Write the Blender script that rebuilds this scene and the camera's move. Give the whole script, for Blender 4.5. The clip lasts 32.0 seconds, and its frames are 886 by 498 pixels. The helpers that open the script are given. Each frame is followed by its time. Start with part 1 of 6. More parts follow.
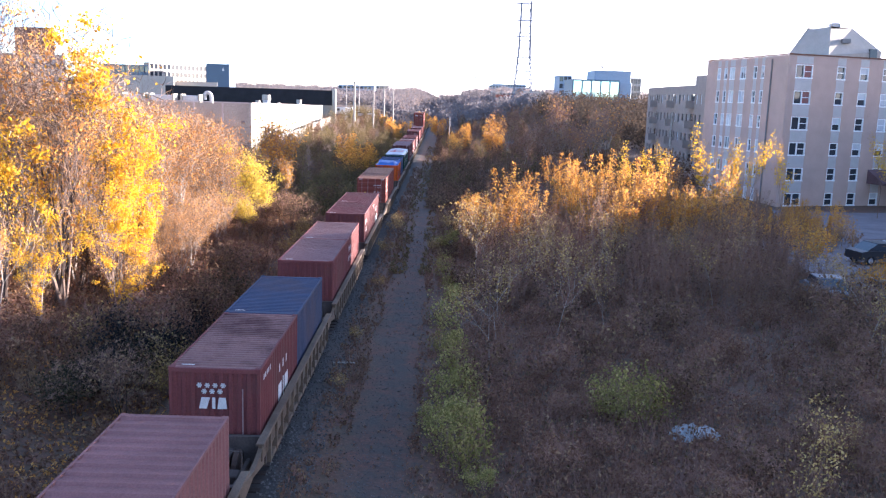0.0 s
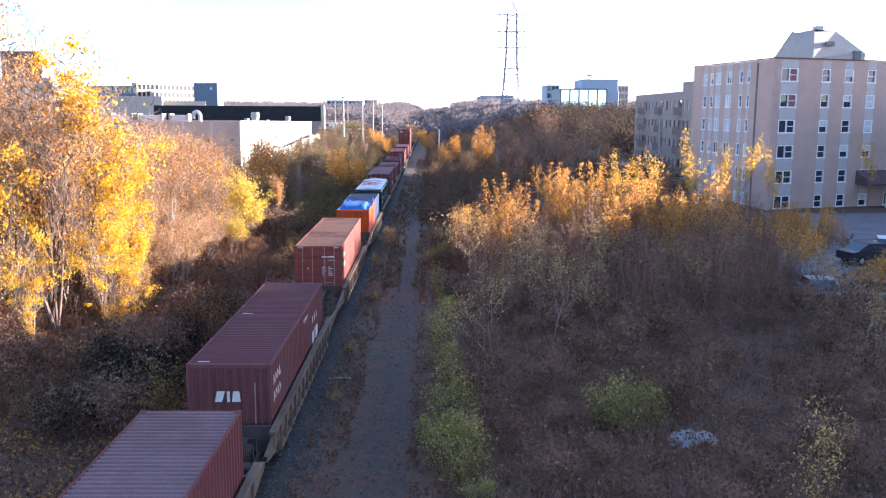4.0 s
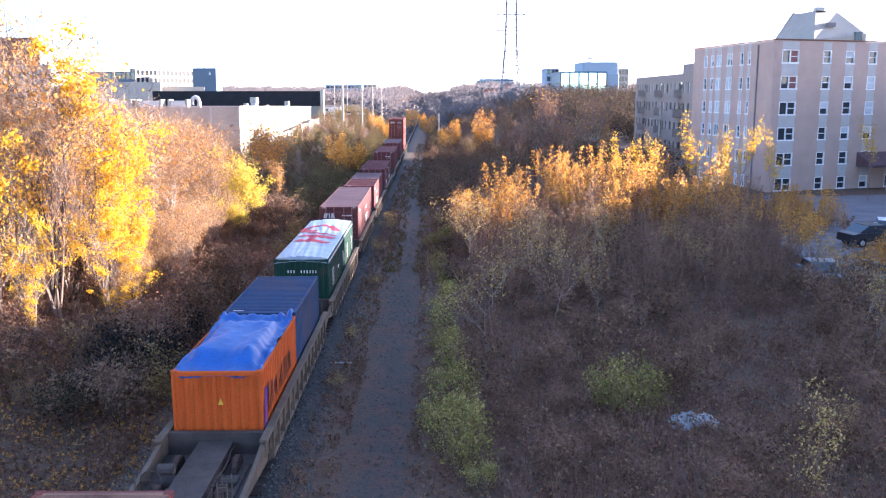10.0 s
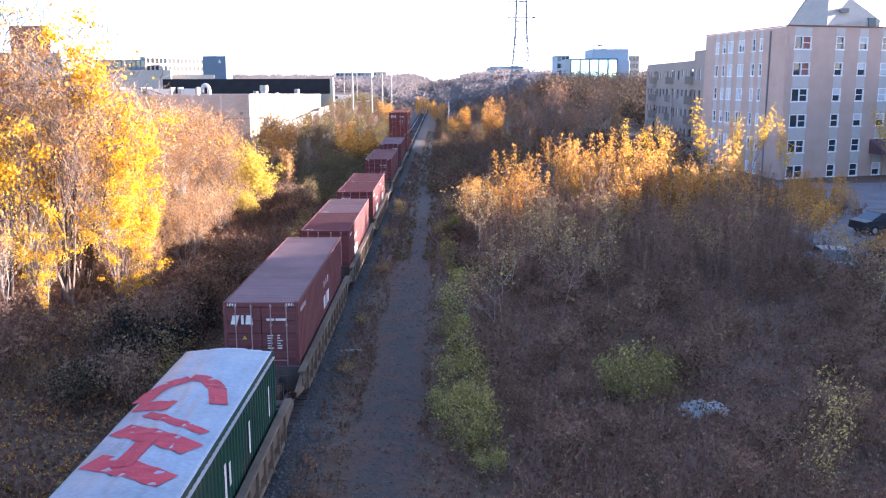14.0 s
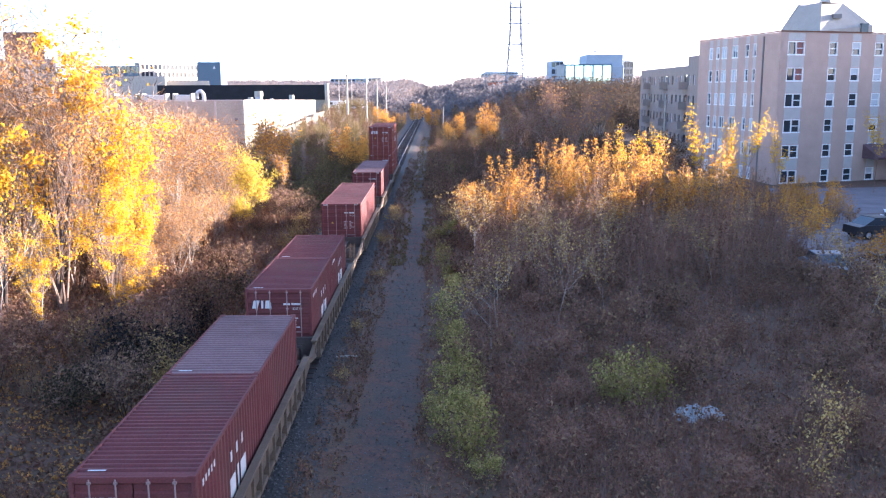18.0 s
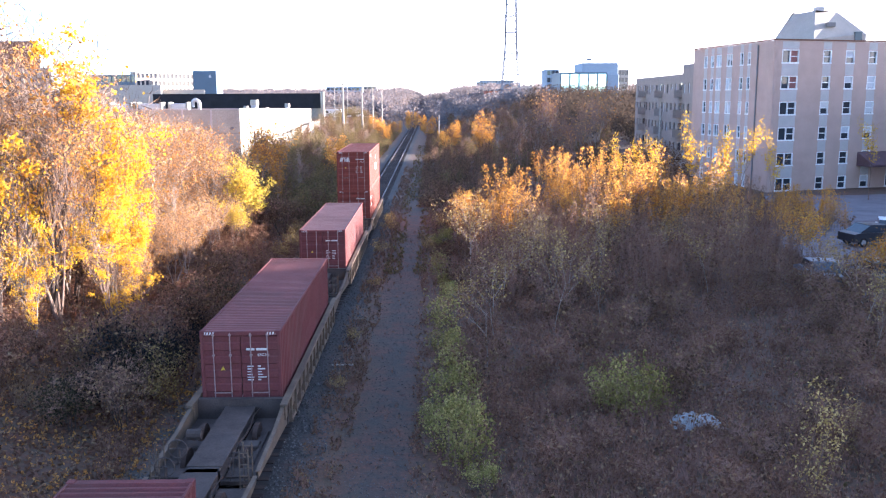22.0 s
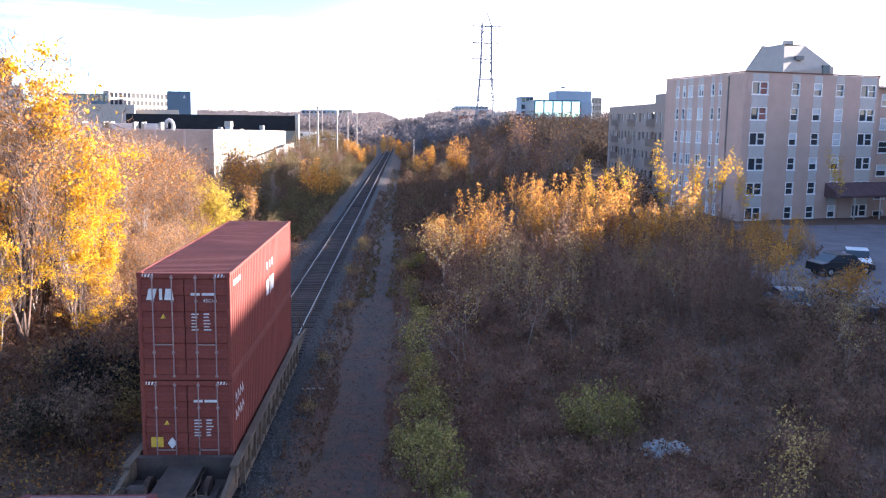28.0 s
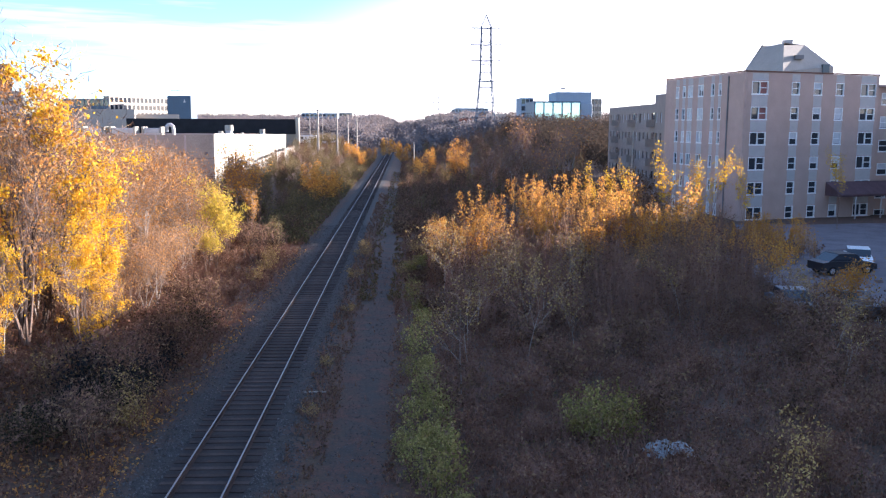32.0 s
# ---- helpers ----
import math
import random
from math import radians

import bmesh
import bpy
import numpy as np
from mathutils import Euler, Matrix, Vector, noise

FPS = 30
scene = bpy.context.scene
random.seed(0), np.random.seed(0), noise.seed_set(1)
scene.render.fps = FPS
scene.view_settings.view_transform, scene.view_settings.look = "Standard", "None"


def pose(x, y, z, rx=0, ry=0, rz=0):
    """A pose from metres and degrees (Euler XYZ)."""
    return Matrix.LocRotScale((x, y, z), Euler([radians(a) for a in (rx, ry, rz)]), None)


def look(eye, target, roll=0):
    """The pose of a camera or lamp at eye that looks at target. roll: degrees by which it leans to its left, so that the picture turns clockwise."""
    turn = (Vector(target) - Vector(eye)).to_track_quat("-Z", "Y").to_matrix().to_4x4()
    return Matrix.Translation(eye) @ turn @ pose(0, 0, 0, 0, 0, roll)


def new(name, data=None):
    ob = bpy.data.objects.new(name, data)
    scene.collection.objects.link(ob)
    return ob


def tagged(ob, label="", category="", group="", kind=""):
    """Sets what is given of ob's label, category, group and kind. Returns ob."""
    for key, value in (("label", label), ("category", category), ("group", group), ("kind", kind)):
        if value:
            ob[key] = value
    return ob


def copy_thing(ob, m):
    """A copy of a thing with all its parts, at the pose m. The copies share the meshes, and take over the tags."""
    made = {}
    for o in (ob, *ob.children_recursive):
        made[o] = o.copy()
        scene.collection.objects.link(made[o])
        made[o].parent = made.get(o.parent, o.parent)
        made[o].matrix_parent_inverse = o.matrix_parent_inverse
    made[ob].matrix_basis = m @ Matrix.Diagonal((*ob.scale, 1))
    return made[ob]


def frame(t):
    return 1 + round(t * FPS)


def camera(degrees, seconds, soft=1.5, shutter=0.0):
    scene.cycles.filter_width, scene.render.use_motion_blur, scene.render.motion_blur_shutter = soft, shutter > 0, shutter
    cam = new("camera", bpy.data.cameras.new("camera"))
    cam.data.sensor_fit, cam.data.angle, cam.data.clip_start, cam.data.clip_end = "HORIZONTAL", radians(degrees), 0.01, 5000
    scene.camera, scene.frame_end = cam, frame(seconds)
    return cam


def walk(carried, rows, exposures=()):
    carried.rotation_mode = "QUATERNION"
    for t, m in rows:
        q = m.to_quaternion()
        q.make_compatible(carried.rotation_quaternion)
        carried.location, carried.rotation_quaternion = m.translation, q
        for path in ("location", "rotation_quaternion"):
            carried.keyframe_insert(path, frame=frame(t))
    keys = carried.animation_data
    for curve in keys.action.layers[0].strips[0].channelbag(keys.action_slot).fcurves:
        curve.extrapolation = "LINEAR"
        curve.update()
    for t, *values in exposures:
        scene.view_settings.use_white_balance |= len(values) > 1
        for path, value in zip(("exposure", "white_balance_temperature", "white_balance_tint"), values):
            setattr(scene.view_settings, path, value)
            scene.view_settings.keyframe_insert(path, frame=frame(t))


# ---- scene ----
# Camera on an overpass: seconds, yaw, pitch, roll in degrees
EYE = 10.17
VIEW = [
    (0, -0.00, -9.75, -1.85), (0.5, 0.53, -9.60, -1.68), (1, 0.84, -9.39, -1.56), (1.5, 1.16, -9.31, -1.75),
    (2, 1.17, -9.33, -1.83), (2.5, 0.87, -8.98, -1.82), (3, 0.55, -8.38, -1.15), (3.5, -0.22, -8.58, -0.81),
    (5.5, -1.04, -10.23, 0.87), (6, -0.18, -10.74, 0.98), (6.5, 0.87, -11.58, 1.33), (7, 1.40, -12.19, 1.47),
    (7.5, 1.53, -12.16, 0.72), (8, 1.13, -11.72, 0.35), (8.5, 0.75, -11.38, 0.56), (9, 0.11, -10.72, -0.12),
    (9.5, -0.53, -10.20, -0.09), (10, -0.76, -9.95, 0.02), (10.5, -0.60, -9.89, -0.15), (11, -0.39, -9.91, -0.20),
    (11.5, -0.20, -10.09, 0.04), (12, -0.12, -10.39, 0.18), (12.5, -0.14, -10.67, 0.32), (13, -0.12, -10.81, 0.51),
    (13.5, -0.14, -10.82, 0.28), (14, -0.13, -10.74, 0.14), (14.5, -0.14, -10.63, 0.15), (16.5, -0.53, -10.67, 0.43),
    (17, -0.53, -10.59, 0.37), (17.5, -0.51, -10.45, 0.25), (18, -0.47, -10.38, 0.22), (18.5, -0.57, -10.43, 0.32),
    (19, -0.66, -10.47, 0.42), (19.5, -0.62, -10.49, 0.45), (20, -0.64, -10.51, 0.34), (20.5, -0.75, -10.36, 0.34),
    (21, -0.67, -10.13, 0.28), (21.5, -0.69, -9.97, 0.31), (22, -0.75, -9.85, 0.28), (22.5, -0.97, -9.66, 0.08),
    (23, -1.66, -9.36, -0.21), (23.5, -1.85, -9.12, -0.40), (24, -1.98, -8.97, -0.42), (24.5, -1.90, -8.91, -0.50),
    (25, -1.99, -8.82, -0.41), (25.5, -2.13, -8.81, -0.52), (27.5, -2.14, -8.59, -0.81), (28, -2.36, -8.26, -0.74),
    (28.5, -2.51, -8.07, -0.78), (29, -2.57, -7.99, -0.72), (29.5, -2.57, -8.00, -0.70), (30, -2.52, -7.98, -0.70),
    (30.5, -2.33, -7.97, -0.70), (31, -2.29, -8.07, -0.47), (31.5, -2.40, -8.15, -0.34), (32, -2.35, -8.12, -0.27)]
cam = camera(53.36, 32.0, soft=1.2)
walk(cam, [(t, pose(0, 0, EYE, 90 + p, r, w)) for t, w, p, r in VIEW],
     exposures=[(0, 3.11, 5550, 20), (3, 3.02, 5550, 20), (6, 3.26, 5550, 20), (8, 3.48, 5550, 20), (10, 3.34, 5550, 20), (13, 3.28, 5550, 20), (17, 3.36, 5550, 20), (21, 3.36, 5550, 20),
                (25, 3.12, 5550, 20), (28, 2.88, 5550, 20), (30, 2.50, 5500, 18), (32, 2.54, 5500, 18)])

# ---- world and sun ----
SUN_AZ, SUN_EL = 69.0, 9.2          # degrees clockwise from +y, and above the horizon
world = bpy.data.worlds.new("sky")
scene.world = world
world.use_nodes = True
wn = world.node_tree.nodes
wl = world.node_tree.links
sky = wn.new("ShaderNodeTexSky")
sky.sky_type = 'NISHITA'
sky.sun_disc = False
sky.sun_elevation, sky.sun_rotation = radians(SUN_EL), radians(SUN_AZ)
sky.air_density, sky.dust_density, sky.ozone_density = 1.0, 0.35, 1.3
wco = wn.new("ShaderNodeTexCoord")
wmp = wn.new("ShaderNodeMapping")
wmp.inputs["Rotation"].default_value = (0.0, 0.0, 0.5)
wmp.inputs["Scale"].default_value = (1.6, 2.2, 22.0)
wno = wn.new("ShaderNodeTexNoise")
wno.inputs["Scale"].default_value, wno.inputs["Detail"].default_value, wno.inputs["Roughness"].default_value = 1.1, 5, 0.6
wrp = wn.new("ShaderNodeValToRGB")
wrp.color_ramp.elements[0].position, wrp.color_ramp.elements[1].position = 0.54, 0.76
wrp.color_ramp.elements[1].color = (0.4, 0.4, 0.4, 1)
wmx = wn.new("ShaderNodeMix")
wmx.data_type = 'RGBA'
wmx.inputs["B"].default_value = (5.3, 4.5, 3.9, 1)
wl.new(wco.outputs["Generated"], wmp.inputs["Vector"])
wl.new(wmp.outputs[0], wno.inputs["Vector"])
wl.new(wno.outputs["Fac"], wrp.inputs[0])
# the blue deepens fast above the horizon; a white veil lies along the horizon and towards the sun
lift = wn.new("ShaderNodeVectorMath")
lift.operation = 'MULTIPLY'
lift.inputs[1].default_value = (1.0, 1.0, 3.8)
unit = wn.new("ShaderNodeVectorMath")
unit.operation = 'NORMALIZE'
toward = wn.new("ShaderNodeVectorMath")
toward.operation = 'DOT_PRODUCT'
toward.inputs[1].default_value = (math.sin(radians(SUN_AZ)), math.cos(radians(SUN_AZ)), -2.2)
veil = wn.new("ShaderNodeMapRange")
veil.interpolation_type = 'SMOOTHSTEP'
veil.inputs["From Min"].default_value, veil.inputs["From Max"].default_value = -0.03, 0.32
veil.inputs["To Max"].default_value = 0.75
both = wn.new("ShaderNodeMath")
both.operation = 'MAXIMUM'
wl.new(wco.outputs["Generated"], lift.inputs[0])
wl.new(lift.outputs[0], unit.inputs[0])
wl.new(unit.outputs[0], sky.inputs["Vector"])
wl.new(wco.outputs["Generated"], toward.inputs[0])
wl.new(toward.outputs["Value"], veil.inputs["Value"])
wl.new(veil.outputs[0], both.inputs[0])
wl.new(wrp.outputs[0], both.inputs[1])
wl.new(both.outputs[0], wmx.inputs["Factor"])
wl.new(sky.outputs[0], wmx.inputs["A"])
wl.new(wmx.outputs["Result"], wn["Background"].inputs[0])
wn["Background"].inputs[1].default_value = 0.128
sun = new("sun", bpy.data.lights.new("sun", 'SUN'))
sun.data.energy, sun.data.angle, sun.data.color = 4.5, radians(0.6), (1.0, 0.84, 0.65)
sa, se = radians(SUN_AZ), radians(SUN_EL)
sun.matrix_world = look((0, 0, 60), (-math.sin(sa) * math.cos(se) * 50, -math.cos(sa) * math.cos(se) * 50, 60 - math.sin(se) * 50))

# ---- materials ----


def ramp_node(nt, stops):
    r = nt.nodes.new("ShaderNodeValToRGB")
    el = r.color_ramp.elements
    while len(el) < len(stops):
        el.new(0.5)
    for e, (p, c) in zip(el, stops):
        e.position, e.color = p, (*c, 1)
    return r


def shade(c, k):
    return tuple(min(1.0, v * k) for v in c)


def mat(name, color, rough=0.7, metal=0.0, vary=0.25, scale=3.0, fine=40.0, bump=0.2, dirt=None, dirt_amount=0.5, obj_vary=0.0, isle=0.0):
    """Painted or mineral surface: colour broken at two scales, patches of dirt, fine relief."""
    m = bpy.data.materials.new(name)
    m.use_nodes = True
    nt = m.node_tree
    b = nt.nodes["Principled BSDF"]
    b.inputs["Roughness"].default_value, b.inputs["Metallic"].default_value = rough, metal
    b.inputs["Specular IOR Level"].default_value = 0.5 if rough < 0.6 else 0.2
    co = nt.nodes.new("ShaderNodeTexCoord")
    n1 = nt.nodes.new("ShaderNodeTexNoise")
    n1.inputs["Scale"].default_value, n1.inputs["Detail"].default_value, n1.inputs["Roughness"].default_value = scale, 5, 0.65
    n2 = nt.nodes.new("ShaderNodeTexNoise")
    n2.inputs["Scale"].default_value, n2.inputs["Detail"].default_value = fine, 3
    for n in (n1, n2):
        nt.links.new(co.outputs["Object"], n.inputs["Vector"])
    r1 = ramp_node(nt, [(0.3, shade(color, 1 - vary)), (0.7, shade(color, 1 + vary))])
    nt.links.new(n1.outputs["Fac"], r1.inputs[0])
    out = r1.outputs[0]
    mix = nt.nodes.new("ShaderNodeMix")
    mix.data_type, mix.blend_type = 'RGBA', 'MULTIPLY'
    r2 = ramp_node(nt, [(0.25, (0.72, 0.72, 0.72)), (0.75, (1.15, 1.15, 1.15))])
    nt.links.new(n2.outputs["Fac"], r2.inputs[0])
    mix.inputs["Factor"].default_value = 0.8
    nt.links.new(out, mix.inputs["A"])
    nt.links.new(r2.outputs[0], mix.inputs["B"])
    out = mix.outputs["Result"]
    if dirt:
        n3 = nt.nodes.new("ShaderNodeTexNoise")
        n3.inputs["Scale"].default_value, n3.inputs["Detail"].default_value, n3.inputs["Roughness"].default_value = scale * 0.45, 8, 0.7
        nt.links.new(co.outputs["Object"], n3.inputs["Vector"])
        r3 = ramp_node(nt, [(0.5, (0, 0, 0)), (0.68, (dirt_amount,) * 3)])
        nt.links.new(n3.outputs["Fac"], r3.inputs[0])
        mx = nt.nodes.new("ShaderNodeMix")
        mx.data_type = 'RGBA'
        nt.links.new(r3.outputs[0], mx.inputs["Factor"])
        nt.links.new(out, mx.inputs["A"])
        mx.inputs["B"].default_value = (*dirt, 1)
        out = mx.outputs["Result"]
    for amount, node, sock in ((obj_vary, "ShaderNodeObjectInfo", "Random"), (isle, "ShaderNodeNewGeometry", "Random Per Island")):
        if amount:
            oi = nt.nodes.new(node)
            rr = ramp_node(nt, [(0, (1 - amount,) * 3), (1, (1 + amount,) * 3)])
            nt.links.new(oi.outputs[sock], rr.inputs[0])
            mm = nt.nodes.new("ShaderNodeMix")
            mm.data_type, mm.blend_type = 'RGBA', 'MULTIPLY'
            mm.inputs["Factor"].default_value = 1
            nt.links.new(out, mm.inputs["A"])
            nt.links.new(rr.outputs[0], mm.inputs["B"])
            out = mm.outputs["Result"]
    nt.links.new(out, b.inputs["Base Color"])
    if bump:
        bp = nt.nodes.new("ShaderNodeBump")
        bp.inputs["Strength"].default_value, bp.inputs["Distance"].default_value = bump, 0.02
        nt.links.new(n2.outputs["Fac"], bp.inputs["Height"])
        nt.links.new(bp.outputs[0], b.inputs["Normal"])
    return m


def leaf_mat(name, stops, glow=0.4, obj_vary=0.0):
    """Thin leaves: a colour for each leaf out of the ramp, with light passing through."""
    m = bpy.data.materials.new(name)
    m.use_nodes = True
    nt = m.node_tree
    nt.nodes.remove(nt.nodes["Principled BSDF"])
    geo = nt.nodes.new("ShaderNodeNewGeometry")
    r = ramp_node(nt, stops)
    nt.links.new(geo.outputs["Random Per Island"], r.inputs[0])
    out = r.outputs[0]
    if obj_vary:
        oi = nt.nodes.new("ShaderNodeObjectInfo")
        rr = ramp_node(nt, [(0, (1 - obj_vary, 1 - obj_vary * 1.2, 1 - obj_vary * 1.3)), (1, (1 + obj_vary, 1 + obj_vary, 1 + obj_vary))])
        nt.links.new(oi.outputs["Random"], rr.inputs[0])
        mm = nt.nodes.new("ShaderNodeMix")
        mm.data_type, mm.blend_type = 'RGBA', 'MULTIPLY'
        mm.inputs["Factor"].default_value = 1
        nt.links.new(out, mm.inputs["A"])
        nt.links.new(rr.outputs[0], mm.inputs["B"])
        out = mm.outputs["Result"]
    d = nt.nodes.new("ShaderNodeBsdfDiffuse")
    tr = nt.nodes.new("ShaderNodeBsdfTranslucent")
    mx = nt.nodes.new("ShaderNodeMixShader")
    mx.inputs[0].default_value = glow
    for n in (d, tr):
        nt.links.new(out, n.inputs["Color"])
    nt.links.new(d.outputs[0], mx.inputs[1])
    nt.links.new(tr.outputs[0], mx.inputs[2])
    nt.links.new(mx.outputs[0], nt.nodes["Material Output"].inputs["Surface"])
    return m


def glass_mat(name, tint, rough=0.04):
    m = bpy.data.materials.new(name)
    m.use_nodes = True
    b = m.node_tree.nodes["Principled BSDF"]
    b.inputs["Base Color"].default_value = (*tint, 1)
    b.inputs["Roughness"].default_value = rough
    b.inputs["Specular IOR Level"].default_value = 0.55
    return m


def ground_mat():
    """Leaf litter and rough grass, gravel on the track bed and on the old roadbed beside it, asphalt by the buildings."""
    m = bpy.data.materials.new("ground")
    m.use_nodes = True
    nt = m.node_tree
    N, L = nt.nodes.new, nt.links.new
    b = nt.nodes["Principled BSDF"]
    b.inputs["Roughness"].default_value = 0.95
    co = N("ShaderNodeTexCoord")
    sep = N("ShaderNodeSeparateXYZ")
    L(co.outputs["Object"], sep.inputs[0])

    def noise_of(scale, detail=5):
        n = N("ShaderNodeTexNoise")
        n.inputs["Scale"].default_value, n.inputs["Detail"].default_value, n.inputs["Roughness"].default_value = scale, detail, 0.68
        L(co.outputs["Object"], n.inputs["Vector"])
        return n.outputs["Fac"]

    def math_node(op, a, b2):
        n = N("ShaderNodeMath")
        n.operation = op
        for i, v in enumerate((a, b2)):
            if isinstance(v, (int, float)):
                n.inputs[i].default_value = v
            else:
                L(v, n.inputs[i])
        return n.outputs[0]

    def mixed(fac, a, b2):
        n = N("ShaderNodeMix")
        n.data_type = 'RGBA'
        L(fac, n.inputs["Factor"])
        L(a, n.inputs["A"])
        L(b2, n.inputs["B"])
        return n.outputs["Result"]

    def col(fac, stops):
        r = ramp_node(nt, stops)
        L(fac, r.inputs[0])
        return r.outputs[0]

    wob = math_node('MULTIPLY', math_node('SUBTRACT', noise_of(0.35), 0.5), 2.2)
    fine = noise_of(9.0, 8)
    mid = noise_of(1.3, 6)
    litter = mixed(col(mid, [(0.38, (0, 0, 0)), (0.62, (1, 1, 1))]),
                   col(fine, [(0.3, (0.042, 0.018, 0.012)), (0.55, (0.115, 0.049, 0.031)), (0.78, (0.20, 0.095, 0.055))]),
                   col(fine, [(0.3, (0.04, 0.028, 0.018)), (0.6, (0.095, 0.062, 0.036)), (0.8, (0.15, 0.10, 0.056))]))
    gravel = col(noise_of(16.0, 6), [(0.3, (0.024, 0.021, 0.0195)), (0.52, (0.037, 0.032, 0.0295)), (0.76, (0.085, 0.076, 0.071))])

    def band(centre, half, soft):
        d = math_node('ABSOLUTE', math_node('ADD', math_node('SUBTRACT', sep.outputs["X"], centre), wob), 0)
        n = N("ShaderNodeMapRange")
        L(d, n.inputs["Value"])
        n.inputs["From Min"].default_value, n.inputs["From Max"].default_value = half + soft, half - soft
        return n.outputs["Result"]

    dist = N("ShaderNodeMapRange")
    L(sep.outputs["Y"], dist.inputs["Value"])
    dist.inputs["From Min"].default_value, dist.inputs["From Max"].default_value = 240, 60
    bare = math_node('MULTIPLY', math_node('MULTIPLY', band(-1.6, 0.85, 0.5), col(mid, [(0.36, (0.10,) * 3), (0.60, (0.75,) * 3)])), dist.outputs["Result"])
    bed = band(-5.9, 2.15, 0.4)
    grime = col(noise_of(7.0, 6), [(0.3, (0.016, 0.012, 0.011)), (0.6, (0.027, 0.021, 0.019)), (0.8, (0.048, 0.04, 0.036))])
    between = N("ShaderNodeMapRange")
    L(math_node('ABSOLUTE', math_node('ADD', math_node('SUBTRACT', sep.outputs["X"], -5.84), math_node('MULTIPLY', wob, 0.12)), 0), between.inputs["Value"])
    between.inputs["From Min"].default_value, between.inputs["From Max"].default_value = 1.5, 1.2
    out = mixed(between.outputs["Result"], mixed(math_node('MAXIMUM', bare, bed), litter, gravel), grime)
    L(out, b.inputs["Base Color"])
    bp = N("ShaderNodeBump")
    bp.inputs["Strength"].default_value, bp.inputs["Distance"].default_value = 0.4, 0.04
    L(fine, bp.inputs["Height"])
    L(bp.outputs[0], b.inputs["Normal"])
    return m


GROUND = ground_mat()
STEEL = mat("rail_steel", (0.30, 0.28, 0.27), 0.45, 0.7, 0.1, 2, 60, 0.05)
RAIL_RUST = mat("rusty_rail", (0.065, 0.042, 0.034), 0.85, 0.2, 0.3, 2, 60, 0.3)
SLEEPER = mat("weathered_sleeper", (0.055, 0.040, 0.035), 0.9, 0, 0.35, 2, 30, 0.6, obj_vary=0.4)
STONE = mat("ballast", (0.105, 0.097, 0.092), 0.95, 0, 0.2, 2, 30, 0.0, isle=0.35)
BARK_PALE = mat("pale_bark", (0.31, 0.265, 0.23), 0.9, 0, 0.35, 1.5, 20, 0.4)
BARK_BROWN = mat("brown_bark", (0.20, 0.14, 0.11), 0.9, 0, 0.35, 1.5, 20, 0.4)
BARK_DARK = mat("dark_bark", (0.085, 0.062, 0.052), 0.9, 0, 0.35, 1.5, 20, 0.4)
TWIG = mat("russet_twigs", (0.33, 0.215, 0.135), 0.9, 0, 0.3, 1, 10, 0)
LEAF_YELLOW = leaf_mat("yellow_leaves", [(0.0, (0.40, 0.18, 0.02)), (0.3, (0.69, 0.405, 0.025)), (0.8, (0.84, 0.57, 0.045)), (1.0, (0.45, 0.22, 0.05))], 0.40)
LEAF_AMBER = leaf_mat("amber_leaves", [(0.0, (0.44, 0.19, 0.06)), (0.4, (0.62, 0.31, 0.08)), (0.8, (0.72, 0.41, 0.11)), (1.0, (0.42, 0.22, 0.11))], 0.42)
LEAF_RUSSET = leaf_mat("russet_leaves", [(0.0, (0.34, 0.15, 0.055)), (0.4, (0.52, 0.265, 0.08)), (0.8, (0.62, 0.35, 0.10)), (1.0, (0.36, 0.21, 0.10))], 0.4, 0.2)
LEAF_GOLD = leaf_mat("golden_leaves", [(0.0, (0.40, 0.17, 0.05)), (0.4, (0.57, 0.285, 0.065)), (0.8, (0.67, 0.39, 0.08)), (1.0, (0.34, 0.18, 0.075))], 0.45, 0.2)
LEAF_LIME = leaf_mat("yellow_green_leaves", [(0.0, (0.38, 0.31, 0.05)), (0.5, (0.54, 0.42, 0.07)), (1.0, (0.66, 0.46, 0.08))], 0.45)
LEAF_GREEN = leaf_mat("green_leaves", [(0.0, (0.17, 0.155, 0.055)), (0.5, (0.28, 0.25, 0.085)), (0.85, (0.38, 0.325, 0.115)), (1.0, (0.48, 0.37, 0.15))], 0.35, 0.2)
LEAF_PALE = leaf_mat("pale_leaves", [(0.0, (0.18, 0.115, 0.05)), (0.5, (0.34, 0.23, 0.09)), (1.0, (0.52, 0.38, 0.15))], 0.4)
LEAF_STRAW = leaf_mat("straw_leaves", [(0.0, (0.28, 0.18, 0.07)), (0.5, (0.43, 0.30, 0.11)), (1.0, (0.56, 0.42, 0.18))], 0.4)
# the bank's shade is put into these dark leaf colours
LEAF_SHADED = leaf_mat("shade_darkened_leaves", [(0.0, (0.028, 0.028, 0.018)), (0.5, (0.055, 0.048, 0.03)), (0.9, (0.10, 0.075, 0.04)), (1.0, (0.30, 0.21, 0.10))], 0.25)
LEAF_DUN = leaf_mat("dun_leaves", [(0.0, (0.13, 0.078, 0.052)), (0.5, (0.22, 0.135, 0.085)), (1.0, (0.33, 0.21, 0.11))], 0.35)
LEAF_OLIVE = leaf_mat("olive_leaves", [(0.0, (0.10, 0.085, 0.045)), (0.5, (0.16, 0.13, 0.062)), (0.85, (0.22, 0.17, 0.08)), (1.0, (0.27, 0.18, 0.08))], 0.35, 0.2)
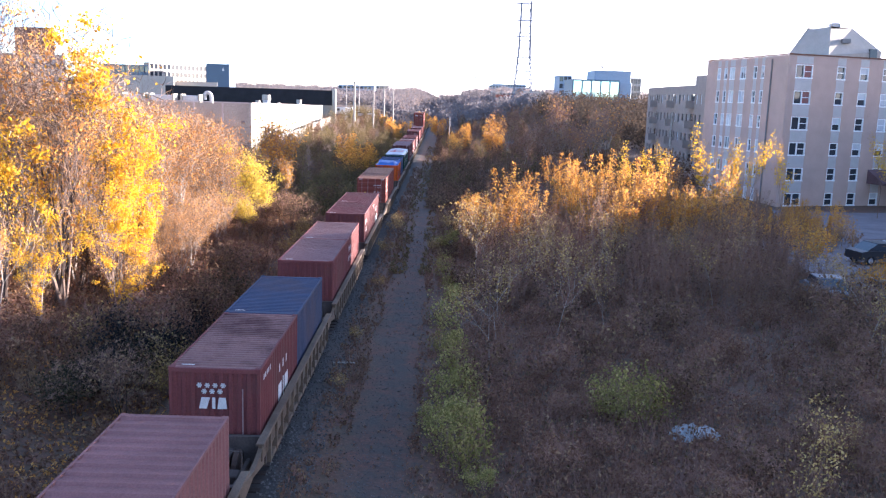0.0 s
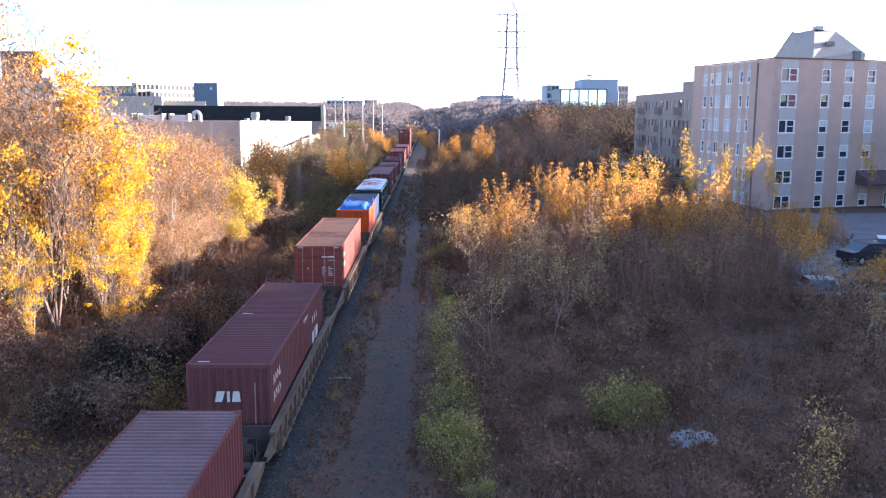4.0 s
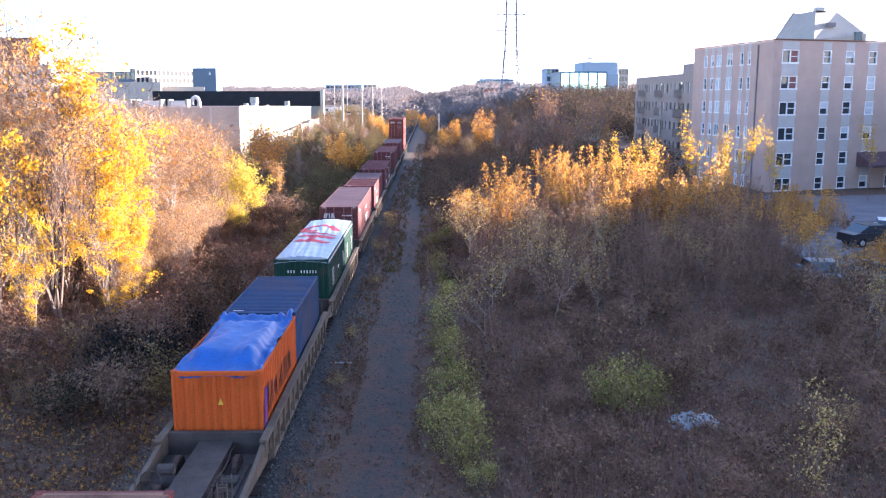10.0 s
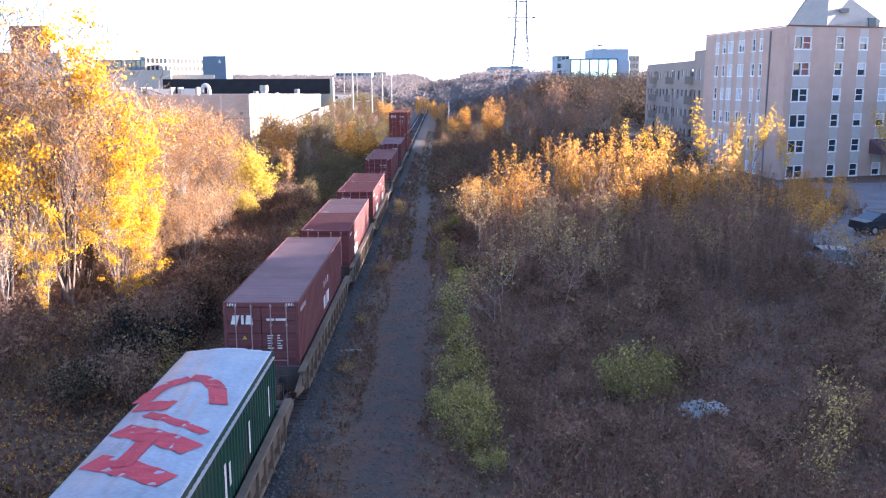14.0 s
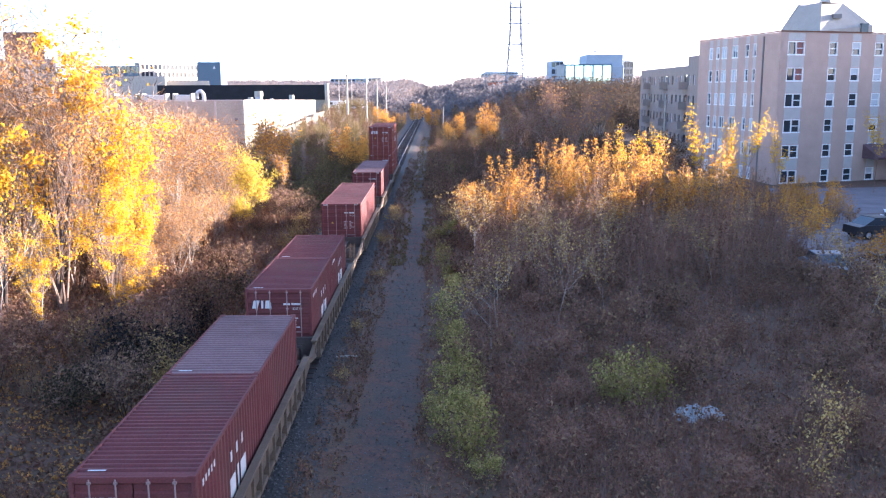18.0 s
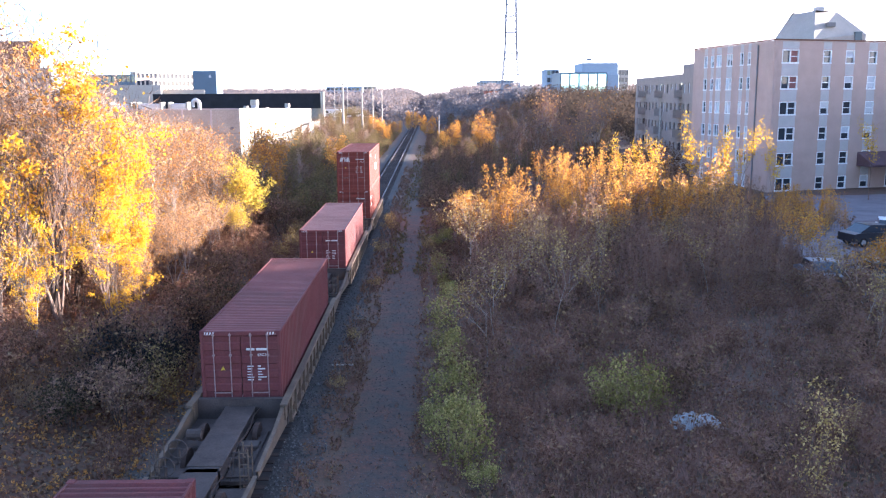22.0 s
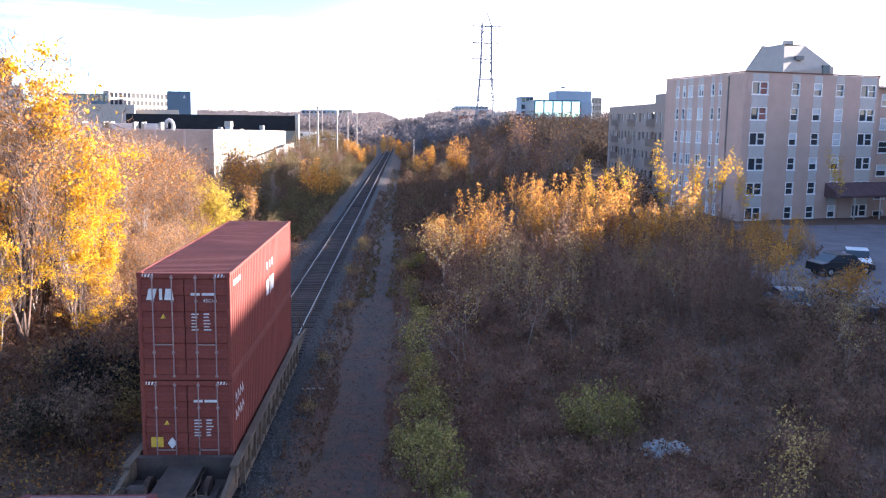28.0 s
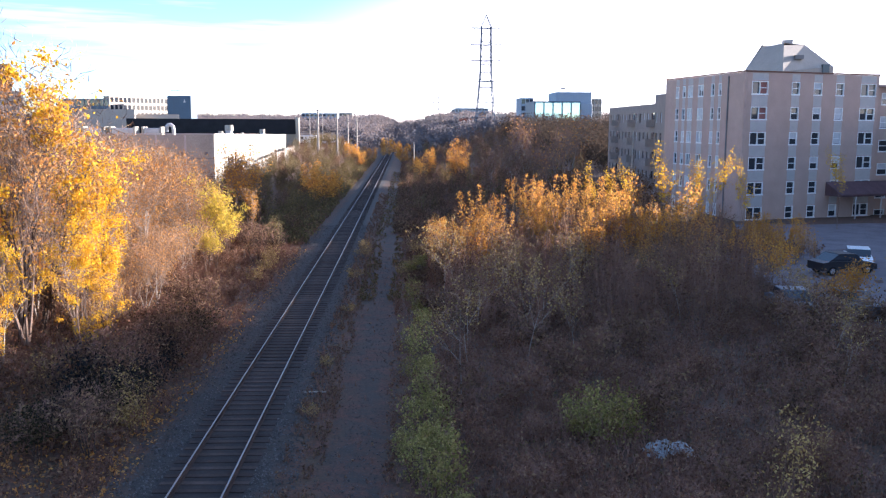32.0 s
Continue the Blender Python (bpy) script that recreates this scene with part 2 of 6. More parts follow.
LEAF_BROWN = leaf_mat("brown_leaves", [(0.0, (0.085, 0.055, 0.042)), (0.45, (0.15, 0.095, 0.065)), (0.8, (0.22, 0.14, 0.085)), (1.0, (0.28, 0.20, 0.11))], 0.35, 0.2)
LEAF_DIM = leaf_mat("dull_red_brown_leaves", [(0.0, (0.115, 0.062, 0.045)), (0.5, (0.195, 0.107, 0.074)), (0.85, (0.27, 0.16, 0.10)), (1.0, (0.32, 0.22, 0.13))], 0.3)
WEED = mat("dead_weed_stems", (0.26, 0.15, 0.112), 0.95, 0, 0.3, 1, 10, 0)
# far leaf colours lightened and greyed in place of distance haze
LEAF_FAR_HAZED = leaf_mat("haze_pale_wood_leaves", [(0.0, (0.17, 0.155, 0.165)), (0.4, (0.19, 0.17, 0.175)), (0.75, (0.21, 0.18, 0.18)), (1.0, (0.25, 0.20, 0.17))], 0.5)
LEAF_HILL = leaf_mat("dull_hillside_leaves", [(0.0, (0.06, 0.047, 0.04)), (0.5, (0.085, 0.065, 0.05)), (1.0, (0.125, 0.088, 0.06))], 0.3)
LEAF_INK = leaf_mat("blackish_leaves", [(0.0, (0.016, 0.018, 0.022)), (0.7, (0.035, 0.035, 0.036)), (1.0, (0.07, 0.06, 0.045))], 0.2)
BRICK = mat("tan_brick_wall", (0.46, 0.33, 0.275), 0.9, 0, 0.09, 0.6, 14, 0.15)
CONCRETE = mat("pale_panel", (0.46, 0.425, 0.405), 0.85, 0, 0.08, 1, 15, 0.1)
GREY_WALL = mat("grey_brown_wall", (0.30, 0.245, 0.215), 0.9, 0, 0.1, 1, 15, 0.15)
WHITE_WALL = mat("white_block_wall", (0.38, 0.355, 0.30), 0.85, 0, 0.12, 0.3, 6, 0.1, (0.25, 0.20, 0.15), 0.55)
WHITE_FRAME = mat("white_window_frame", (0.78, 0.78, 0.77), 0.5, 0, 0.04, 2, 20, 0)
ROOF_DARK = mat("black_roof_band", (0.022, 0.021, 0.024), 0.75, 0, 0.25, 0.5, 10, 0.1)
ROOF_GREY = mat("grey_roof", (0.20, 0.19, 0.19), 0.9, 0, 0.15, 0.6, 12, 0.1)
RED_BRICK = mat("red_brick_wall", (0.38, 0.13, 0.08), 0.9, 0, 0.12, 0.8, 14, 0.15)
CREAM = mat("cream_wall", (0.43, 0.385, 0.33), 0.85, 0, 0.06, 0.5, 10, 0.1)
DARK_BROWN = mat("dark_brown_cladding", (0.16, 0.075, 0.05), 0.8, 0, 0.12, 0.8, 14, 0.1)
METAL_GREY = mat("galvanised_steel", (0.42, 0.43, 0.45), 0.5, 0.7, 0.12, 2, 30, 0.05)
TOWER_STEEL = mat("tower_steel", (0.13, 0.15, 0.19), 0.7, 0.2, 0.12, 2, 30, 0.0)
POLE_WOOD = mat("pole_timber", (0.36, 0.325, 0.285), 0.9, 0, 0.15, 2, 30, 0.2)
GLASS_DARK = glass_mat("dark_window_glass", (0.035, 0.04, 0.05))
GLASS_LIGHT = glass_mat("bright_curtain_glass", (0.55, 0.78, 0.86), 0.06)
GLASS_LIGHT.node_tree.nodes["Principled BSDF"].inputs["Metallic"].default_value = 0.7
BLIND_AND_SKY = mat("pale_blind_and_sky_pane", (0.55, 0.55, 0.57), 0.7, 0, 0.05, 2, 20, 0)
CURTAIN = mat("red_curtain", (0.27, 0.12, 0.105), 0.9, 0, 0.1, 3, 20, 0)
ASPHALT = mat("asphalt", (0.165, 0.145, 0.155), 0.92, 0, 0.2, 0.6, 30, 0.3)
RUBBER = mat("rubber", (0.02, 0.02, 0.02), 0.85, 0, 0.2, 4, 30, 0.1)
WHITE_PAINT = mat("white_lettering", (0.60, 0.575, 0.56), 0.7, 0, 0.08, 3, 30, 0.05, (0.35, 0.2, 0.18), 0.4)
YELLOW_PAINT = mat("yellow_sticker", (0.62, 0.40, 0.05), 0.6, 0, 0.1, 3, 30, 0)
CAR_SILL = mat("weathered_tan_car_paint", (0.135, 0.10, 0.073), 0.8, 0.1, 0.3, 0.8, 20, 0.2, (0.09, 0.06, 0.045), 0.7)
CAR_DARK = mat("grimy_car_steel", (0.072, 0.056, 0.050), 0.95, 0.0, 0.3, 1, 20, 0.3)
GALV_BAR = mat("lock_bar_steel", (0.30, 0.215, 0.205), 0.6, 0.2, 0.1, 3, 30, 0)

# ---- building blocks ----


class Geo:
    """Vertices and faces of one mesh."""

    def __init__(self):
        self.V, self.F = [], []

    def poly(self, pts):
        n = len(self.V)
        self.V += [tuple(p) for p in pts]
        self.F.append(tuple(range(n, n + len(pts))))
        return self

    def box(self, x0, x1, y0, y1, z0, z1):
        n = len(self.V)
        self.V += [(x0, y0, z0), (x1, y0, z0), (x1, y1, z0), (x0, y1, z0), (x0, y0, z1), (x1, y0, z1), (x1, y1, z1), (x0, y1, z1)]
        self.F += [(n, n + 3, n + 2, n + 1), (n + 4, n + 5, n + 6, n + 7), (n, n + 1, n + 5, n + 4), (n + 1, n + 2, n + 6, n + 5), (n + 2, n + 3, n + 7, n + 6), (n + 3, n, n + 4, n + 7)]
        return self

    def cbox(self, x0, x1, y0, y1, z0, z1, c=0.02):
        """A box with chamfered upright and top edges."""
        n = len(self.V)
        ring = [(x0 + c, y0), (x1 - c, y0), (x1, y0 + c), (x1, y1 - c), (x1 - c, y1), (x0 + c, y1), (x0, y1 - c), (x0, y0 + c)]
        mx, my = (x0 + x1) / 2, (y0 + y1) / 2
        inner = [(x + (c if x < mx else -c) * 0.7, y + (c if y < my else -c) * 0.7) for x, y in ring]
        self.V += [(x, y, z0) for x, y in ring] + [(x, y, z1 - c) for x, y in ring] + [(x, y, z1) for x, y in inner]
        for k in (0, 8):
            self.F += [(n + k + i, n + k + (i + 1) % 8, n + k + 8 + (i + 1) % 8, n + k + 8 + i) for i in range(8)]
        self.F += [tuple(n + 16 + i for i in range(8)), tuple(n + 7 - i for i in range(8))]
        return self

    def tube(self, a, b, r0, r1, n=6, caps=True):
        a, b = Vector(a), Vector(b)
        d = (b - a).normalized()
        u = d.orthogonal().normalized()
        v = d.cross(u)
        k = len(self.V)
        for p, r in ((a, r0), (b, r1)):
            for i in range(n):
                w = 2 * math.pi * i / n
                self.V.append(tuple(p + (u * math.cos(w) + v * math.sin(w)) * r))
        self.F += [(k + i, k + (i + 1) % n, k + n + (i + 1) % n, k + n + i) for i in range(n)]
        if caps:
            self.F += [tuple(k + n - 1 - i for i in range(n)), tuple(k + n + i for i in range(n))]
        return self

    def prism(self, outline, y0, y1):
        """An outline in x and z, drawn from y0 to y1."""
        n, k = len(self.V), len(outline)
        self.V += [(x, y0, z) for x, z in outline] + [(x, y1, z) for x, z in outline]
        self.F += [tuple(n + i for i in range(k)), tuple(n + 2 * k - 1 - i for i in range(k))]
        self.F += [(n + (i + 1) % k, n + i, n + k + i, n + k + (i + 1) % k) for i in range(k)]
        return self

    def mesh(self, name, material):
        me = bpy.data.meshes.new(name)
        me.from_pydata(self.V, [], self.F)
        me.materials.append(material)
        return me


def part(name, geo, material, parent=None, label="", at=None):
    data = geo.mesh(name, material) if isinstance(geo, Geo) else geo
    ob = new(name, data)
    if parent is not None:
        ob.parent = parent
    if at is not None:
        ob.matrix_basis = at
    if label:
        tagged(ob, label)
    return ob


def thing(name, label, category, group="", kind="", at=None):
    ob = tagged(new(name), label, category, group, kind)
    if at is not None:
        ob.matrix_basis = at
    return ob


def smooth(v):
    v = min(1.0, max(0.0, v))
    return v * v * (3 - 2 * v)


def bump2(x, y, s):
    return noise.noise((x * s, y * s, 3.7))


# ---- ground ----
TX = -5.84                             # middle of the track; the rails' top is z = 0


def gz(x, y):
    """Height of the ground."""
    h = -0.38
    h += smooth((-9.6 - x) / 13) * 2.5
    h += smooth((y - 120) / 120) * 2.2 * smooth((-x - 10) / 12)
    h += smooth((y - 105) / 200) * 7.5 * smooth((x - 3) / 35)
    h += smooth((y - 330) / 500) * 8.0
    if abs(x - TX) > 3.2:
        h += bump2(x, y, 0.13) * 0.25 * smooth((abs(x + 3.5) - 4) / 5) + bump2(x, y, 0.6) * 0.05
    bed = 1 - smooth((abs(x - TX) - 1.75) / 1.5)
    return h * (1 - bed) + (-0.19) * bed


xs = np.concatenate([-np.geomspace(3200, 44, 26), np.arange(-42, -14, 2.0), np.arange(-14, 6, 0.45), np.arange(6, 50, 2.0), np.geomspace(52, 3200, 26)])
ys = np.concatenate([np.linspace(-400, -20, 10), np.arange(-15, 12, 3.0), np.arange(12, 80, 0.9), np.arange(80, 260, 4.0), np.geomspace(262, 4600, 40)])
g = Geo()
for yy in ys:
    g.V += [(x, yy, gz(x, yy)) for x in xs]
nx = len(xs)
g.F = [(j * nx + i, j * nx + i + 1, (j + 1) * nx + i + 1, (j + 1) * nx + i) for j in range(len(ys) - 1) for i in range(nx - 1)]
ground = part("ground", g, GROUND)
for p in ground.data.polygons:
    p.use_smooth = True
tagged(ground, "leaf-littered ground with rough brown grass and gravel strips", "ground", kind="structure")

lot = Geo()
for i in range(12):
    for j in range(10):
        x0, y0 = 24 + i * 3.2, 46 + j * 4.6
        q = [(x0, y0), (x0 + 3.2, y0), (x0 + 3.2, y0 + 4.6), (x0, y0 + 4.6)]
        lot.poly([(x, y, gz(x, y) + 0.05) for x, y in q])
for i in range(14):
    x0, y0 = 19.2 + i * 3.2, 44.4
    q = [(x0, y0), (x0 + 3.2, y0), (x0 + 3.2, 45.99), (x0, 45.99)]
    lot.poly([(x, y, gz(x, y) + 0.05) for x, y in q])
tagged(part("car_park", lot, ASPHALT), "grey asphalt car park before the apartment building", "car park", kind="structure")
lot = Geo()
for i in range(10):
    for j in range(16):
        x0, y0 = -62 + i * 4.2, 176 + j * 7
        q = [(x0, y0), (x0 + 4.2, y0), (x0 + 4.2, y0 + 7), (x0, y0 + 7)]
        lot.poly([(x, y, gz(x, y) + 0.06) for x, y in q])
tagged(part("car_park", lot, ASPHALT), "pale worn asphalt lot beside the industrial building", "car park", kind="structure")

# ---- track ----
track = thing("railway_track", "single railway track with shiny rails on dark timber sleepers", "railway track", kind="structure")
for s in (-1, 1):
    cx = TX + s * 0.755
    web = Geo()
    web.prism([(cx - 0.075, -0.17), (cx + 0.075, -0.17), (cx + 0.075, -0.155), (cx + 0.012, -0.14), (cx + 0.012, -0.04), (cx + 0.034, -0.03), (cx + 0.034, -0.008),
               (cx - 0.034, -0.008), (cx - 0.034, -0.03), (cx - 0.012, -0.04), (cx - 0.012, -0.14), (cx - 0.075, -0.155)], -30, 330)
    rail = part("rail", web, RAIL_RUST, track)
    head = Geo().prism([(cx - 0.026, -0.008), (cx + 0.026, -0.008), (cx + 0.026, -0.003), (cx + 0.019, 0), (cx - 0.019, 0), (cx - 0.026, -0.003)], -30, 330)
    part("rail_head", head, STEEL, rail, "bright worn steel running surface")

# ---- train ----
# each container's near face stands at its place along the train at 0 s
SPEED = [7.58, 7.25, 7.01, 6.91, 6.90, 6.93, 7.03, 7.26, 7.24]      # metres a second, every 4 s


def way(t):
    d, k = 0.0, 0
    while k < 8:
        h = min(4.0, t - 4 * k)
        if h <= 0:
            break
        v1 = SPEED[k] + (SPEED[k + 1] - SPEED[k]) * h / 4
        d += (SPEED[k] + v1) / 2 * h
        k += 1
    return d


moving = []                            # thing, place along the train, height
wheelsets = []                         # part and its pose on its car


def paint(name, c, dirt=(0.10, 0.06, 0.05), amount=0.45):
    return mat(name, c, 0.78, 0.0, 0.14, 0.7, 25, 0.06, dirt, amount)


MAROON = paint("maroon_container_paint", (0.140, 0.042, 0.042))
WINE = paint("wine_container_paint", (0.125, 0.044, 0.045))
PINKISH = paint("faded_maroon_container_paint", (0.215, 0.098, 0.092))
RED = paint("red_container_paint", (0.185, 0.049, 0.037), (0.12, 0.035, 0.028), 0.35)
BROWN = paint("brown_container_paint", (0.195, 0.054, 0.042))
TAN_ROOF = paint("dusty_tan_roof_paint", (0.30, 0.155, 0.10), (0.10, 0.04, 0.032), 0.8)
BLUE = paint("blue_container_paint", (0.034, 0.056, 0.115))
GREY_BLUE_PAINT = paint("faded_blue_container_paint", (0.050, 0.062, 0.105))
DUSTY = paint("dusty_maroon_container_paint", (0.20, 0.118, 0.118))
ORANGE = paint("orange_container_paint", (0.50, 0.088, 0.013), (0.30, 0.07, 0.02), 0.3)
GREEN = paint("green_container_paint", (0.011, 0.042, 0.028))
TARP_BLUE = mat("blue_tarpaulin", (0.004, 0.07, 0.29), 0.46, 0, 0.15, 1.5, 12, 0.15)
TARP_SILVER = mat("silver_tarpaulin", (0.215, 0.238, 0.285), 0.34, 0, 0.2, 0.9, 10, 0.25, (0.30, 0.28, 0.28), 0.6)
RED_MARK = mat("red_tarpaulin_marking", (0.42, 0.045, 0.06), 0.6, 0, 0.1, 2, 20, 0.05)
BLACK_MARK = mat("black_marking", (0.035, 0.02, 0.02), 0.6, 0, 0.1, 2, 20, 0.05)
PURPLE_MARK = mat("purple_marking", (0.11, 0.05, 0.24), 0.6, 0, 0.1, 2, 20, 0.05)
W2 = 1.219


def corrugated(length, pitch, depth, flat=0.35):
    """Offsets along a wall and how far in it lies there."""
    out, n = [], max(1, round(length / pitch))
    p = length / n
    for i in range(n):
        a = i * p
        out += [(a, 0), (a + p * flat, 0), (a + p * 0.5, depth), (a + p * (0.5 + flat), depth)]
    return out + [(length, 0)]


def stroke_shape(g, place, pts, w):
    """Flat strokes along pts (u, v), widened by w, laid on a face by place(u, v)."""
    for (u0, v0), (u1, v1) in zip(pts, pts[1:]):
        d = math.hypot(u1 - u0, v1 - v0) or 1
        nu, nv = -(v1 - v0) / d * w / 2, (u1 - u0) / d * w / 2
        g.poly([place(u0 + nu, v0 + nv), place(u0 - nu, v0 - nv), place(u1 - nu, v1 - nv), place(u1 + nu, v1 + nv)])


def text_mesh(words, size, material):
    cu = bpy.data.curves.new("lettering", 'FONT')
    cu.body, cu.size = words, size
    ob = bpy.data.objects.new("lettering", cu)
    scene.collection.objects.link(ob)
    me = bpy.data.meshes.new_from_object(ob.evaluated_get(bpy.context.evaluated_depsgraph_get()))
    bpy.data.objects.remove(ob)
    me.materials.append(material)
    return me


def heap_z(u, v):
    """A loose tarpaulin over a flat load, creased towards its far corner."""
    z = 0.30 * (1 - smooth((abs(u + 0.05) - 0.62) / 0.25)) * smooth((v - 0.10) / 0.14) * (1 - smooth((v - 0.72) / 0.18)) - 0.10 + 0.12 * smooth((abs(u) - 0.86) / 0.12) + 0.14 * smooth((v - 0.9) / 0.08)
    z += 0.12 * noise.noise((u * 1.3 + v, v * 3 - u, 2.0)) + 0.10 * abs(noise.noise((u * 3.5 - v * 5, v * 9 + u * 2, 9.0))) * (0.4 + 1.6 * smooth(u * 0.8) + 1.2 * smooth((v - 0.7) / 0.2))
    return z + 0.015 * noise.noise((u * 9, v * 24, 5.0))


def taut_z(u, v):
    """A taut tarpaulin, bowed across, with long creases drawn along it."""
    z = 0.13 * (1 - abs(u) ** 1.7) + 0.012 * noise.noise((u * 2.0, v * 8, 4.0))
    crease = abs(noise.noise((u * 4.0 + v * 2.2, v * 1.6, 1.0)))
    return z - 0.075 * max(0.0, 0.22 - crease) * (1 - u * u) * 2.2 - 0.010 * abs(math.sin(v * 31)) * (1 - u * u)


def container(label, material, length, height, end="doors", roof="ribs", logo="", side_marks="", code="", roof_mat=None, tarp=""):
    """A freight container; its near end lies at y = 0, its floor at z = 0."""
    c = thing("shipping_container", label, "container", "containers of the train")
    post, L, Hc = 0.10, length, height
    frame_g = Geo()
    for x in (-W2, W2 - post):
        for y in (0, L - post):
            frame_g.cbox(x, x + post, y, y + post, 0, Hc, 0.015)
    for x in (-W2, W2 - post):
        frame_g.cbox(x, x + post * 0.6 if x < 0 else x + post, post, L - post, 0, 0.15, 0.01)
        frame_g.cbox(x if x < 0 else x + 0.04, x + 0.06 if x < 0 else x + post, post, L - post, Hc - 0.075, Hc - 0.005, 0.01)
    for y in (0, L - post):
        frame_g.cbox(-W2 + post, W2 - post, y, y + post, 0, 0.14, 0.01)
        frame_g.cbox(-W2 + post, W2 - post, y, y + post, Hc - 0.13, Hc - 0.008, 0.01)
    part("frame", frame_g, material, c)
    cast = Geo().cbox(0, 0.162, 0, 0.178, 0, 0.118, 0.012).mesh("corner_casting", material)
    for x in (-W2 - 0.005, W2 - 0.157):
        for y in (-0.005, L - 0.173):
            for z in (-0.004, Hc - 0.11):
                part("corner_casting", cast, None, c, at=pose(x, y, z))
    for s in (-1, 1):
        g2 = Geo()
        x = s * (W2 - 0.012)
        line = corrugated(L - 2 * post, 0.278, 0.036)
        n = len(g2.V)
        for a, d in line:
            g2.V += [(x - s * d, post + a, 0.14), (x - s * d, post + a, Hc - 0.07)]
        for i in range(len(line) - 1):
            q = (n + 2 * i, n + 2 * i + 2, n + 2 * i + 3, n + 2 * i + 1)
            g2.F.append(q if s > 0 else q[::-1])
        part("side_wall", g2, material, c)
    # roof, or a tarpaulin over an open top
    if tarp:
        mt = TARP_BLUE if tarp == "heap" else TARP_SILVER
        nx2, ny2 = 36, max(14, int(L * 8))
        g2 = Geo()
        for j in range(ny2 + 1):
            v = j / ny2
            for i in range(nx2 + 1):
                u = i / nx2 * 2 - 1
                z = heap_z(u, v) if tarp == "heap" else taut_z(u, v)
                edge = abs(u) > 0.99 or j in (0, ny2)
                drop = 0.0
                if edge:
                    drop = 0.20 if tarp != "heap" else 0.05 + 0.10 * noise.noise((u * 6, v * 40, 7.0))
                g2.V.append((u * (W2 + (0.012 if tarp != "heap" else -0.03 + 0.05 * noise.noise((3.0, v * 30, 1.0)))), -0.012 * (j == 0) + 0.012 * (j == ny2) + v * L, Hc + 0.01 + z - drop))
        g2.F = [(j * (nx2 + 1) + i, j * (nx2 + 1) + i + 1, (j + 1) * (nx2 + 1) + i + 1, (j + 1) * (nx2 + 1) + i) for j in range(ny2) for i in range(nx2)]
        tp = part("tarpaulin", g2, mt, c, "crumpled blue tarpaulin over the load" if tarp == "heap" else "stretched silver tarpaulin with red marks")
        for p in tp.data.polygons:
            p.use_smooth = True
        if tarp == "flat":
            def over(u, v):
                return (W2 * (2 * u - 1), v, Hc + 0.024 + taut_z(2 * u - 1, v / L))

            # a big bar-crossed shape, a thin bar, a short bar and a bowed stroke
            for pts, w in (([(0.10, 4.85), (0.82, 3.95)], 0.62), ([(0.10, 6.45), (0.85, 5.4)], 0.62), ([(0.40, 4.5), (0.43, 6.0)], 0.42), ([(0.22, 7.3), (0.86, 6.25)], 0.28),
                           ([(0.05, 7.85), (0.40, 7.75)], 0.6), ([(0.05, 8.1), (0.09, 8.8), (0.18, 9.25), (0.36, 9.6), (0.55, 9.45), (0.70, 8.9), (0.81, 7.9)], 0.42)):
                fine = []
                for (a0, b0), (a1, b1) in zip(pts, pts[1:]):
                    fine += [(a0 + (a1 - a0) * k / 8, b0 + (b1 - b0) * k / 8) for k in range(8)]
                fine.append(pts[-1])
                mk = Geo()
                for (u0, v0), (u1, v1) in zip(fine, fine[1:]):
                    du, dv = (u1 - u0) * 2 * W2, v1 - v0
                    d = math.hypot(du, dv)
                    nu, nv = -dv / d * w / 2 / (2 * W2), du / d * w / 2
                    for c0, c1 in ((-1, -0.34), (-0.34, 0.34), (0.34, 1)):
                        mk.poly([over(u0 + nu * c0, v0 + nv * c0), over(u1 + nu * c0, v1 + nv * c0), over(u1 + nu * c1, v1 + nv * c1), over(u0 + nu * c1, v0 + nv * c1)])
                part("red_marking", mk, RED_MARK, c)
            row = Geo()
            for k in range(9):
                row.box(-0.62 + 0.13 * k + (0.2 if k > 2 else 0), -0.57 + 0.13 * k + (0.2 if k > 2 else 0), -0.006, 0.02, Hc - 0.62, Hc - 0.50)
            part("marking_bars", row, WHITE_PAINT, c)
    else:
        g2 = Geo()
        line = corrugated(L - 0.36, 0.42 if roof == "wide" else 0.215, 0.045 if roof != "smooth" else 0.016, 0.30)
        n = 0
        xw = W2 - 0.05
        for a, d in line:
            g2.V += [(-xw, 0.18 + a, Hc - 0.012 - d), (xw, 0.18 + a, Hc - 0.012 - d)]
        for i in range(len(line) - 1):
            g2.F.append((2 * i, 2 * i + 1, 2 * i + 3, 2 * i + 2))
        part("roof", g2, roof_mat or material, c)
        for y in (0.09, L - 0.18):
            part("roof_header", Geo().box(-xw, xw, y, y + 0.09, Hc - 0.03, Hc - 0.004), roof_mat or material, c)
    if not tarp and L < 7:
        part("roof_mark", Geo().box(-0.95, -0.6, 0.30, 0.35, Hc - 0.011, Hc - 0.006), WHITE_PAINT, c, "thin white mark at the roof's end")
    # ends
    def blank(y, s):
        g3 = Geo()
        line = corrugated(2 * (W2 - post), 0.25, 0.04)
        for a, d in line:
            x = -W2 + post + a
            g3.V += [(x, y - s * d, 0.13), (x, y - s * d, Hc - 0.12)]
        for i in range(len(line) - 1):
            q = (2 * i, 2 * i + 2, 2 * i + 3, 2 * i + 1)
            g3.F.append(q[::-1] if s > 0 else q)
        part("end_wall", g3, material, c)
    blank(L - 0.03, 1)
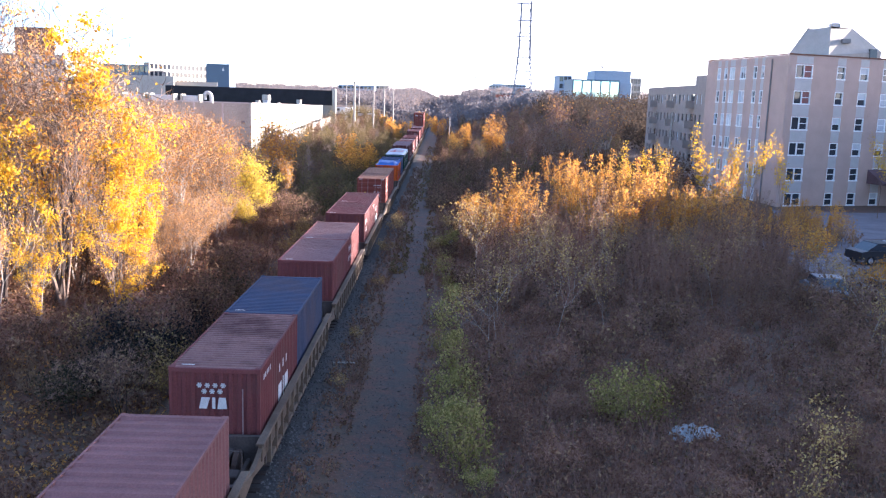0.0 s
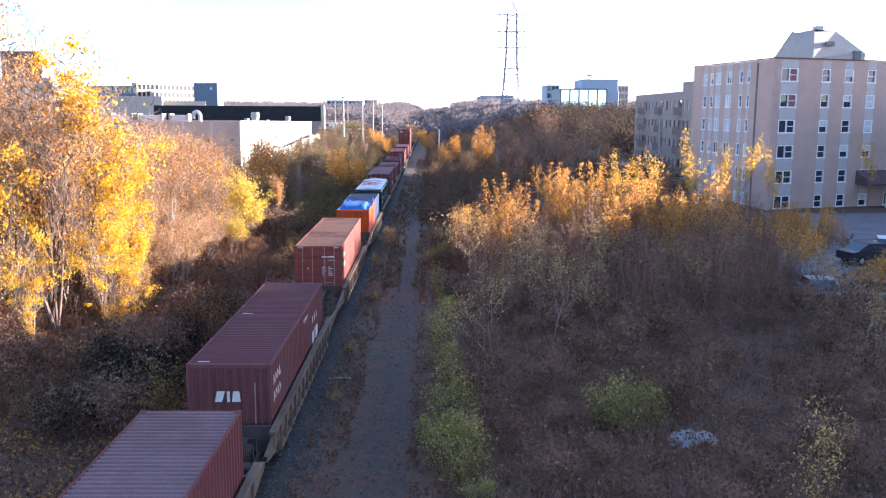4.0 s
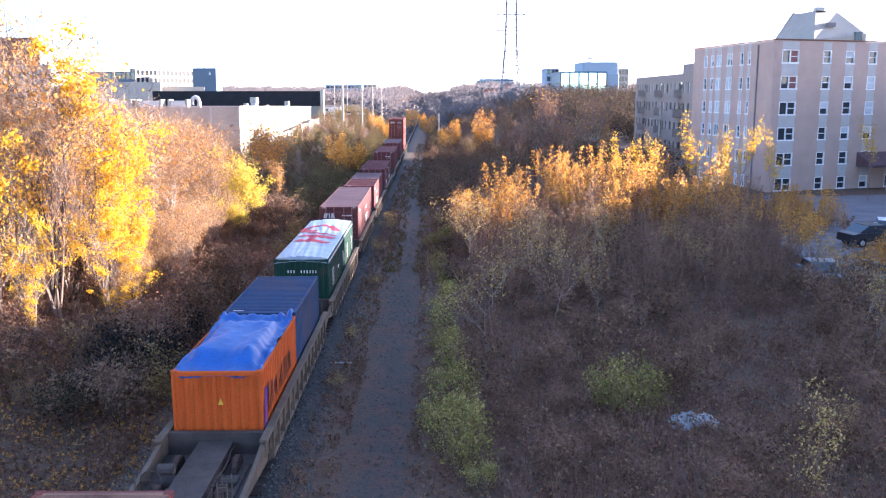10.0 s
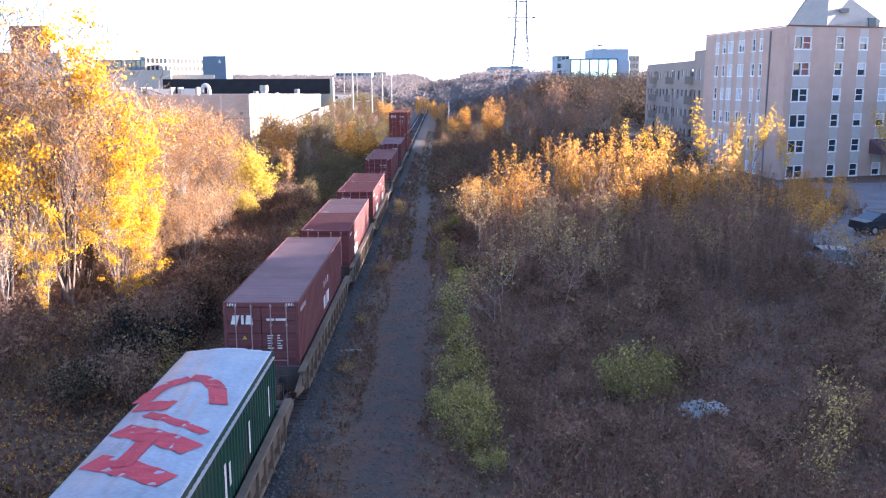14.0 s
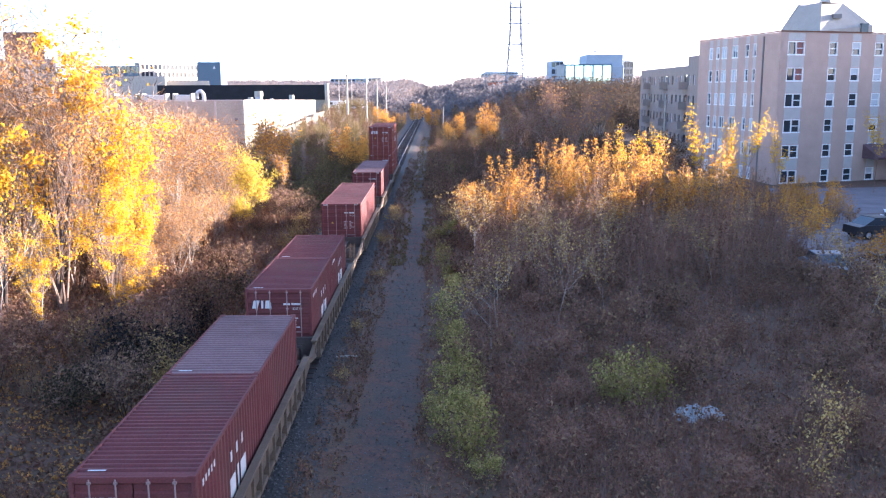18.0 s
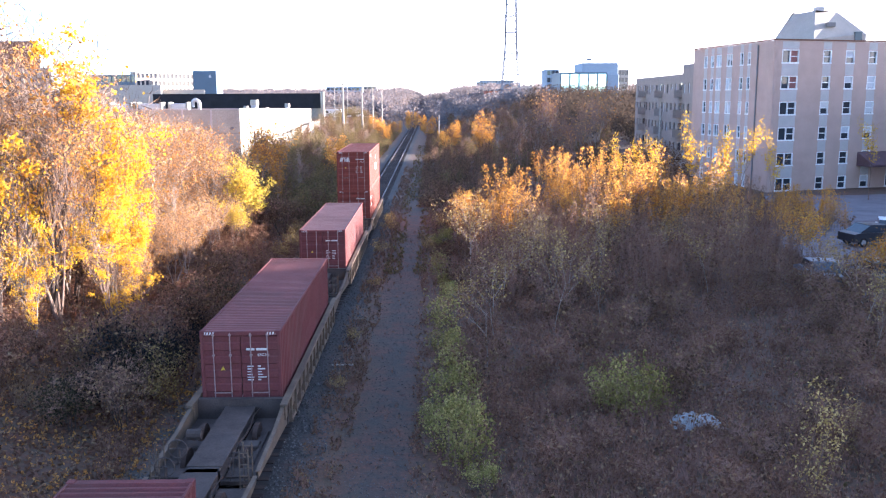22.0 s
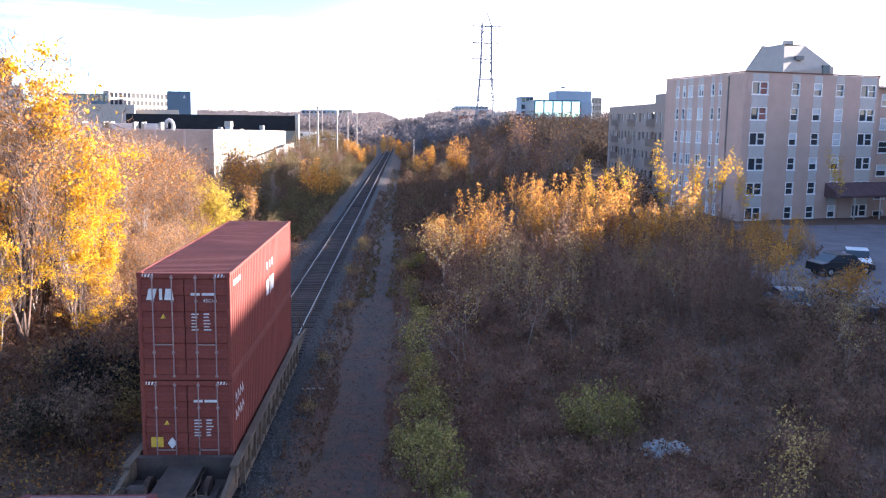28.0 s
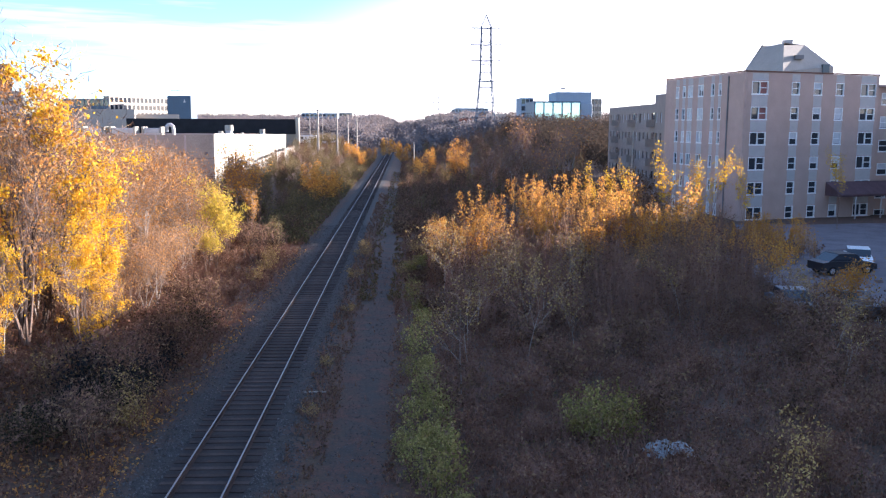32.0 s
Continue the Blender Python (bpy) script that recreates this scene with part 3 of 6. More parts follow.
    if end == "blank":
        blank(0.03, -1)
        if logo:
            part("equipment_post", Geo().box(0.735, 0.765, -0.004, 0.02, 0.75, Hc - 0.55), GALV_BAR, c, "pale upright marking strip")
    else:
        for s in (-1, 1):
            x0, x1 = (-W2 + post, -0.012) if s < 0 else (0.012, W2 - post)
            g3 = Geo()
            bands = 6
            hh = (Hc - 0.30) / bands
            prof = []
            for b2 in range(bands):
                z0 = 0.15 + b2 * hh
                prof += [(z0, 0.0), (z0 + hh * 0.45, 0.0), (z0 + hh * 0.55, 0.03), (z0 + hh * 0.92, 0.03)]
            prof.append((Hc - 0.14, 0.0))
            for z, d in prof:
                g3.V += [(x0, 0.025 + d, z), (x1, 0.025 + d, z)]
            for i in range(len(prof) - 1):
                g3.F.append((2 * i, 2 * i + 1, 2 * i + 3, 2 * i + 2))
            door = part("door", g3, material, c)
            for k, x in enumerate((x0 + 0.30, x1 - 0.30)):
                bar = Geo().tube((x, -0.012, 0.06), (x, -0.012, Hc - 0.05), 0.019, 0.019, 6)
                for z in (0.1, 0.75, Hc - 0.75, Hc - 0.12):
                    bar.cbox(x - 0.04, x + 0.04, -0.03, 0.03, z - 0.025, z + 0.025, 0.008)
                part("lock_bar", bar, GALV_BAR, door, "pale steel lock bar")
                part("door_handle", Geo().box(x - 0.03, x + 0.27 if k == 0 else x + 0.03, -0.03, -0.012, 0.95, 0.985).box(x - 0.27 if k else x - 0.03, x + 0.03, -0.03, -0.012, 0.95, 0.985), GALV_BAR, door)
            for z in (0.35, 0.95, Hc - 1.0, Hc - 0.4):
                xh = x0 - 0.05 if s < 0 else x1 - 0.03
                part("hinge", Geo().cbox(xh, xh + 0.08, -0.012, 0.03, z - 0.05, z + 0.05, 0.01), material, door)
        # rows of plain bars where the identity and weights stand, and the stickers
        rng = random.Random(sum(map(ord, label)))
        bars = Geo()
        for r, (x0, x1) in enumerate(((0.18, 0.42), (0.47, 0.80))):
            bars.box(x0, x1, -0.006, 0.02, Hc - 0.60, Hc - 0.535)
        for r in range(6):
            z = Hc - 1.12 - r * 0.085
            bars.box(0.18, 0.30 + 0.1 * rng.random(), -0.002, 0.055, z, z + 0.022)
            bars.box(0.50, 0.58 + 0.18 * rng.random(), -0.002, 0.055, z, z + 0.026)
        part("marking_bars", bars, WHITE_PAINT, c)
        tri = Geo().prism([(-0.62, Hc - 1.22), (-0.50, Hc - 1.22), (-0.56, Hc - 1.11)], -0.006, 0.05)
        part("warning_sticker", tri, YELLOW_PAINT, c, "yellow triangular sticker")
        if Hc > 2.7:
            for sx in (-1, 1):
                hz = Geo()
                for k in range(4):
                    xx = sx * (W2 - 0.14 - 0.085 * k)
                    hz.poly([(xx - 0.025, -0.004, Hc - 0.11), (xx + 0.02, -0.004, Hc - 0.11), (xx + 0.045, -0.004, Hc - 0.025), (xx, -0.004, Hc - 0.025)])
                part("height_warning", hz, WHITE_PAINT, c, "pale slanted height warning bars")
        if "placard" in label:
            part("placard", Geo().box(-0.98, -0.66, -0.012, 0.02, 1.05, 1.32), YELLOW_PAINT, c, "yellow square placard")
            part("placard", Geo().prism([(-0.42, 1.0), (-0.30, 1.16), (-0.42, 1.32), (-0.54, 1.16)], -0.012, 0.02), WHITE_PAINT, c, "white square placard")
        if code:
            part("size_code", text_mesh(code, 0.13, WHITE_PAINT), None, c, at=pose(0.50, -0.008, Hc - 0.78, 90, 0, 0))
    if logo:
        z = Hc - (0.72 if end == "doors" else 1.12)
        x = -0.98 if end == "doors" else -0.42
        s = 1.0 if end == "doors" else 1.05
        y = -0.010 if end == "doors" else -0.006
        def face(u, v):
            return (x + u * s, y, z + v * s)
        for quad in ([(0.0, 0.0), (0.20, 0.0), (0.29, 0.30), (0.07, 0.30)], [(0.34, 0.0), (0.42, 0.0), (0.42, 0.30), (0.34, 0.30)], [(0.47, 0.0), (0.72, 0.0), (0.68, 0.30), (0.51, 0.30)]):
            part("line_mark", Geo().poly([face(u, v) for u, v in quad]), WHITE_PAINT, c, "white painted block of the line's mark")
        if logo == "stars":
            st = Geo()
            for k in range(7):
                u, v = (0.02 + 0.2 * k, 0.62) if k < 4 else (0.14 + 0.2 * (k - 4), 0.46)
                for a in range(3):
                    w = math.pi * a / 3
                    stroke_shape(st, face, [(u - 0.07 * math.cos(w), v - 0.07 * math.sin(w)), (u + 0.07 * math.cos(w), v + 0.07 * math.sin(w))], 0.035)
            part("star_marks", st, WHITE_PAINT, c, "two rows of white painted stars")
    if side_marks:
        def flank(u, v):
            return (W2 + 0.004, u, v)
        def mark(pts, w):
            one = Geo()
            stroke_shape(one, flank, pts, w)
            part("side_mark", one, WHITE_PAINT, c, "white painted side mark")
        if side_marks == "spaced":
            k = 0
            for u, shape in ((1.5, [(0.1, 0), (0.1, .6)]), (2.0, [(0, 0), (0, .6)]), (3.9, [(0, .3), (.5, .3)]), (6.3, [(.1, 0), (.1, .6)]), (6.7, [(.1, .1), (.1, .5)]), (8.7, [(.1, 0), (.1, .6)]), (11.0, [(.2, 0), (.2, .6)])):
                mark([(u + a, Hc * 0.42 + b * 1.35) for a, b in shape], 0.16)
        elif side_marks == "letters":
            for k in range(8):
                u = 0.45 + (k % 4) * 0.32
                v = Hc - 0.75 - (k // 4) * 0.5
                mark([(u, v), (u, v + 0.3), (u + 0.2, v + 0.05 * (k % 3))], 0.06)
        else:
            mid = L * 0.55
            for k in range(3):
                mark([(mid + k * 0.55 - 0.5, Hc - 0.95), (mid + k * 0.55 - 0.5, Hc - 0.7)], 0.16)
            for pts, w in (([(-0.9, .3), (-0.25, .3)], .5), ([(0.1, 0), (0.1, .6)], .16), ([(0.4, .3), (1.1, .3)], .5)):
                mark([(mid + a * 0.8, Hc - 1.85 + b) for a, b in pts], w)
            for k in range(5):
                mark([(0.5 + k * 0.22, Hc - 0.42), (0.5 + k * 0.22, Hc - 0.27)], 0.11)
    return c


FLOOR = 0.30
STD, HIGH = 2.591, 2.896


def load(ob, s, z=FLOOR):
    moving.append((ob, s, z))
    return ob


F20, F40 = 6.058, 12.192
load(container("faded maroon forty-foot container with a ribbed roof", PINKISH, F40, STD, "blank", "wide"), 6.86)
load(container("maroon twenty-foot container with white stars on its blank end", MAROON, F20, STD, "blank", logo="stars", side_marks="centre", roof_mat=paint("stained_brown_roof_paint", (0.22, 0.115, 0.10), (0.06, 0.022, 0.022), 0.9)), 22.52)
load(container("faded blue twenty-foot container with a ribbed roof", GREY_BLUE_PAINT, F20, STD, "blank", "ribs"), 28.66)
load(container("maroon twenty-foot container with a plain end", MAROON, F20, STD, "blank", roof_mat=DUSTY), 38.23)
load(container("dusty maroon twenty-foot container", MAROON, F20, STD, "blank", side_marks="letters", roof_mat=DUSTY), 44.36)
load(container("wine-red twenty-foot container with a white line mark on its end", WINE, F20, STD, "blank", logo="plain", side_marks="letters"), 54.34)
load(container("wine-red twenty-foot container with white marks on its side", WINE, F20, STD, "blank", side_marks="centre"), 60.50)
load(container("brown high-cube container with closed doors and pale lock bars", BROWN, F40, HIGH, "doors", code="45G1", side_marks="letters", roof_mat=TAN_ROOF), 74.82)
orange_box = container("orange open-top container under a crumpled blue tarpaulin", ORANGE, F20, STD - 0.1, "blank", tarp="heap")
for u, lean_, h, wd in ((0.95, 0.0, 0.80, 0.13), (1.22, 0.22, 0.74, 0.11), (1.60, 0.0, 0.70, 0.12), (1.86, 0.28, 0.60, 0.10), (2.35, -0.15, 0.66, 0.12), (2.75, 0.25, 0.45, 0.11), (3.2, 0.0, 0.66, 0.13), (3.55, 0.2, 0.70, 0.11), (4.05, 0.0, 0.62, 0.14), (4.4, 0.2, 0.72, 0.14), (4.8, -0.1, 0.6, 0.16)):
    mk = Geo()
    stroke_shape(mk, lambda u2, v2: (W2 + 0.004, u2, v2 + 1.05), [(u, 0.0), (u + lean_, h)], wd)
    part("side_mark", mk, BLACK_MARK, orange_box, "black sprayed side mark")
mk = Geo()
stroke_shape(mk, lambda u2, v2: (W2 + 0.005, u2, v2), [(0.30, 0.45), (0.42, 1.0), (0.62, 1.85)], 0.34)
part("side_mark", mk, PURPLE_MARK, orange_box, "purple sprayed blot at the side's near end")
part("vent_hatch", Geo().box(0.86, 1.10, -0.006, 0.03, 0.16, 0.42), BLACK_MARK, orange_box, "dark square opening at the foot of the end")
part("warning_sticker", Geo().prism([(0.02, 1.55), (0.16, 1.55), (0.09, 1.72)], -0.006, 0.05), YELLOW_PAINT, orange_box, "yellow triangular sticker")
load(orange_box, 95.13)
load(container("dark blue twenty-foot container with a ribbed roof", BLUE, F20, STD, "blank"), 101.27)
load(container("green open-top container under a silver tarpaulin with red marks", GREEN, F40, STD, "blank", tarp="flat", side_marks="spaced"), 111.01)
load(container("wine-red container with a smooth roof, line mark and closed doors", WINE, F40, HIGH, "doors", "smooth", "plain", "centre", roof_mat=DUSTY), 127.42)
load(container("maroon twenty-foot container with a white line mark over closed doors", MAROON, F20, STD, "doors", "ribs", "plain", "centre", "22G1"), 143.25)
load(container("maroon twenty-foot container with a pale ribbed roof", MAROON, F20, STD, "blank", "ribs", roof_mat=DUSTY), 149.38)
load(container("maroon twenty-foot container with a line mark and closed doors", MAROON, F20, STD, "doors", "ribs", "plain", "centre", "22G1"), 159.14)
load(container("red-brown twenty-foot container with white side marks", MAROON, F20, STD, "blank", "ribs", side_marks="centre"), 165.28)
load(container("red high-cube container with closed doors", MAROON, F40, HIGH, "doors", "ribs", code="45G1", roof_mat=paint("worn_maroon_roof_paint", (0.20, 0.078, 0.07))), 181.10)
load(container("maroon container with a yellow placard on its closed doors", MAROON, F40, HIGH, "doors", "ribs", roof_mat=DUSTY), 201.48)
load(container("red container with yellow placard carrying another on top", RED, F40, HIGH, "doors", "ribs", side_marks="letters"), 220.92)
load(container("red high-cube container stacked on another at the train's end", RED, F40, HIGH, "doors", "ribs", "plain", "centre", "45G1", paint("weathered_red_roof_paint", (0.21, 0.072, 0.058), (0.13, 0.05, 0.045), 0.6)), 220.92, FLOOR + HIGH + 0.03)


def well_car(front_platform, rear_platform, label):
    """A well car for one forty-foot bay; the bay's near end is y = 0."""
    c = thing("well_car", label, "rail car", "well cars of the train")
    for s in (-1, 1):
        x0, x1 = sorted((s * 1.30, s * 1.42))
        sill = Geo().cbox(x0, x1, -0.7, 12.9, 0.62, 1.12, 0.02)
        sill.cbox(min(s * 1.28, s * 1.50), max(s * 1.28, s * 1.50), -0.9, 13.1, 1.12, 1.19, 0.02)
        sill.cbox(min(s * 1.24, s * 1.46), max(s * 1.24, s * 1.46), 0.2, 12.0, 0.22, 0.34, 0.02)
        sill.box(min(s * 1.30, s * 1.34), max(s * 1.30, s * 1.34), 0.2, 12.0, 0.30, 0.66)
        side = part("side_sill", sill, CAR_SILL, c)
        for k in range(14):
            y = 0.1 + k * 0.92
            part("rib", Geo().cbox(min(s * 1.34, s * 1.49), max(s * 1.34, s * 1.49), y, y + 0.09, 0.26, 1.13, 0.01), CAR_SILL, side)
    fl = Geo()
    for k in range(9):
        y = 0.1 + k * 1.48
        fl.box(-1.3, 1.3, y, y + 0.28, 0.18, 0.29)
    part("floor_beams", fl, CAR_DARK, c)
    for near, size in ((True, front_platform), (False, rear_platform)):
        y0, y1 = (-size, -0.12) if near else (12.31, 12.19 + size)
        deck = Geo()
        if size > 2:
            deck.cbox(-0.42, 0.42, y0 - 0.25 if near else y0, y1 if near else y1 + 0.25, 0.50, 0.90, 0.03)
            for k in range(4):
                yk = y0 + 0.1 + (y1 - y0 - 0.5) * k / 3
                deck.cbox(-1.2, 1.2, yk, yk + 0.22, 0.40, 0.51, 0.02)
            deck.box(-1.42, 1.42, y1 - 0.18 if near else y0, y1 if near else y0 + 0.18, 0.35, 1.16)
        else:
            deck.cbox(-0.6, 0.6, y0, y1, 0.66, 0.80, 0.02)
            deck.box(-1.42, 1.42, y1 - 0.16 if near else y0, y1 if near else y0 + 0.16, 0.35, 1.12)
        pf = part("end_platform", deck, CAR_DARK, c)
        ya, yb_ = (y1, y0) if near else (y0, y1)
        if size > 2:
            part("centre_sill_top", Geo().cbox(-0.46, 0.46, min(ya, yb_) + 0.1, max(ya, yb_) - 0.1, 0.90, 0.93, 0.01), CAR_DARK, pf)
            for x0, x1 in ((-1.33, -0.48), (0.48, 1.33)):
                part("side_plate", Geo().cbox(x0, x1, min(ya, yb_) + 0.25, max(ya, yb_) - 0.2, 0.52, 0.56, 0.01), CAR_DARK, pf)
            yp = [min(ya, yb_) + 0.15 + k * (size - 0.4) / 6 for k in range(7)]
            for x, z in ((0.56, 0.86), (-0.62, 0.60)):
                pipe = Geo()
                for k in range(6):
                    pipe.tube((x + 0.05 * math.sin(k * 2.1 + x), yp[k], z), (x + 0.05 * math.sin(k * 2.1 + 2.1 + x), yp[k + 1], z), 0.022, 0.022, 6, False)
                part("brake_pipe", pipe, RAIL_RUST, pf)
            for x in (-1.22, 1.22):
                ye = y0 + 0.12 if near else y1 - 0.12
                ladder = Geo().tube((x, ye, 0.45), (x, ye, 1.55), 0.02, 0.02, 5).tube((x * 0.82, ye, 0.45), (x * 0.82, ye, 1.55), 0.02, 0.02, 5)
                for k in range(4):
                    ladder.tube((x, ye, 0.55 + k * 0.3), (x * 0.82, ye, 0.55 + k * 0.3), 0.014, 0.014, 4)
                part("ladder", ladder, CAR_SILL, pf)
            wy = y0 + 0.45 if near else y1 - 0.45
            wheel = Geo()
            for k in range(12):
                a0, a1 = k * math.pi / 6, (k + 1) * math.pi / 6
                wheel.tube((-0.75 + 0.25 * math.cos(a0), wy, 1.25 + 0.25 * math.sin(a0)), (-0.75 + 0.25 * math.cos(a1), wy, 1.25 + 0.25 * math.sin(a1)), 0.018, 0.018, 5, False)
            wheel.tube((-1.0, wy, 1.25), (-0.5, wy, 1.25), 0.012, 0.012, 4).tube((-0.75, wy, 1.0), (-0.75, wy, 1.5), 0.012, 0.012, 4).tube((-0.75, wy + 0.06, 0.86), (-0.75, wy + 0.06, 1.25), 0.05, 0.04, 6)
            part("brake_wheel", wheel, CAR_DARK, pf)
            part("brake_cylinder", Geo().tube((-0.95, (ya + yb_) / 2 - 0.3, 1.02), (-0.55, (ya + yb_) / 2 - 0.3, 1.02), 0.15, 0.15, 10), CAR_DARK, pf)
        for s in (-1, 1):
            xg = s * 1.36
            gus = Geo()
            for dx in (-0.02, 0.02):
                gus.poly([(xg + dx, ya, 0.35), (xg + dx, ya, 1.18), (xg + dx, yb_ * 0.45 + ya * 0.55, 0.92), (xg + dx, yb_, 0.80), (xg + dx, yb_, 0.62)])
            gus.poly([(xg - 0.06, ya, 1.185), (xg + 0.06, ya, 1.185), (xg + 0.06, yb_ * 0.45 + ya * 0.55, 0.925), (xg - 0.06, yb_ * 0.45 + ya * 0.55, 0.925)])
            gus.poly([(xg - 0.06, yb_ * 0.45 + ya * 0.55, 0.925), (xg + 0.06, yb_ * 0.45 + ya * 0.55, 0.925), (xg + 0.06, yb_, 0.805), (xg - 0.06, yb_, 0.805)])
            part("gusset", gus, CAR_SILL, pf)
        e = y0 + 0.05 if near else y1 - 0.05
        gr = Geo().tube((1.1, e, 0.7), (1.1, e, 1.3), 0.016, 0.016, 5).tube((1.1, e, 1.3), (0.75, e, 1.3), 0.016, 0.016, 5).tube((0.75, e, 1.3), (0.75, e, 0.7), 0.016, 0.016, 5)
        part("grab_rail", gr, CAR_DARK, pf)
        yc = -size * 0.55 if near else 12.19 + size * 0.55
        if size < 2:
            if near:
                continue
            yc = 12.19 + size
        bg = Geo()
        for s in (-1, 1):
            bg.cbox(min(s * 0.95, s * 1.07), max(s * 0.95, s * 1.07), yc - 1.15, yc + 1.15, 0.40, 0.62, 0.03)
        bg.cbox(-1.0, 1.0, yc - 0.22, yc + 0.22, 0.35, 0.70, 0.03)
        bogie = part("bogie", bg, CAR_DARK, c)
        for dy in (-0.89, 0.89):
            w = Geo()
            for s in (-1, 1):
                w.tube((s * 0.70, 0, 0), (s * 0.83, 0, 0), 0.46, 0.46, 20)
                w.tube((s * 0.83, 0, 0), (s * 0.86, 0, 0), 0.16, 0.14, 8)
                for a in range(4):
                    ca, sa2 = math.cos(a * math.pi / 2), math.sin(a * math.pi / 2)
                    w.tube((s * 0.835, 0.26 * ca, 0.26 * sa2), (s * 0.845, 0.26 * ca, 0.26 * sa2), 0.05, 0.05, 6)
            w.tube((-0.8, 0, 0), (0.8, 0, 0), 0.08, 0.08, 8)
            ws = part("wheelset", w, RAIL_RUST, bogie)
            ws.location = (0, yc + dy, 0.46)
            wheelsets.append((ws, yc + dy))
    return c


BAYS = [6.86, 22.52, 38.23, 54.34, 74.82, 95.13, 111.01, 127.42, 143.25, 159.14, 181.10, 201.48, 220.92]
for k, s in enumerate(BAYS):
    gap0 = s - BAYS[k - 1] - 12.19 if k else 1.85 * 2
    gap1 = BAYS[k + 1] - s - 12.19 if k < len(BAYS) - 1 else 8.0
    load(well_car(gap0 / 2 - 0.12 if gap0 > 5 else 1.75, gap1 / 2 - 0.12 if gap1 > 5 else 1.85,
                  "weathered tan well car carrying containers low between its sills" if k % 2 else "grimy tan well car with containers between its side sills"), s, 0.0)

# ---- buildings ----


def wall_grid(u_len, z0, z1, holes, thick=0.3):
    """A wall along u (local x), its outer face at y = 0, with holes (u0, u1, z0, z1) that go through it."""
    us = sorted({0.0, u_len, *[h[0] for h in holes], *[h[1] for h in holes]})
    zs = sorted({z0, z1, *[h[2] for h in holes], *[h[3] for h in holes]})
    g = Geo()
    solid = {}
    for i in range(len(us) - 1):
        for j in range(len(zs) - 1):
            u, z = (us[i] + us[i + 1]) / 2, (zs[j] + zs[j + 1]) / 2
            solid[i, j] = not any(h[0] < u < h[1] and h[2] < z < h[3] for h in holes)
            if solid[i, j]:
                g.poly([(us[i], 0, zs[j]), (us[i + 1], 0, zs[j]), (us[i + 1], 0, zs[j + 1]), (us[i], 0, zs[j + 1])])
    for h in holes:
        a, b, c, d = h
        g.poly([(a, 0, c), (a, thick, c), (b, thick, c), (b, 0, c)]).poly([(a, 0, d), (b, 0, d), (b, thick, d), (a, thick, d)])
        g.poly([(a, 0, c), (a, 0, d), (a, thick, d), (a, thick, c)]).poly([(b, 0, c), (b, thick, c), (b, thick, d), (b, 0, d)])
    g.poly([(0, thick, z0), (0, thick, z1), (u_len, thick, z1), (u_len, thick, z0)])
    g.poly([(0, 0, z1), (u_len, 0, z1), (u_len, thick, z1), (0, thick, z1)])
    g.poly([(0, 0, z0), (0, 0, z1), (0, thick, z1), (0, thick, z0)]).poly([(u_len, 0, z0), (u_len, thick, z0), (u_len, thick, z1), (u_len, 0, z1)])
    return g


def window(parent, m, a, b, c, d, double=False, dress=None, rng=None):
    """A sash window in an opening of a wall whose local frame is m."""
    w = part("window", Geo().box(a, b, 0.16, 0.19, c, d), GLASS_DARK, parent, at=m)
    fr = Geo()
    t = 0.09
    fr.box(a - 0.05, b + 0.05, -0.03, 0.15, c - 0.06, c + t).box(a, b, -0.02, 0.15, d - t, d).box(a, a + t, -0.02, 0.15, c + t, d - t).box(b - t, b, -0.02, 0.15, c + t, d - t)
    mid = (a + b) / 2
    if double:
        fr.box(mid - 0.05, mid + 0.05, 0.0, 0.15, c + t, d - t)
        fr.box(mid + 0.05, b - t, 0.05, 0.15, (c + d) / 2 - 0.04, (c + d) / 2 + 0.04)
    else:
        fr.box(a + t, b - t, 0.05, 0.15, (c + d) / 2 - 0.04, (c + d) / 2 + 0.04)
    part("window_frame", fr, WHITE_FRAME, w)
    if dress:
        z0 = (c + d) / 2 if dress is BLIND_AND_SKY and rng.random() < 0.6 else c + t
        x0, x1 = (mid + 0.05, b - t) if (double and dress is CURTAIN) else (a + t, b - t)
        part("curtain" if dress is CURTAIN else "blind", Geo().box(x0, x1, 0.145, 0.157, z0 + 0.04, d - t), dress, w)
    return w


def wall_frame(p, q):
    """Local frame with x along p to q, y into the building."""
    a = math.degrees(math.atan2(q[1] - p[1], q[0] - p[0]))
    return pose(p[0], p[1], 0, 0, 0, a), math.hypot(q[0] - p[0], q[1] - p[1])


def slab(x0, x1, x2, y0, y1, z0, z1):
    """A block whose side recedes askew, from x1 at the front to x2 at the back."""
    s4 = Geo()
    ring = [(x0, y0), (x1, y0), (x2, y1), (x0, y1)]
    for i in range(4):
        s4.poly([(*ring[i], z0), (*ring[(i + 1) % 4], z0), (*ring[(i + 1) % 4], z1), (*ring[i], z1)])
    return s4.poly([(*p, z1) for p in ring])


rng = random.Random(5)
A, B, C = (36.4, 95.0), (33.7, 115.0), (54.4, 101.0)
TOP, BASE, STOREY = 15.8, -0.5, 2.74
apt = thing("apartment_building", "six-storey tan brick apartment building with white windows and a grey penthouse", "building")
ROWS = [TOP - 2.36 - k * STOREY for k in range(6)]


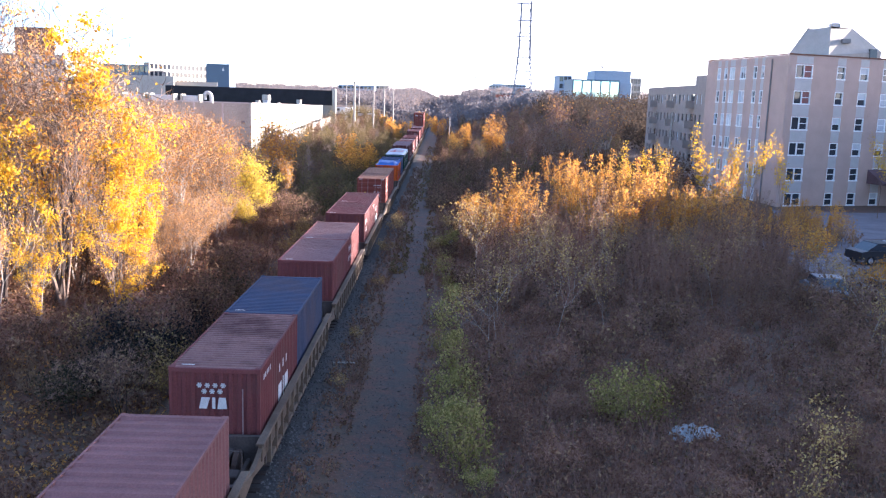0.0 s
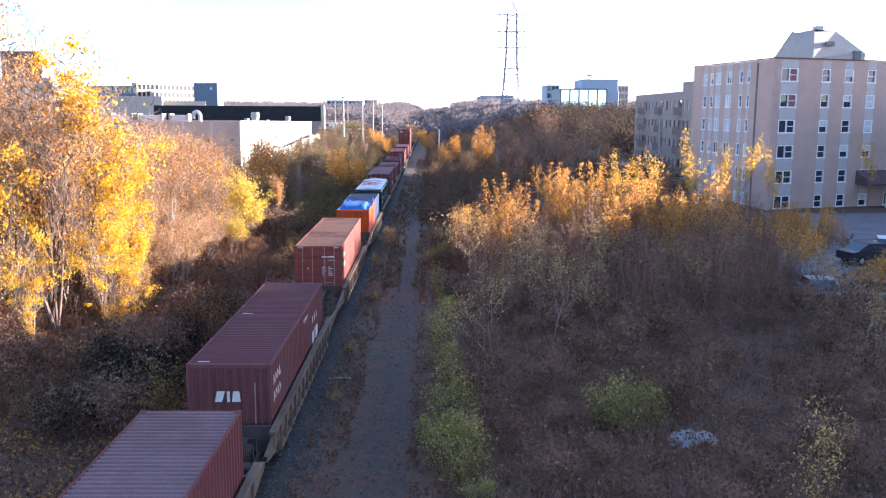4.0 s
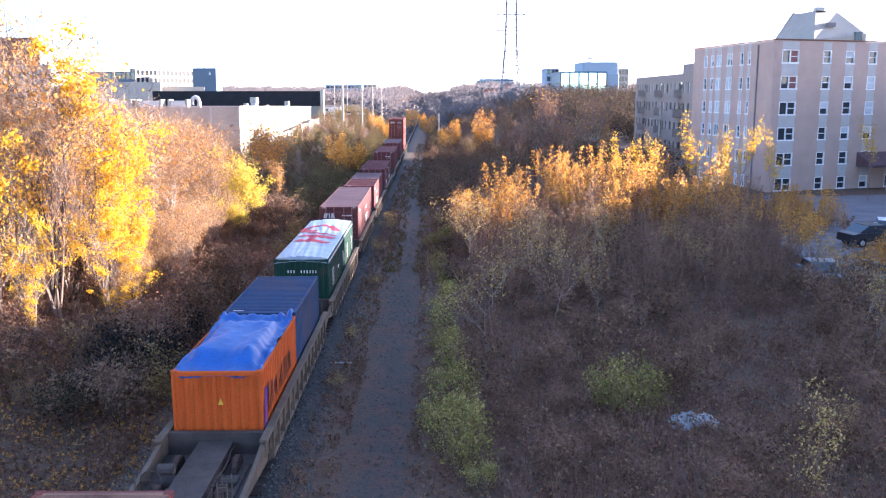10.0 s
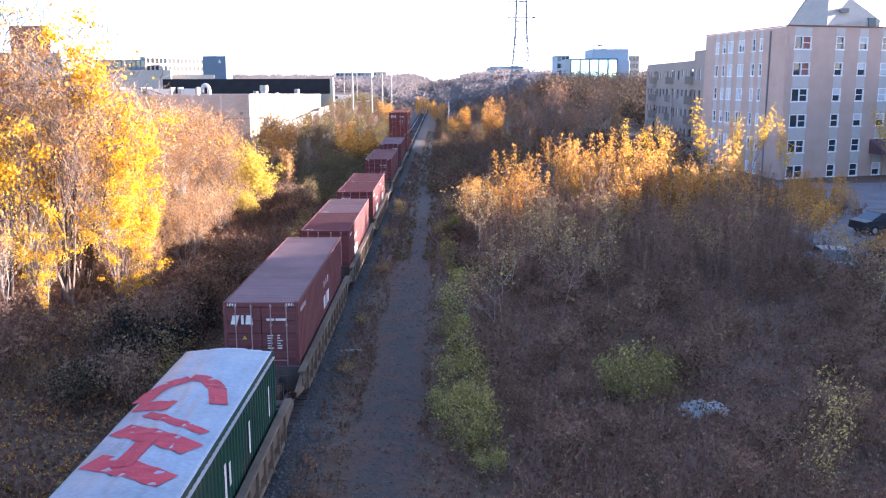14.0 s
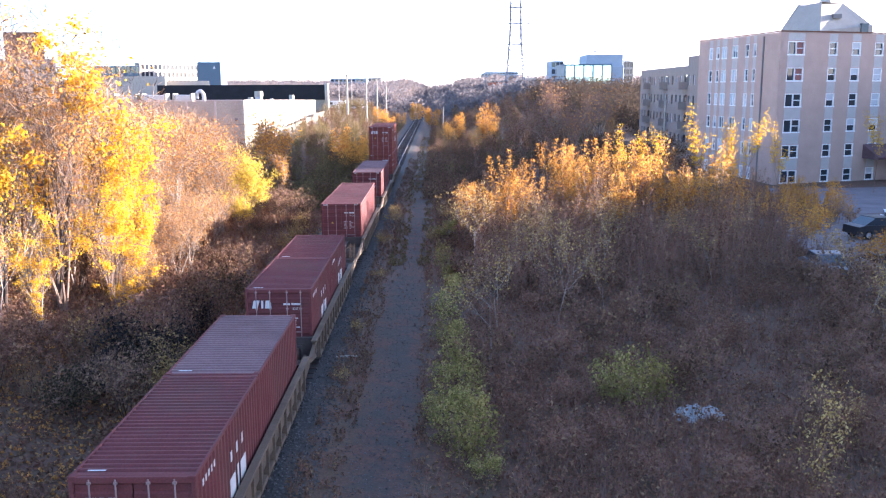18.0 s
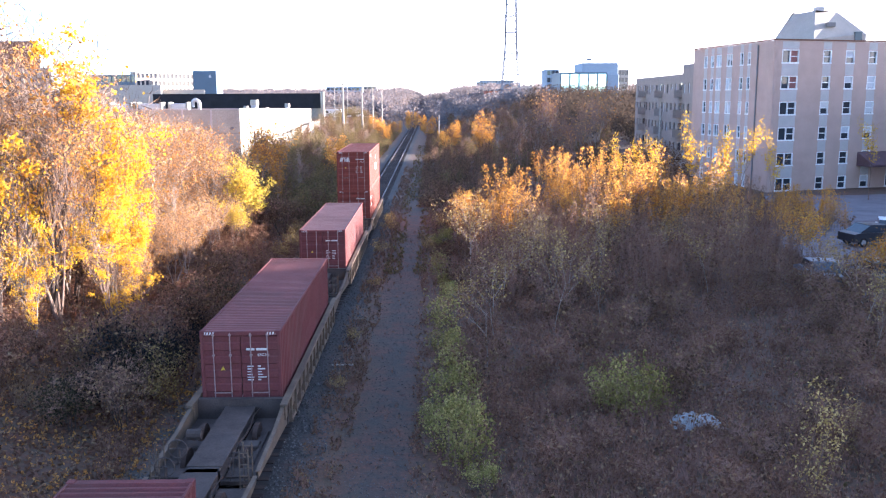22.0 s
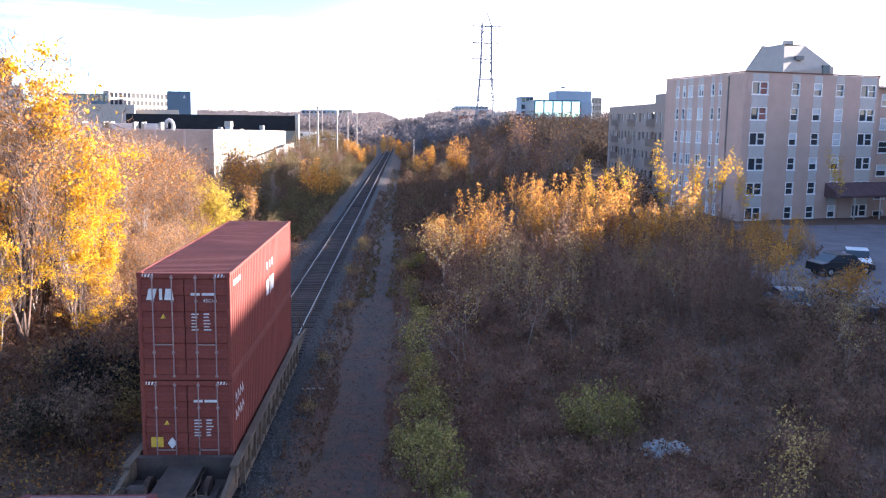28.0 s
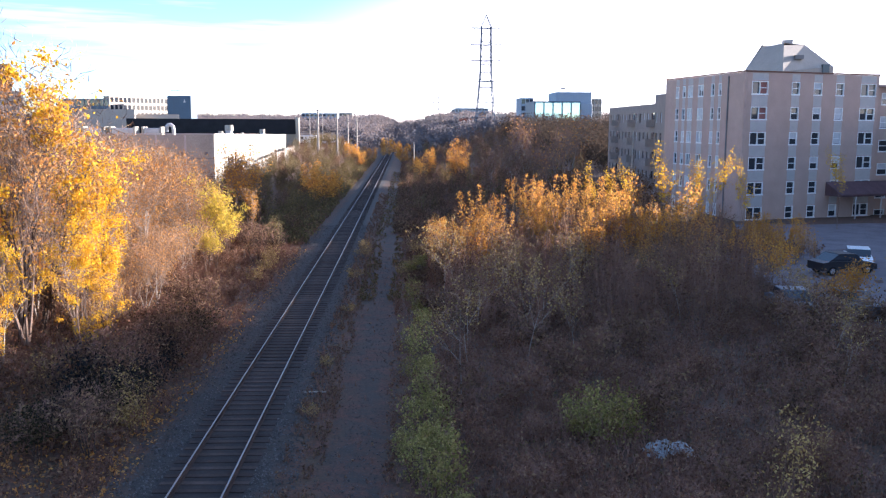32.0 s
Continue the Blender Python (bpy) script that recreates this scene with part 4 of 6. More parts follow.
def panels(m, a, b):
    """Pale panels over, between and under the windows of one column."""
    part("spandrel_panel", Geo().box(a + 0.02, b - 0.02, -0.006, 0.02, TOP - 0.86, TOP - 0.1), CONCRETE, apt, at=m)
    for k in range(5):
        part("spandrel_panel", Geo().box(a + 0.02, b - 0.02, -0.006, 0.02, ROWS[k + 1] + 1.47, ROWS[k] - 0.10), CONCRETE, apt, at=m)


# face towards the track bed's end
m, ln = wall_frame(A, C)
cols = [(0.95, 3.15, True), (6.35, 7.5, False), (9.45, 10.65, False), (12.6, 13.8, False), (16.25, 18.55, True)]
holes = [(a, b, z, z + 1.42) for a, b, _ in cols for z in ROWS]
part("wall", wall_grid(ln, BASE, TOP, holes), BRICK, apt, at=m)
for a, b, dbl in cols:
    for k, z in enumerate(ROWS):
        dress = CURTAIN if (dbl and a < 1 and k < 2) else (BLIND_AND_SKY if rng.random() < (0.5 if k < 2 else 0.25) else None)
        window(apt, m, a, b, z, z + 1.42, dbl, dress, rng)
    panels(m, a, b)
part("canopy", Geo().poly([(12.0, -2.4, 2.45), (22.0, -2.4, 2.45), (22.0, -0.02, 3.75), (12.0, -0.02, 3.75)]).poly([(12.0, -2.4, 2.2), (12.0, -0.02, 2.2), (22.0, -0.02, 2.2), (22.0, -2.4, 2.2)])
     .poly([(12.0, -2.4, 2.2), (22.0, -2.4, 2.2), (22.0, -2.4, 2.45), (12.0, -2.4, 2.45)]).poly([(12.0, -2.4, 2.2), (12.0, -2.4, 2.45), (12.0, -0.02, 3.75), (12.0, -0.02, 2.2)]), mat("dark_awning", (0.115, 0.07, 0.075), 0.85, 0, 0.2, 1, 15, 0.1), apt, "dark plum sloping entrance canopy", at=m)
for u in (14.4, 18.2):
    part("canopy_post", Geo().cbox(u - 0.07, u + 0.07, -2.3, -2.16, BASE, 2.2, 0.02), CONCRETE, apt, at=m)
# long side
m2, ln2 = wall_frame(B, A)
cols2 = [(3.1, 4.0, False), (5.0, 5.8, False), (6.5, 7.8, True), (9.2, 10.6, True), (12.5, 13.3, False), (14.3, 15.0, False)]
holes = [(a, b, z, z + 1.42) for a, b, _ in cols2 for z in ROWS]
part("wall", wall_grid(ln2, BASE, TOP, holes), BRICK, apt, at=m2)
for a, b, dbl in cols2:
    for k, z in enumerate(ROWS):
        window(apt, m2, a, b, z, z + 1.42, dbl, BLIND_AND_SKY if rng.random() < 0.5 else None, rng)
    panels(m2, a, b)
part("drainpipe", Geo().tube((16.7, -0.08, BASE), (16.7, -0.08, TOP - 0.3), 0.09, 0.09, 8), ROOF_GREY, apt, at=m2)
# the wing that goes on beside it, and the back
m3, ln3 = wall_frame((54.8, 101.2), (84.0, 109.5))
cols3 = [(1.3 + k * 3.4, 2.9 + k * 3.4, k % 2 == 1) for k in range(7)]
holes = [(a, b, z - 0.9, z + 0.5) for a, b, _ in cols3 for z in ROWS]
part("wall", wall_grid(ln3, BASE, TOP - 0.9, holes), BRICK, apt, at=m3 @ pose(0, 1.2, 0))
for a, b, dbl in cols3:
    for z in ROWS:
        window(apt, m3 @ pose(0, 1.2, 0), a, b, z - 0.9, z + 0.5, dbl, BLIND_AND_SKY if rng.random() < 0.4 else None, rng)
shell = Geo()
P = [A, C, (54.6, 102.5), (84.0, 110.8), (80.0, 124.0), (51.0, 121.0), B]
for i in (1, 3, 4, 5):
    p, q = P[i], P[(i + 1) % len(P)]
    shell.poly([(*p, BASE), (*q, BASE), (*q, TOP - 0.9), (*p, TOP - 0.9)])
shell.poly([(*p, TOP - 0.45) for p in (A, C, (51, 121), B)]).poly([(*p, TOP - 1.2) for p in (C, (84, 110.8), (80, 124), (51, 121))])
part("roof_and_back", shell, ROOF_GREY, apt)
cop = Geo()
for p, q in ((B, A), (A, C)):
    d = Vector((q[0] - p[0], q[1] - p[1], 0)).normalized()
    n_ = Vector((d.y, -d.x, 0)) * 0.07
    a3, b3 = Vector((*p, 0)) + n_ - d * 0.07, Vector((*q, 0)) + n_ + d * 0.07
    w_ = Vector((-d.y, d.x, 0)) * 0.42
    pts = [a3, b3, b3 + w_, a3 + w_]
    cop.poly([(v.x, v.y, TOP + 0.16) for v in pts])
    cop.poly([(a3.x, a3.y, TOP + 0.004), (b3.x, b3.y, TOP + 0.004), (b3.x, b3.y, TOP + 0.16), (a3.x, a3.y, TOP + 0.16)])
part("coping", cop, DARK_BROWN, apt)
# penthouse with sloped sides, a corner of it towards the tracks
ph = Geo()
foot = [(39.6, 103.6), (42.0, 98.6), (48.9, 101.0), (46.6, 106.2)]
ridge = [(41.3, 103.2), (42.8, 100.6), (46.0, 102.4), (44.6, 105.0)]
eave = [TOP + 0.7, TOP + 0.3, TOP + 1.0, TOP + 0.7]
for i in range(4):
    k = (i + 1) % 4
    ph.poly([(*foot[i], TOP - 0.5), (*foot[k], TOP - 0.5), (*foot[k], eave[k]), (*foot[i], eave[i])])
    ph.poly([(*foot[i], eave[i]), (*foot[k], eave[k]), (*ridge[k], TOP + 3.55), (*ridge[i], TOP + 3.3)])
ph.poly([(*p, TOP + (3.3 if i == 0 else 3.55)) for i, p in enumerate(ridge)])
pent = part("penthouse", ph, mat("grey_beige_cladding", (0.33, 0.30, 0.27), 0.8, 0, 0.08, 1, 15, 0.1), apt, "pale grey penthouse with sloping sides")
part("roof_hatch", Geo().cbox(43.2, 44.2, 101.4, 102.2, TOP + 3.5, TOP + 4.0, 0.05), CONCRETE, pent)
part("louvre", Geo().box(44.0, 44.9, 100.0, 100.6, TOP + 1.75, TOP + 2.2), ROOF_GREY, pent)
part("door", Geo().box(47.3, 48.1, 100.3, 100.9, TOP + 0.05, TOP + 1.2), GLASS_DARK, pent)

# lower block behind it, with balconies
blk = thing("apartment_building", "grey-brown apartment block with rows of small windows and balconies", "building")
m, ln = wall_frame((36.2, 158), (34.6, 117.5))
rows2 = [12.4 - 2.0 - k * 2.75 for k in range(4)]
cols4 = [1.5 + k * 2.55 for k in range(15)]
holes = [(u, u + 0.95, z, z + 1.3) for u in cols4 for z in rows2]
part("wall", wall_grid(ln, -0.5, 13.0, holes), GREY_WALL, blk, at=m)
for i, u in enumerate(cols4):
    for z in rows2:
        # most top-row panes are coloured pale for the bright sky in them
        w = part("window", Geo().box(u, u + 0.95, 0.14, 0.17, z, z + 1.3), BLIND_AND_SKY if z == rows2[0] and i % 3 else GLASS_DARK if rng.random() < 0.9 else BLIND_AND_SKY, blk, at=m)
for u in cols4[2::5]:
    for z in rows2:
        bl = part("balcony", Geo().box(u - 0.2, u + 2.1, -1.2, -0.002, z - 0.62, z - 0.44), GREY_WALL, blk, at=m)
        part("railing", Geo().box(u - 0.2, u + 2.1, -1.2, -1.14, z - 0.44, z + 0.42).box(u - 0.2, u - 0.14, -1.14, -0.002, z - 0.44, z + 0.42).box(u + 2.04, u + 2.1, -1.14, -0.002, z - 0.44, z + 0.42), GREY_WALL, bl)
        part("balcony_door", Geo().box(u + 1.15, u + 2.0, -0.03, -0.004, z - 0.44, z + 1.4), GLASS_DARK, bl)
body = Geo().box(0, ln, 0.32, 14, -0.5, 12.85)
part("roof_and_back", body, ROOF_GREY, blk, at=m)
part("roof_house", Geo().cbox(29, 36, 1.2, 6, 12.85, 14.4, 0.05), GREY_WALL, blk, at=m)
part("chimney", Geo().cbox(33, 34.2, 2, 3.2, 14.4, 16.0, 0.04), DARK_BROWN, blk, at=m)

# unseen blocks added beyond the view; their heights shape the shade on the cutting
for (x0, x1, y0, y1, top, lab) in ((62, 76, 8, 61.5, 16.3, "unseen tan brick block added to shade the cutting"), (62, 75, 61.52, 72, 14.9, "unseen stepped middle block added to shade the cutting"), (62, 74, 72.04, 103, 11.6, "unseen low tan brick block added to shade the cutting")):
    b = thing("apartment_wing", lab, "building")
    m, ln = wall_frame((x0, y1), (x0, y0))
    nn = int(ln / 4)
    holes = [(1.4 + k * 4, 2.8 + k * 4, z, z + 1.5) for k in range(nn) for z in [top - 2.9 - r * 2.72 for r in range(4 if top > 13 else 3)]]
    part("wall", wall_grid(ln, BASE, top, holes), BRICK, b, at=m)
    for h in holes:
        part("window", Geo().box(h[0], h[1], 0.14, 0.17, h[2], h[3]), GLASS_DARK, b, at=m)
    part("roof_and_back", Geo().box(x0 + 0.31, x1, y0, y1, BASE, top - 0.3), ROOF_GREY, b)


def office(label, p, q, depth, base, top, floors, bays, wall, glass, fin=0.15):
    """An office block: floors of glazing between bands and mullions."""
    o = thing("office_building", label, "building")
    m, ln = wall_frame(p, q)
    part("core", Geo().box(0.05, ln - 0.05, 0.25, depth, base, top), wall, o, at=m)
    fh = (top - base) / floors
    for k in range(floors):
        z = base + k * fh
        part("band", Geo().box(0, ln, 0, 0.3, z, z + fh * 0.34), wall, o, at=m)
        for i in range(bays):
            u = ln * i / bays
            part("pane", Geo().box(u + fin, u + ln / bays, 0.12, 0.18, z + fh * 0.34, z + fh), glass, o, at=m)
    mu = Geo()
    for i in range(bays + 1):
        u = ln * i / bays
        mu.box(u - fin * 0.2, u + fin, -0.06, 0.26, base, top)
    part("mullions", mu, wall, o, at=m)
    part("parapet", Geo().box(-0.1, ln + 0.1, -0.1, depth, top, top + 0.5), wall, o, at=m)
    return o


GREY_BLUE = mat("grey_blue_cladding", (0.30, 0.36, 0.43), 0.6, 0.1, 0.06, 0.4, 10, 0.05)
BLUE_CLAD = mat("blue_cladding", (0.085, 0.13, 0.18), 0.5, 0.1, 0.06, 0.4, 10, 0.05)
g1 = office("glass-fronted office building with bright blue panes", (43.2, 300), (58.7, 300), 22, 6.0, 17.2, 1, 5, BLUE_CLAD, GLASS_LIGHT, 0.35)
part("upper_storey", Geo().cbox(51.0, 63.2, 303, 320, 6.0, 20.9, 0.1), GREY_BLUE, g1)
part("side_block", Geo().cbox(58.9, 63.0, 300.5, 320, 6.0, 17.0, 0.1), GREY_BLUE, g1)
part("roof_sign_post", Geo().tube((53.8, 306, 20.6), (53.8, 306, 22.0), 0.12, 0.12, 6).box(53.0, 54.7, 305.7, 306.0, 21.9, 22.4), TOWER_STEEL, g1)
office("grey-blue office block on the rise", (43.8, 340), (48.4, 340), 16, 9.0, 19.4, 4, 3, GREY_BLUE, GLASS_DARK, 0.2)
office("pale office block behind trees", (65.5, 335), (74.0, 337), 14, 9.0, 19.2, 4, 6, CREAM, GLASS_DARK, 0.25)
o1 = office("long office building with pale grid of windows", (-113.0, 345), (-98.0, 371), 3, 8.0, 19.4, 4, 14, CREAM, GLASS_DARK, 0.5)
o2 = office("dark long office wing", (-134.0, 351), (-113.3, 345.3), 20, 8.0, 18.4, 3, 10, BLUE_CLAD, GLASS_DARK, 0.3)
o3 = thing("office_tower", "blue clad office tower with a roof frame", "building")
part("core", Geo().cbox(-92.0, -83.0, 348, 358, 5.0, 20.2, 0.1), BLUE_CLAD, o3)
rf = Geo()
for x in (-91.2, -87.5, -83.8):
    rf.tube((x, 349, 20.2), (x, 349, 22.2), 0.1, 0.1, 5)
rf.tube((-91.2, 349, 22.1), (-83.8, 349, 22.1), 0.12, 0.12, 5)
part("roof_frame", rf, METAL_GREY, o3)
part("sign", Geo().prism([(-85.9, 17.6), (-84.9, 17.6), (-85.4, 18.9)], 347.9, 348.05), WHITE_PAINT, o3, "pale triangular sign")
# far low buildings along the skyline
for x, y, w, h0, h1, mt in ((52, 520, 14, 9, 15.0, CREAM), (34, 540, 9, 9, 15.0, CREAM), (44, 430, 9, 9, 14.5, CREAM), (-62, 640, 26, 9, 17.0, GREY_BLUE), (-45, 660, 10, 9, 17.6, CREAM), (66, 900, 34, 16, 25.5, GREY_BLUE), (52, 860, 16, 16, 23.5, GREY_BLUE), (70, 420, 12, 9, 17.5, GREY_WALL),
                            (31, 440, 9, 8, 12.5, RED_BRICK)):
    hb = thing("distant_building", "flat-roofed building among far trees", "building")
    m, ln = wall_frame((x - w / 2, y), (x + w / 2, y))
    part("core", Geo().box(0.02, ln - 0.02, 0.2, 12, h0 - 4, h1), mt, hb, at=m)
    fl = max(2, int((h1 - h0) / 3))
    for r in range(fl):
        for k in range(int(w / 3)):
            part("window", Geo().box(0.6 + k * 3, 2.5 + k * 3, 0.1, 0.24, h1 - 2.4 - r * 3, h1 - 1.0 - r * 3), GLASS_DARK, hb, at=m)

gable = thing("distant_house", "tan gabled house among far trees", "house")
part("wall", Geo().prism([(38.5, 6.0), (46.5, 6.0), (46.5, 13.6), (42.5, 16.4), (38.5, 13.6)], 500, 512), mat("tan_render", (0.42, 0.27, 0.19), 0.85, 0, 0.08, 0.5, 10, 0.1), gable)
for s3 in (-1, 1):
    part("roof", Geo().prism([(42.5, 16.4), (42.5, 16.75), (42.5 + s3 * 4.6, 13.5), (42.5 + s3 * 4.4, 13.3)][::s3], 499.6, 512.4), ROOF_GREY, gable)
for k in range(3):
    part("window", Geo().box(39.4 + k * 2.4, 40.6 + k * 2.4, 499.85, 499.97, 11.4, 12.9), GLASS_DARK, gable)

# white industrial building with a black roof band behind it
wb = thing("industrial_building", "low white block-walled industrial building in low sun", "building")
NEAR, FAR = (-25.3, 118.0), (-26.4, 196.0)
m, ln = wall_frame(NEAR, FAR)
def falling(g2):
    """The long wall's top falls towards its far end."""
    g2.V = [(x, y, z - (1.1 * x / 78.0 if z > 5 else 0)) for x, y, z in g2.V]
    return g2


part("wall", falling(wall_grid(ln, 0.5, 8.55, [])), WHITE_WALL, wb, at=m)
m2, ln2 = wall_frame((-52.0, 119.0), NEAR)
part("wall", wall_grid(ln2 - 0.02, 0.5, 8.5, []), WHITE_WALL, wb, at=m2)
part("roof", Geo().poly([(-51.9, 119.3, 8.1), (-26.3, 118.3, 8.1), (-26.9, 196, 7.1), (-52, 196, 7.1)]), ROOF_GREY, wb)
for k in range(1, 7):
    part("panel_joint", Geo().box(k * ln2 / 7 - 0.12, k * ln2 / 7 + 0.12, -0.05, -0.003, 0.5, 8.5), CONCRETE, wb, at=m2)
for k in range(1, 12):
    part("panel_joint", falling(Geo().box(k * ln / 12 - 0.06, k * ln / 12 + 0.06, -0.04, -0.003, 0.5, 8.5)), CONCRETE, wb, at=m)
for z in (3.0, 5.4):
    part("panel_joint", Geo().box(0, ln2, -0.03, -0.003, z, z + 0.07), ROOF_GREY, wb, at=m2)
for u in (ln2 - 1.3, ln2 - 4.4, ln2 - 9.0):
    part("wall_vent", Geo().cbox(u, u + 0.5, -0.12, -0.004, 5.9, 6.3, 0.03), ROOF_GREY, wb, at=m2)
part("downpipe", Geo().tube((9.5, -0.12, 1.0), (9.5, -0.12, 5.2), 0.10, 0.10, 6), DARK_BROWN, wb, at=m)
part("downpipe", Geo().tube((15.0, -0.12, 1.0), (15.0, -0.12, 5.8), 0.10, 0.10, 6), DARK_BROWN, wb, at=m)
for mm, l2 in ((m, ln), (m2, ln2 - 0.3)):
    part("coping", falling(Geo().box(0.0, l2, -0.08, 0.3, 8.56, 8.68)) if mm is m else Geo().box(0.0, l2, -0.08, 0.3, 8.56, 8.68), CONCRETE, wb, at=mm)
fence = thing("fence", "grey timber fence below the white wall", "fence")
for k in range(26):
    y = 128 + k * 2.6
    part("board", Geo().cbox(-24.3 - 0.01 * k, -24.2 - 0.01 * k, y, y + 2.35, gz(-24.3, y) - 0.1, gz(-24.3, y) + 1.7, 0.01), POLE_WOOD, fence)
for x, y, w in ((-43.0, 124, 2.6), (-39.2, 124.5, 3.0), (-35.6, 126, 2.2)):
    rt = thing("roof_unit", "pale boxy ventilation unit on the white roof", "roof unit")
    part("casing", Geo().cbox(x - w / 2, x + w / 2, y, y + 1.8, 8.0, 9.3, 0.08), METAL_GREY, rt)
    for s3 in (-1, 1):
        part("end_hood", Geo().cbox(x + s3 * (w / 2 + 0.16) - 0.14, x + s3 * (w / 2 + 0.16) + 0.14, y - 0.1, y + 1.9, 8.0, 9.5, 0.05), WHITE_WALL, rt)
goose = thing("roof_duct", "pale gooseneck duct on the white roof", "roof unit")
neck = Geo()
arc = [(-33.6 + 0.5 * math.cos(w), 128.0, 9.1 + 0.7 * math.sin(w)) for w in [math.pi * k / 8 for k in range(9)]]
arc = [(-33.1, 128.0, 8.0)] + arc + [(-34.1, 128.0, 8.75)]
for p, q in zip(arc, arc[1:]):
    neck.tube(p, q, 0.27, 0.27, 10)
part("neck", neck, METAL_GREY, goose)
for x, y, w, h in ((-29.6, 150, 1.5, 2.0), (-30.8, 149, 0.9, 1.0), (-28.3, 176, 1.1, 1.5), (-29.3, 160, 0.6, 0.8)):
    rt = thing("roof_unit", "round pale ventilator on the white roof", "roof unit")
    z0 = 8.1 - (y - 118) / 78.0
    part("casing", Geo().tube((x, y, z0 - 0.1), (x, y, z0 + h * 0.55), w * 0.4, w * 0.4, 14), METAL_GREY, rt)
    part("hood", Geo().tube((x, y, z0 + h * 0.55), (x, y, z0 + h), w * 0.5, w * 0.46, 14), WHITE_WALL, rt)
sh = thing("industrial_shed", "long shed with a black sloping roof band", "building")
part("roof_band", slab(-62.0, -24.7, -28.4, 200, 231, 7.6, 10.9), ROOF_DARK, sh)
part("wall", slab(-61, -24.8, -28.5, 200.4, 230.5, 2.0, 7.6), WHITE_WALL, sh)
part("end_pier", Geo().cbox(-24.6, -23.8, 198.6, 199.9, 2.0, 11.2, 0.1), WHITE_WALL, sh, "white end pier")
ch = thing("warehouse", "cream flat-roofed warehouse behind the black roof", "building")
part("core", slab(-90, -71.5, -76, 238, 256, 2.5, 13.4), CREAM, ch)
part("upper_block", slab(-73, -61.5, -66, 244, 262, 2.5, 12.2), CREAM, ch)

# brick building behind the yellow trees
bb = thing("brick_building", "red brick building with a cream upper storey and brown roof house", "building")
part("wall", slab(-75, -36.2, -52.0, 86, 118, 0.5, 8.4), RED_BRICK, bb)
part("upper_wall", slab(-75, -36.0, -51.8, 85.7, 118, 8.4, 13.0), CREAM, bb)
part("roof_house", slab(-41.0, -37.2, -40.5, 86.2, 93, 13.0, 15.5), DARK_BROWN, bb)
for k in range(8):
    part("window", Geo().box(-73 + k * 4.5, -71 + k * 4.5, 85.9, 86.05, 4.2, 6.2), GLASS_DARK, bb)
    part("window", Geo().box(-73 + k * 4.5, -71 + k * 4.5, 85.6, 85.75, 10.0, 11.8), GLASS_DARK, bb)

# ---- pylons and poles ----


def pylon(label, x, y, z0, z1, base_w, waist_w, waist, at_arms):
    t = thing("transmission_tower", label, "pylon", at=pose(x, y, 0))
    cage_z = z0 + (z1 - z0) * waist
    peak = z1 - (z1 - z0) * 0.10
    g2 = Geo()
    r = 0.23
    for sx in (-1, 1):
        for sy in (-1, 1):
            part("leg", Geo().tube((sx * base_w, sy * base_w, z0), (sx * waist_w, sy * waist_w, cage_z), r, r, 5).tube((sx * waist_w, sy * waist_w, cage_z), (sx * waist_w * 0.85, sy * waist_w * 0.85, peak), r, r, 5)
                 .tube((sx * waist_w * 0.85, sy * waist_w * 0.85, peak), (0, 0, z1), r * 0.7, r * 0.7, 5), TOWER_STEEL, t)
    n = 14
    def half(z):
        if z < cage_z:
            k = (z - z0) / (cage_z - z0)
            return base_w + (waist_w - base_w) * k
        return waist_w * (1 - 0.15 * (z - cage_z) / (peak - cage_z))
    for i in range(n):
        a, b = z0 + (peak - z0) * i / n, z0 + (peak - z0) * (i + 1) / n
        wa, wb2 = half(a), half(b)
        for s in (-1, 1):
            g2.tube((-wa, s * wa, a), (wb2, s * wb2, b), 0.09, 0.09, 4, False).tube((s * wa, -wa, a), (s * wb2, wb2, b), 0.09, 0.09, 4, False)
            g2.tube((-wa, s * wa, a), (wa, s * wa, a), 0.13, 0.13, 4, False)
    tagged(part("bracing", g2, TOWER_STEEL, t), kind="stuff")
    for z, w in at_arms:
        arm = Geo()
        for s in (-1, 1):
            arm.tube((0, 0, z), (s * w, 0, z + 0.25), 0.30, 0.16, 5).tube((s * half(z), 0, z - 0.7), (s * w, 0, z + 0.2), 0.09, 0.09, 4)
        part("cross_arm", arm, TOWER_STEEL, t)
    return t


pylon("tall steel lattice transmission tower against the sky", 33.2, 375, 6.5, 54.8, 4.2, 2.3, 0.5, [(27.5, 4.5), (36.0, 6.5), (42.5, 6.5), (49.3, 6.3)])
pylon("far small lattice transmission tower on the hill", 29.0, 880, 12.0, 38.5, 3.4, 2.9, 0.3, [(24, 4.2), (30, 4.5), (36, 4.2)])


def pole(label, x, y, top, r=0.15, arm=False):
    p = thing("utility_pole", label, "pole", "utility poles", at=pose(x, y, 0))
    part("shaft", Geo().tube((0, 0, gz(x, y) - 0.4), (0, 0, top), r * 1.2, r * 0.8, 8), POLE_WOOD, p)
    if arm:
        part("cross_arm", Geo().box(-1.3, 1.0, -0.06, 0.06, top - 0.35, top - 0.2), DARK_BROWN, p)
        part("lamp_head", Geo().cbox(-1.75, -1.2, -0.12, 0.12, top - 0.2, top - 0.05, 0.03), METAL_GREY, p)
    return p


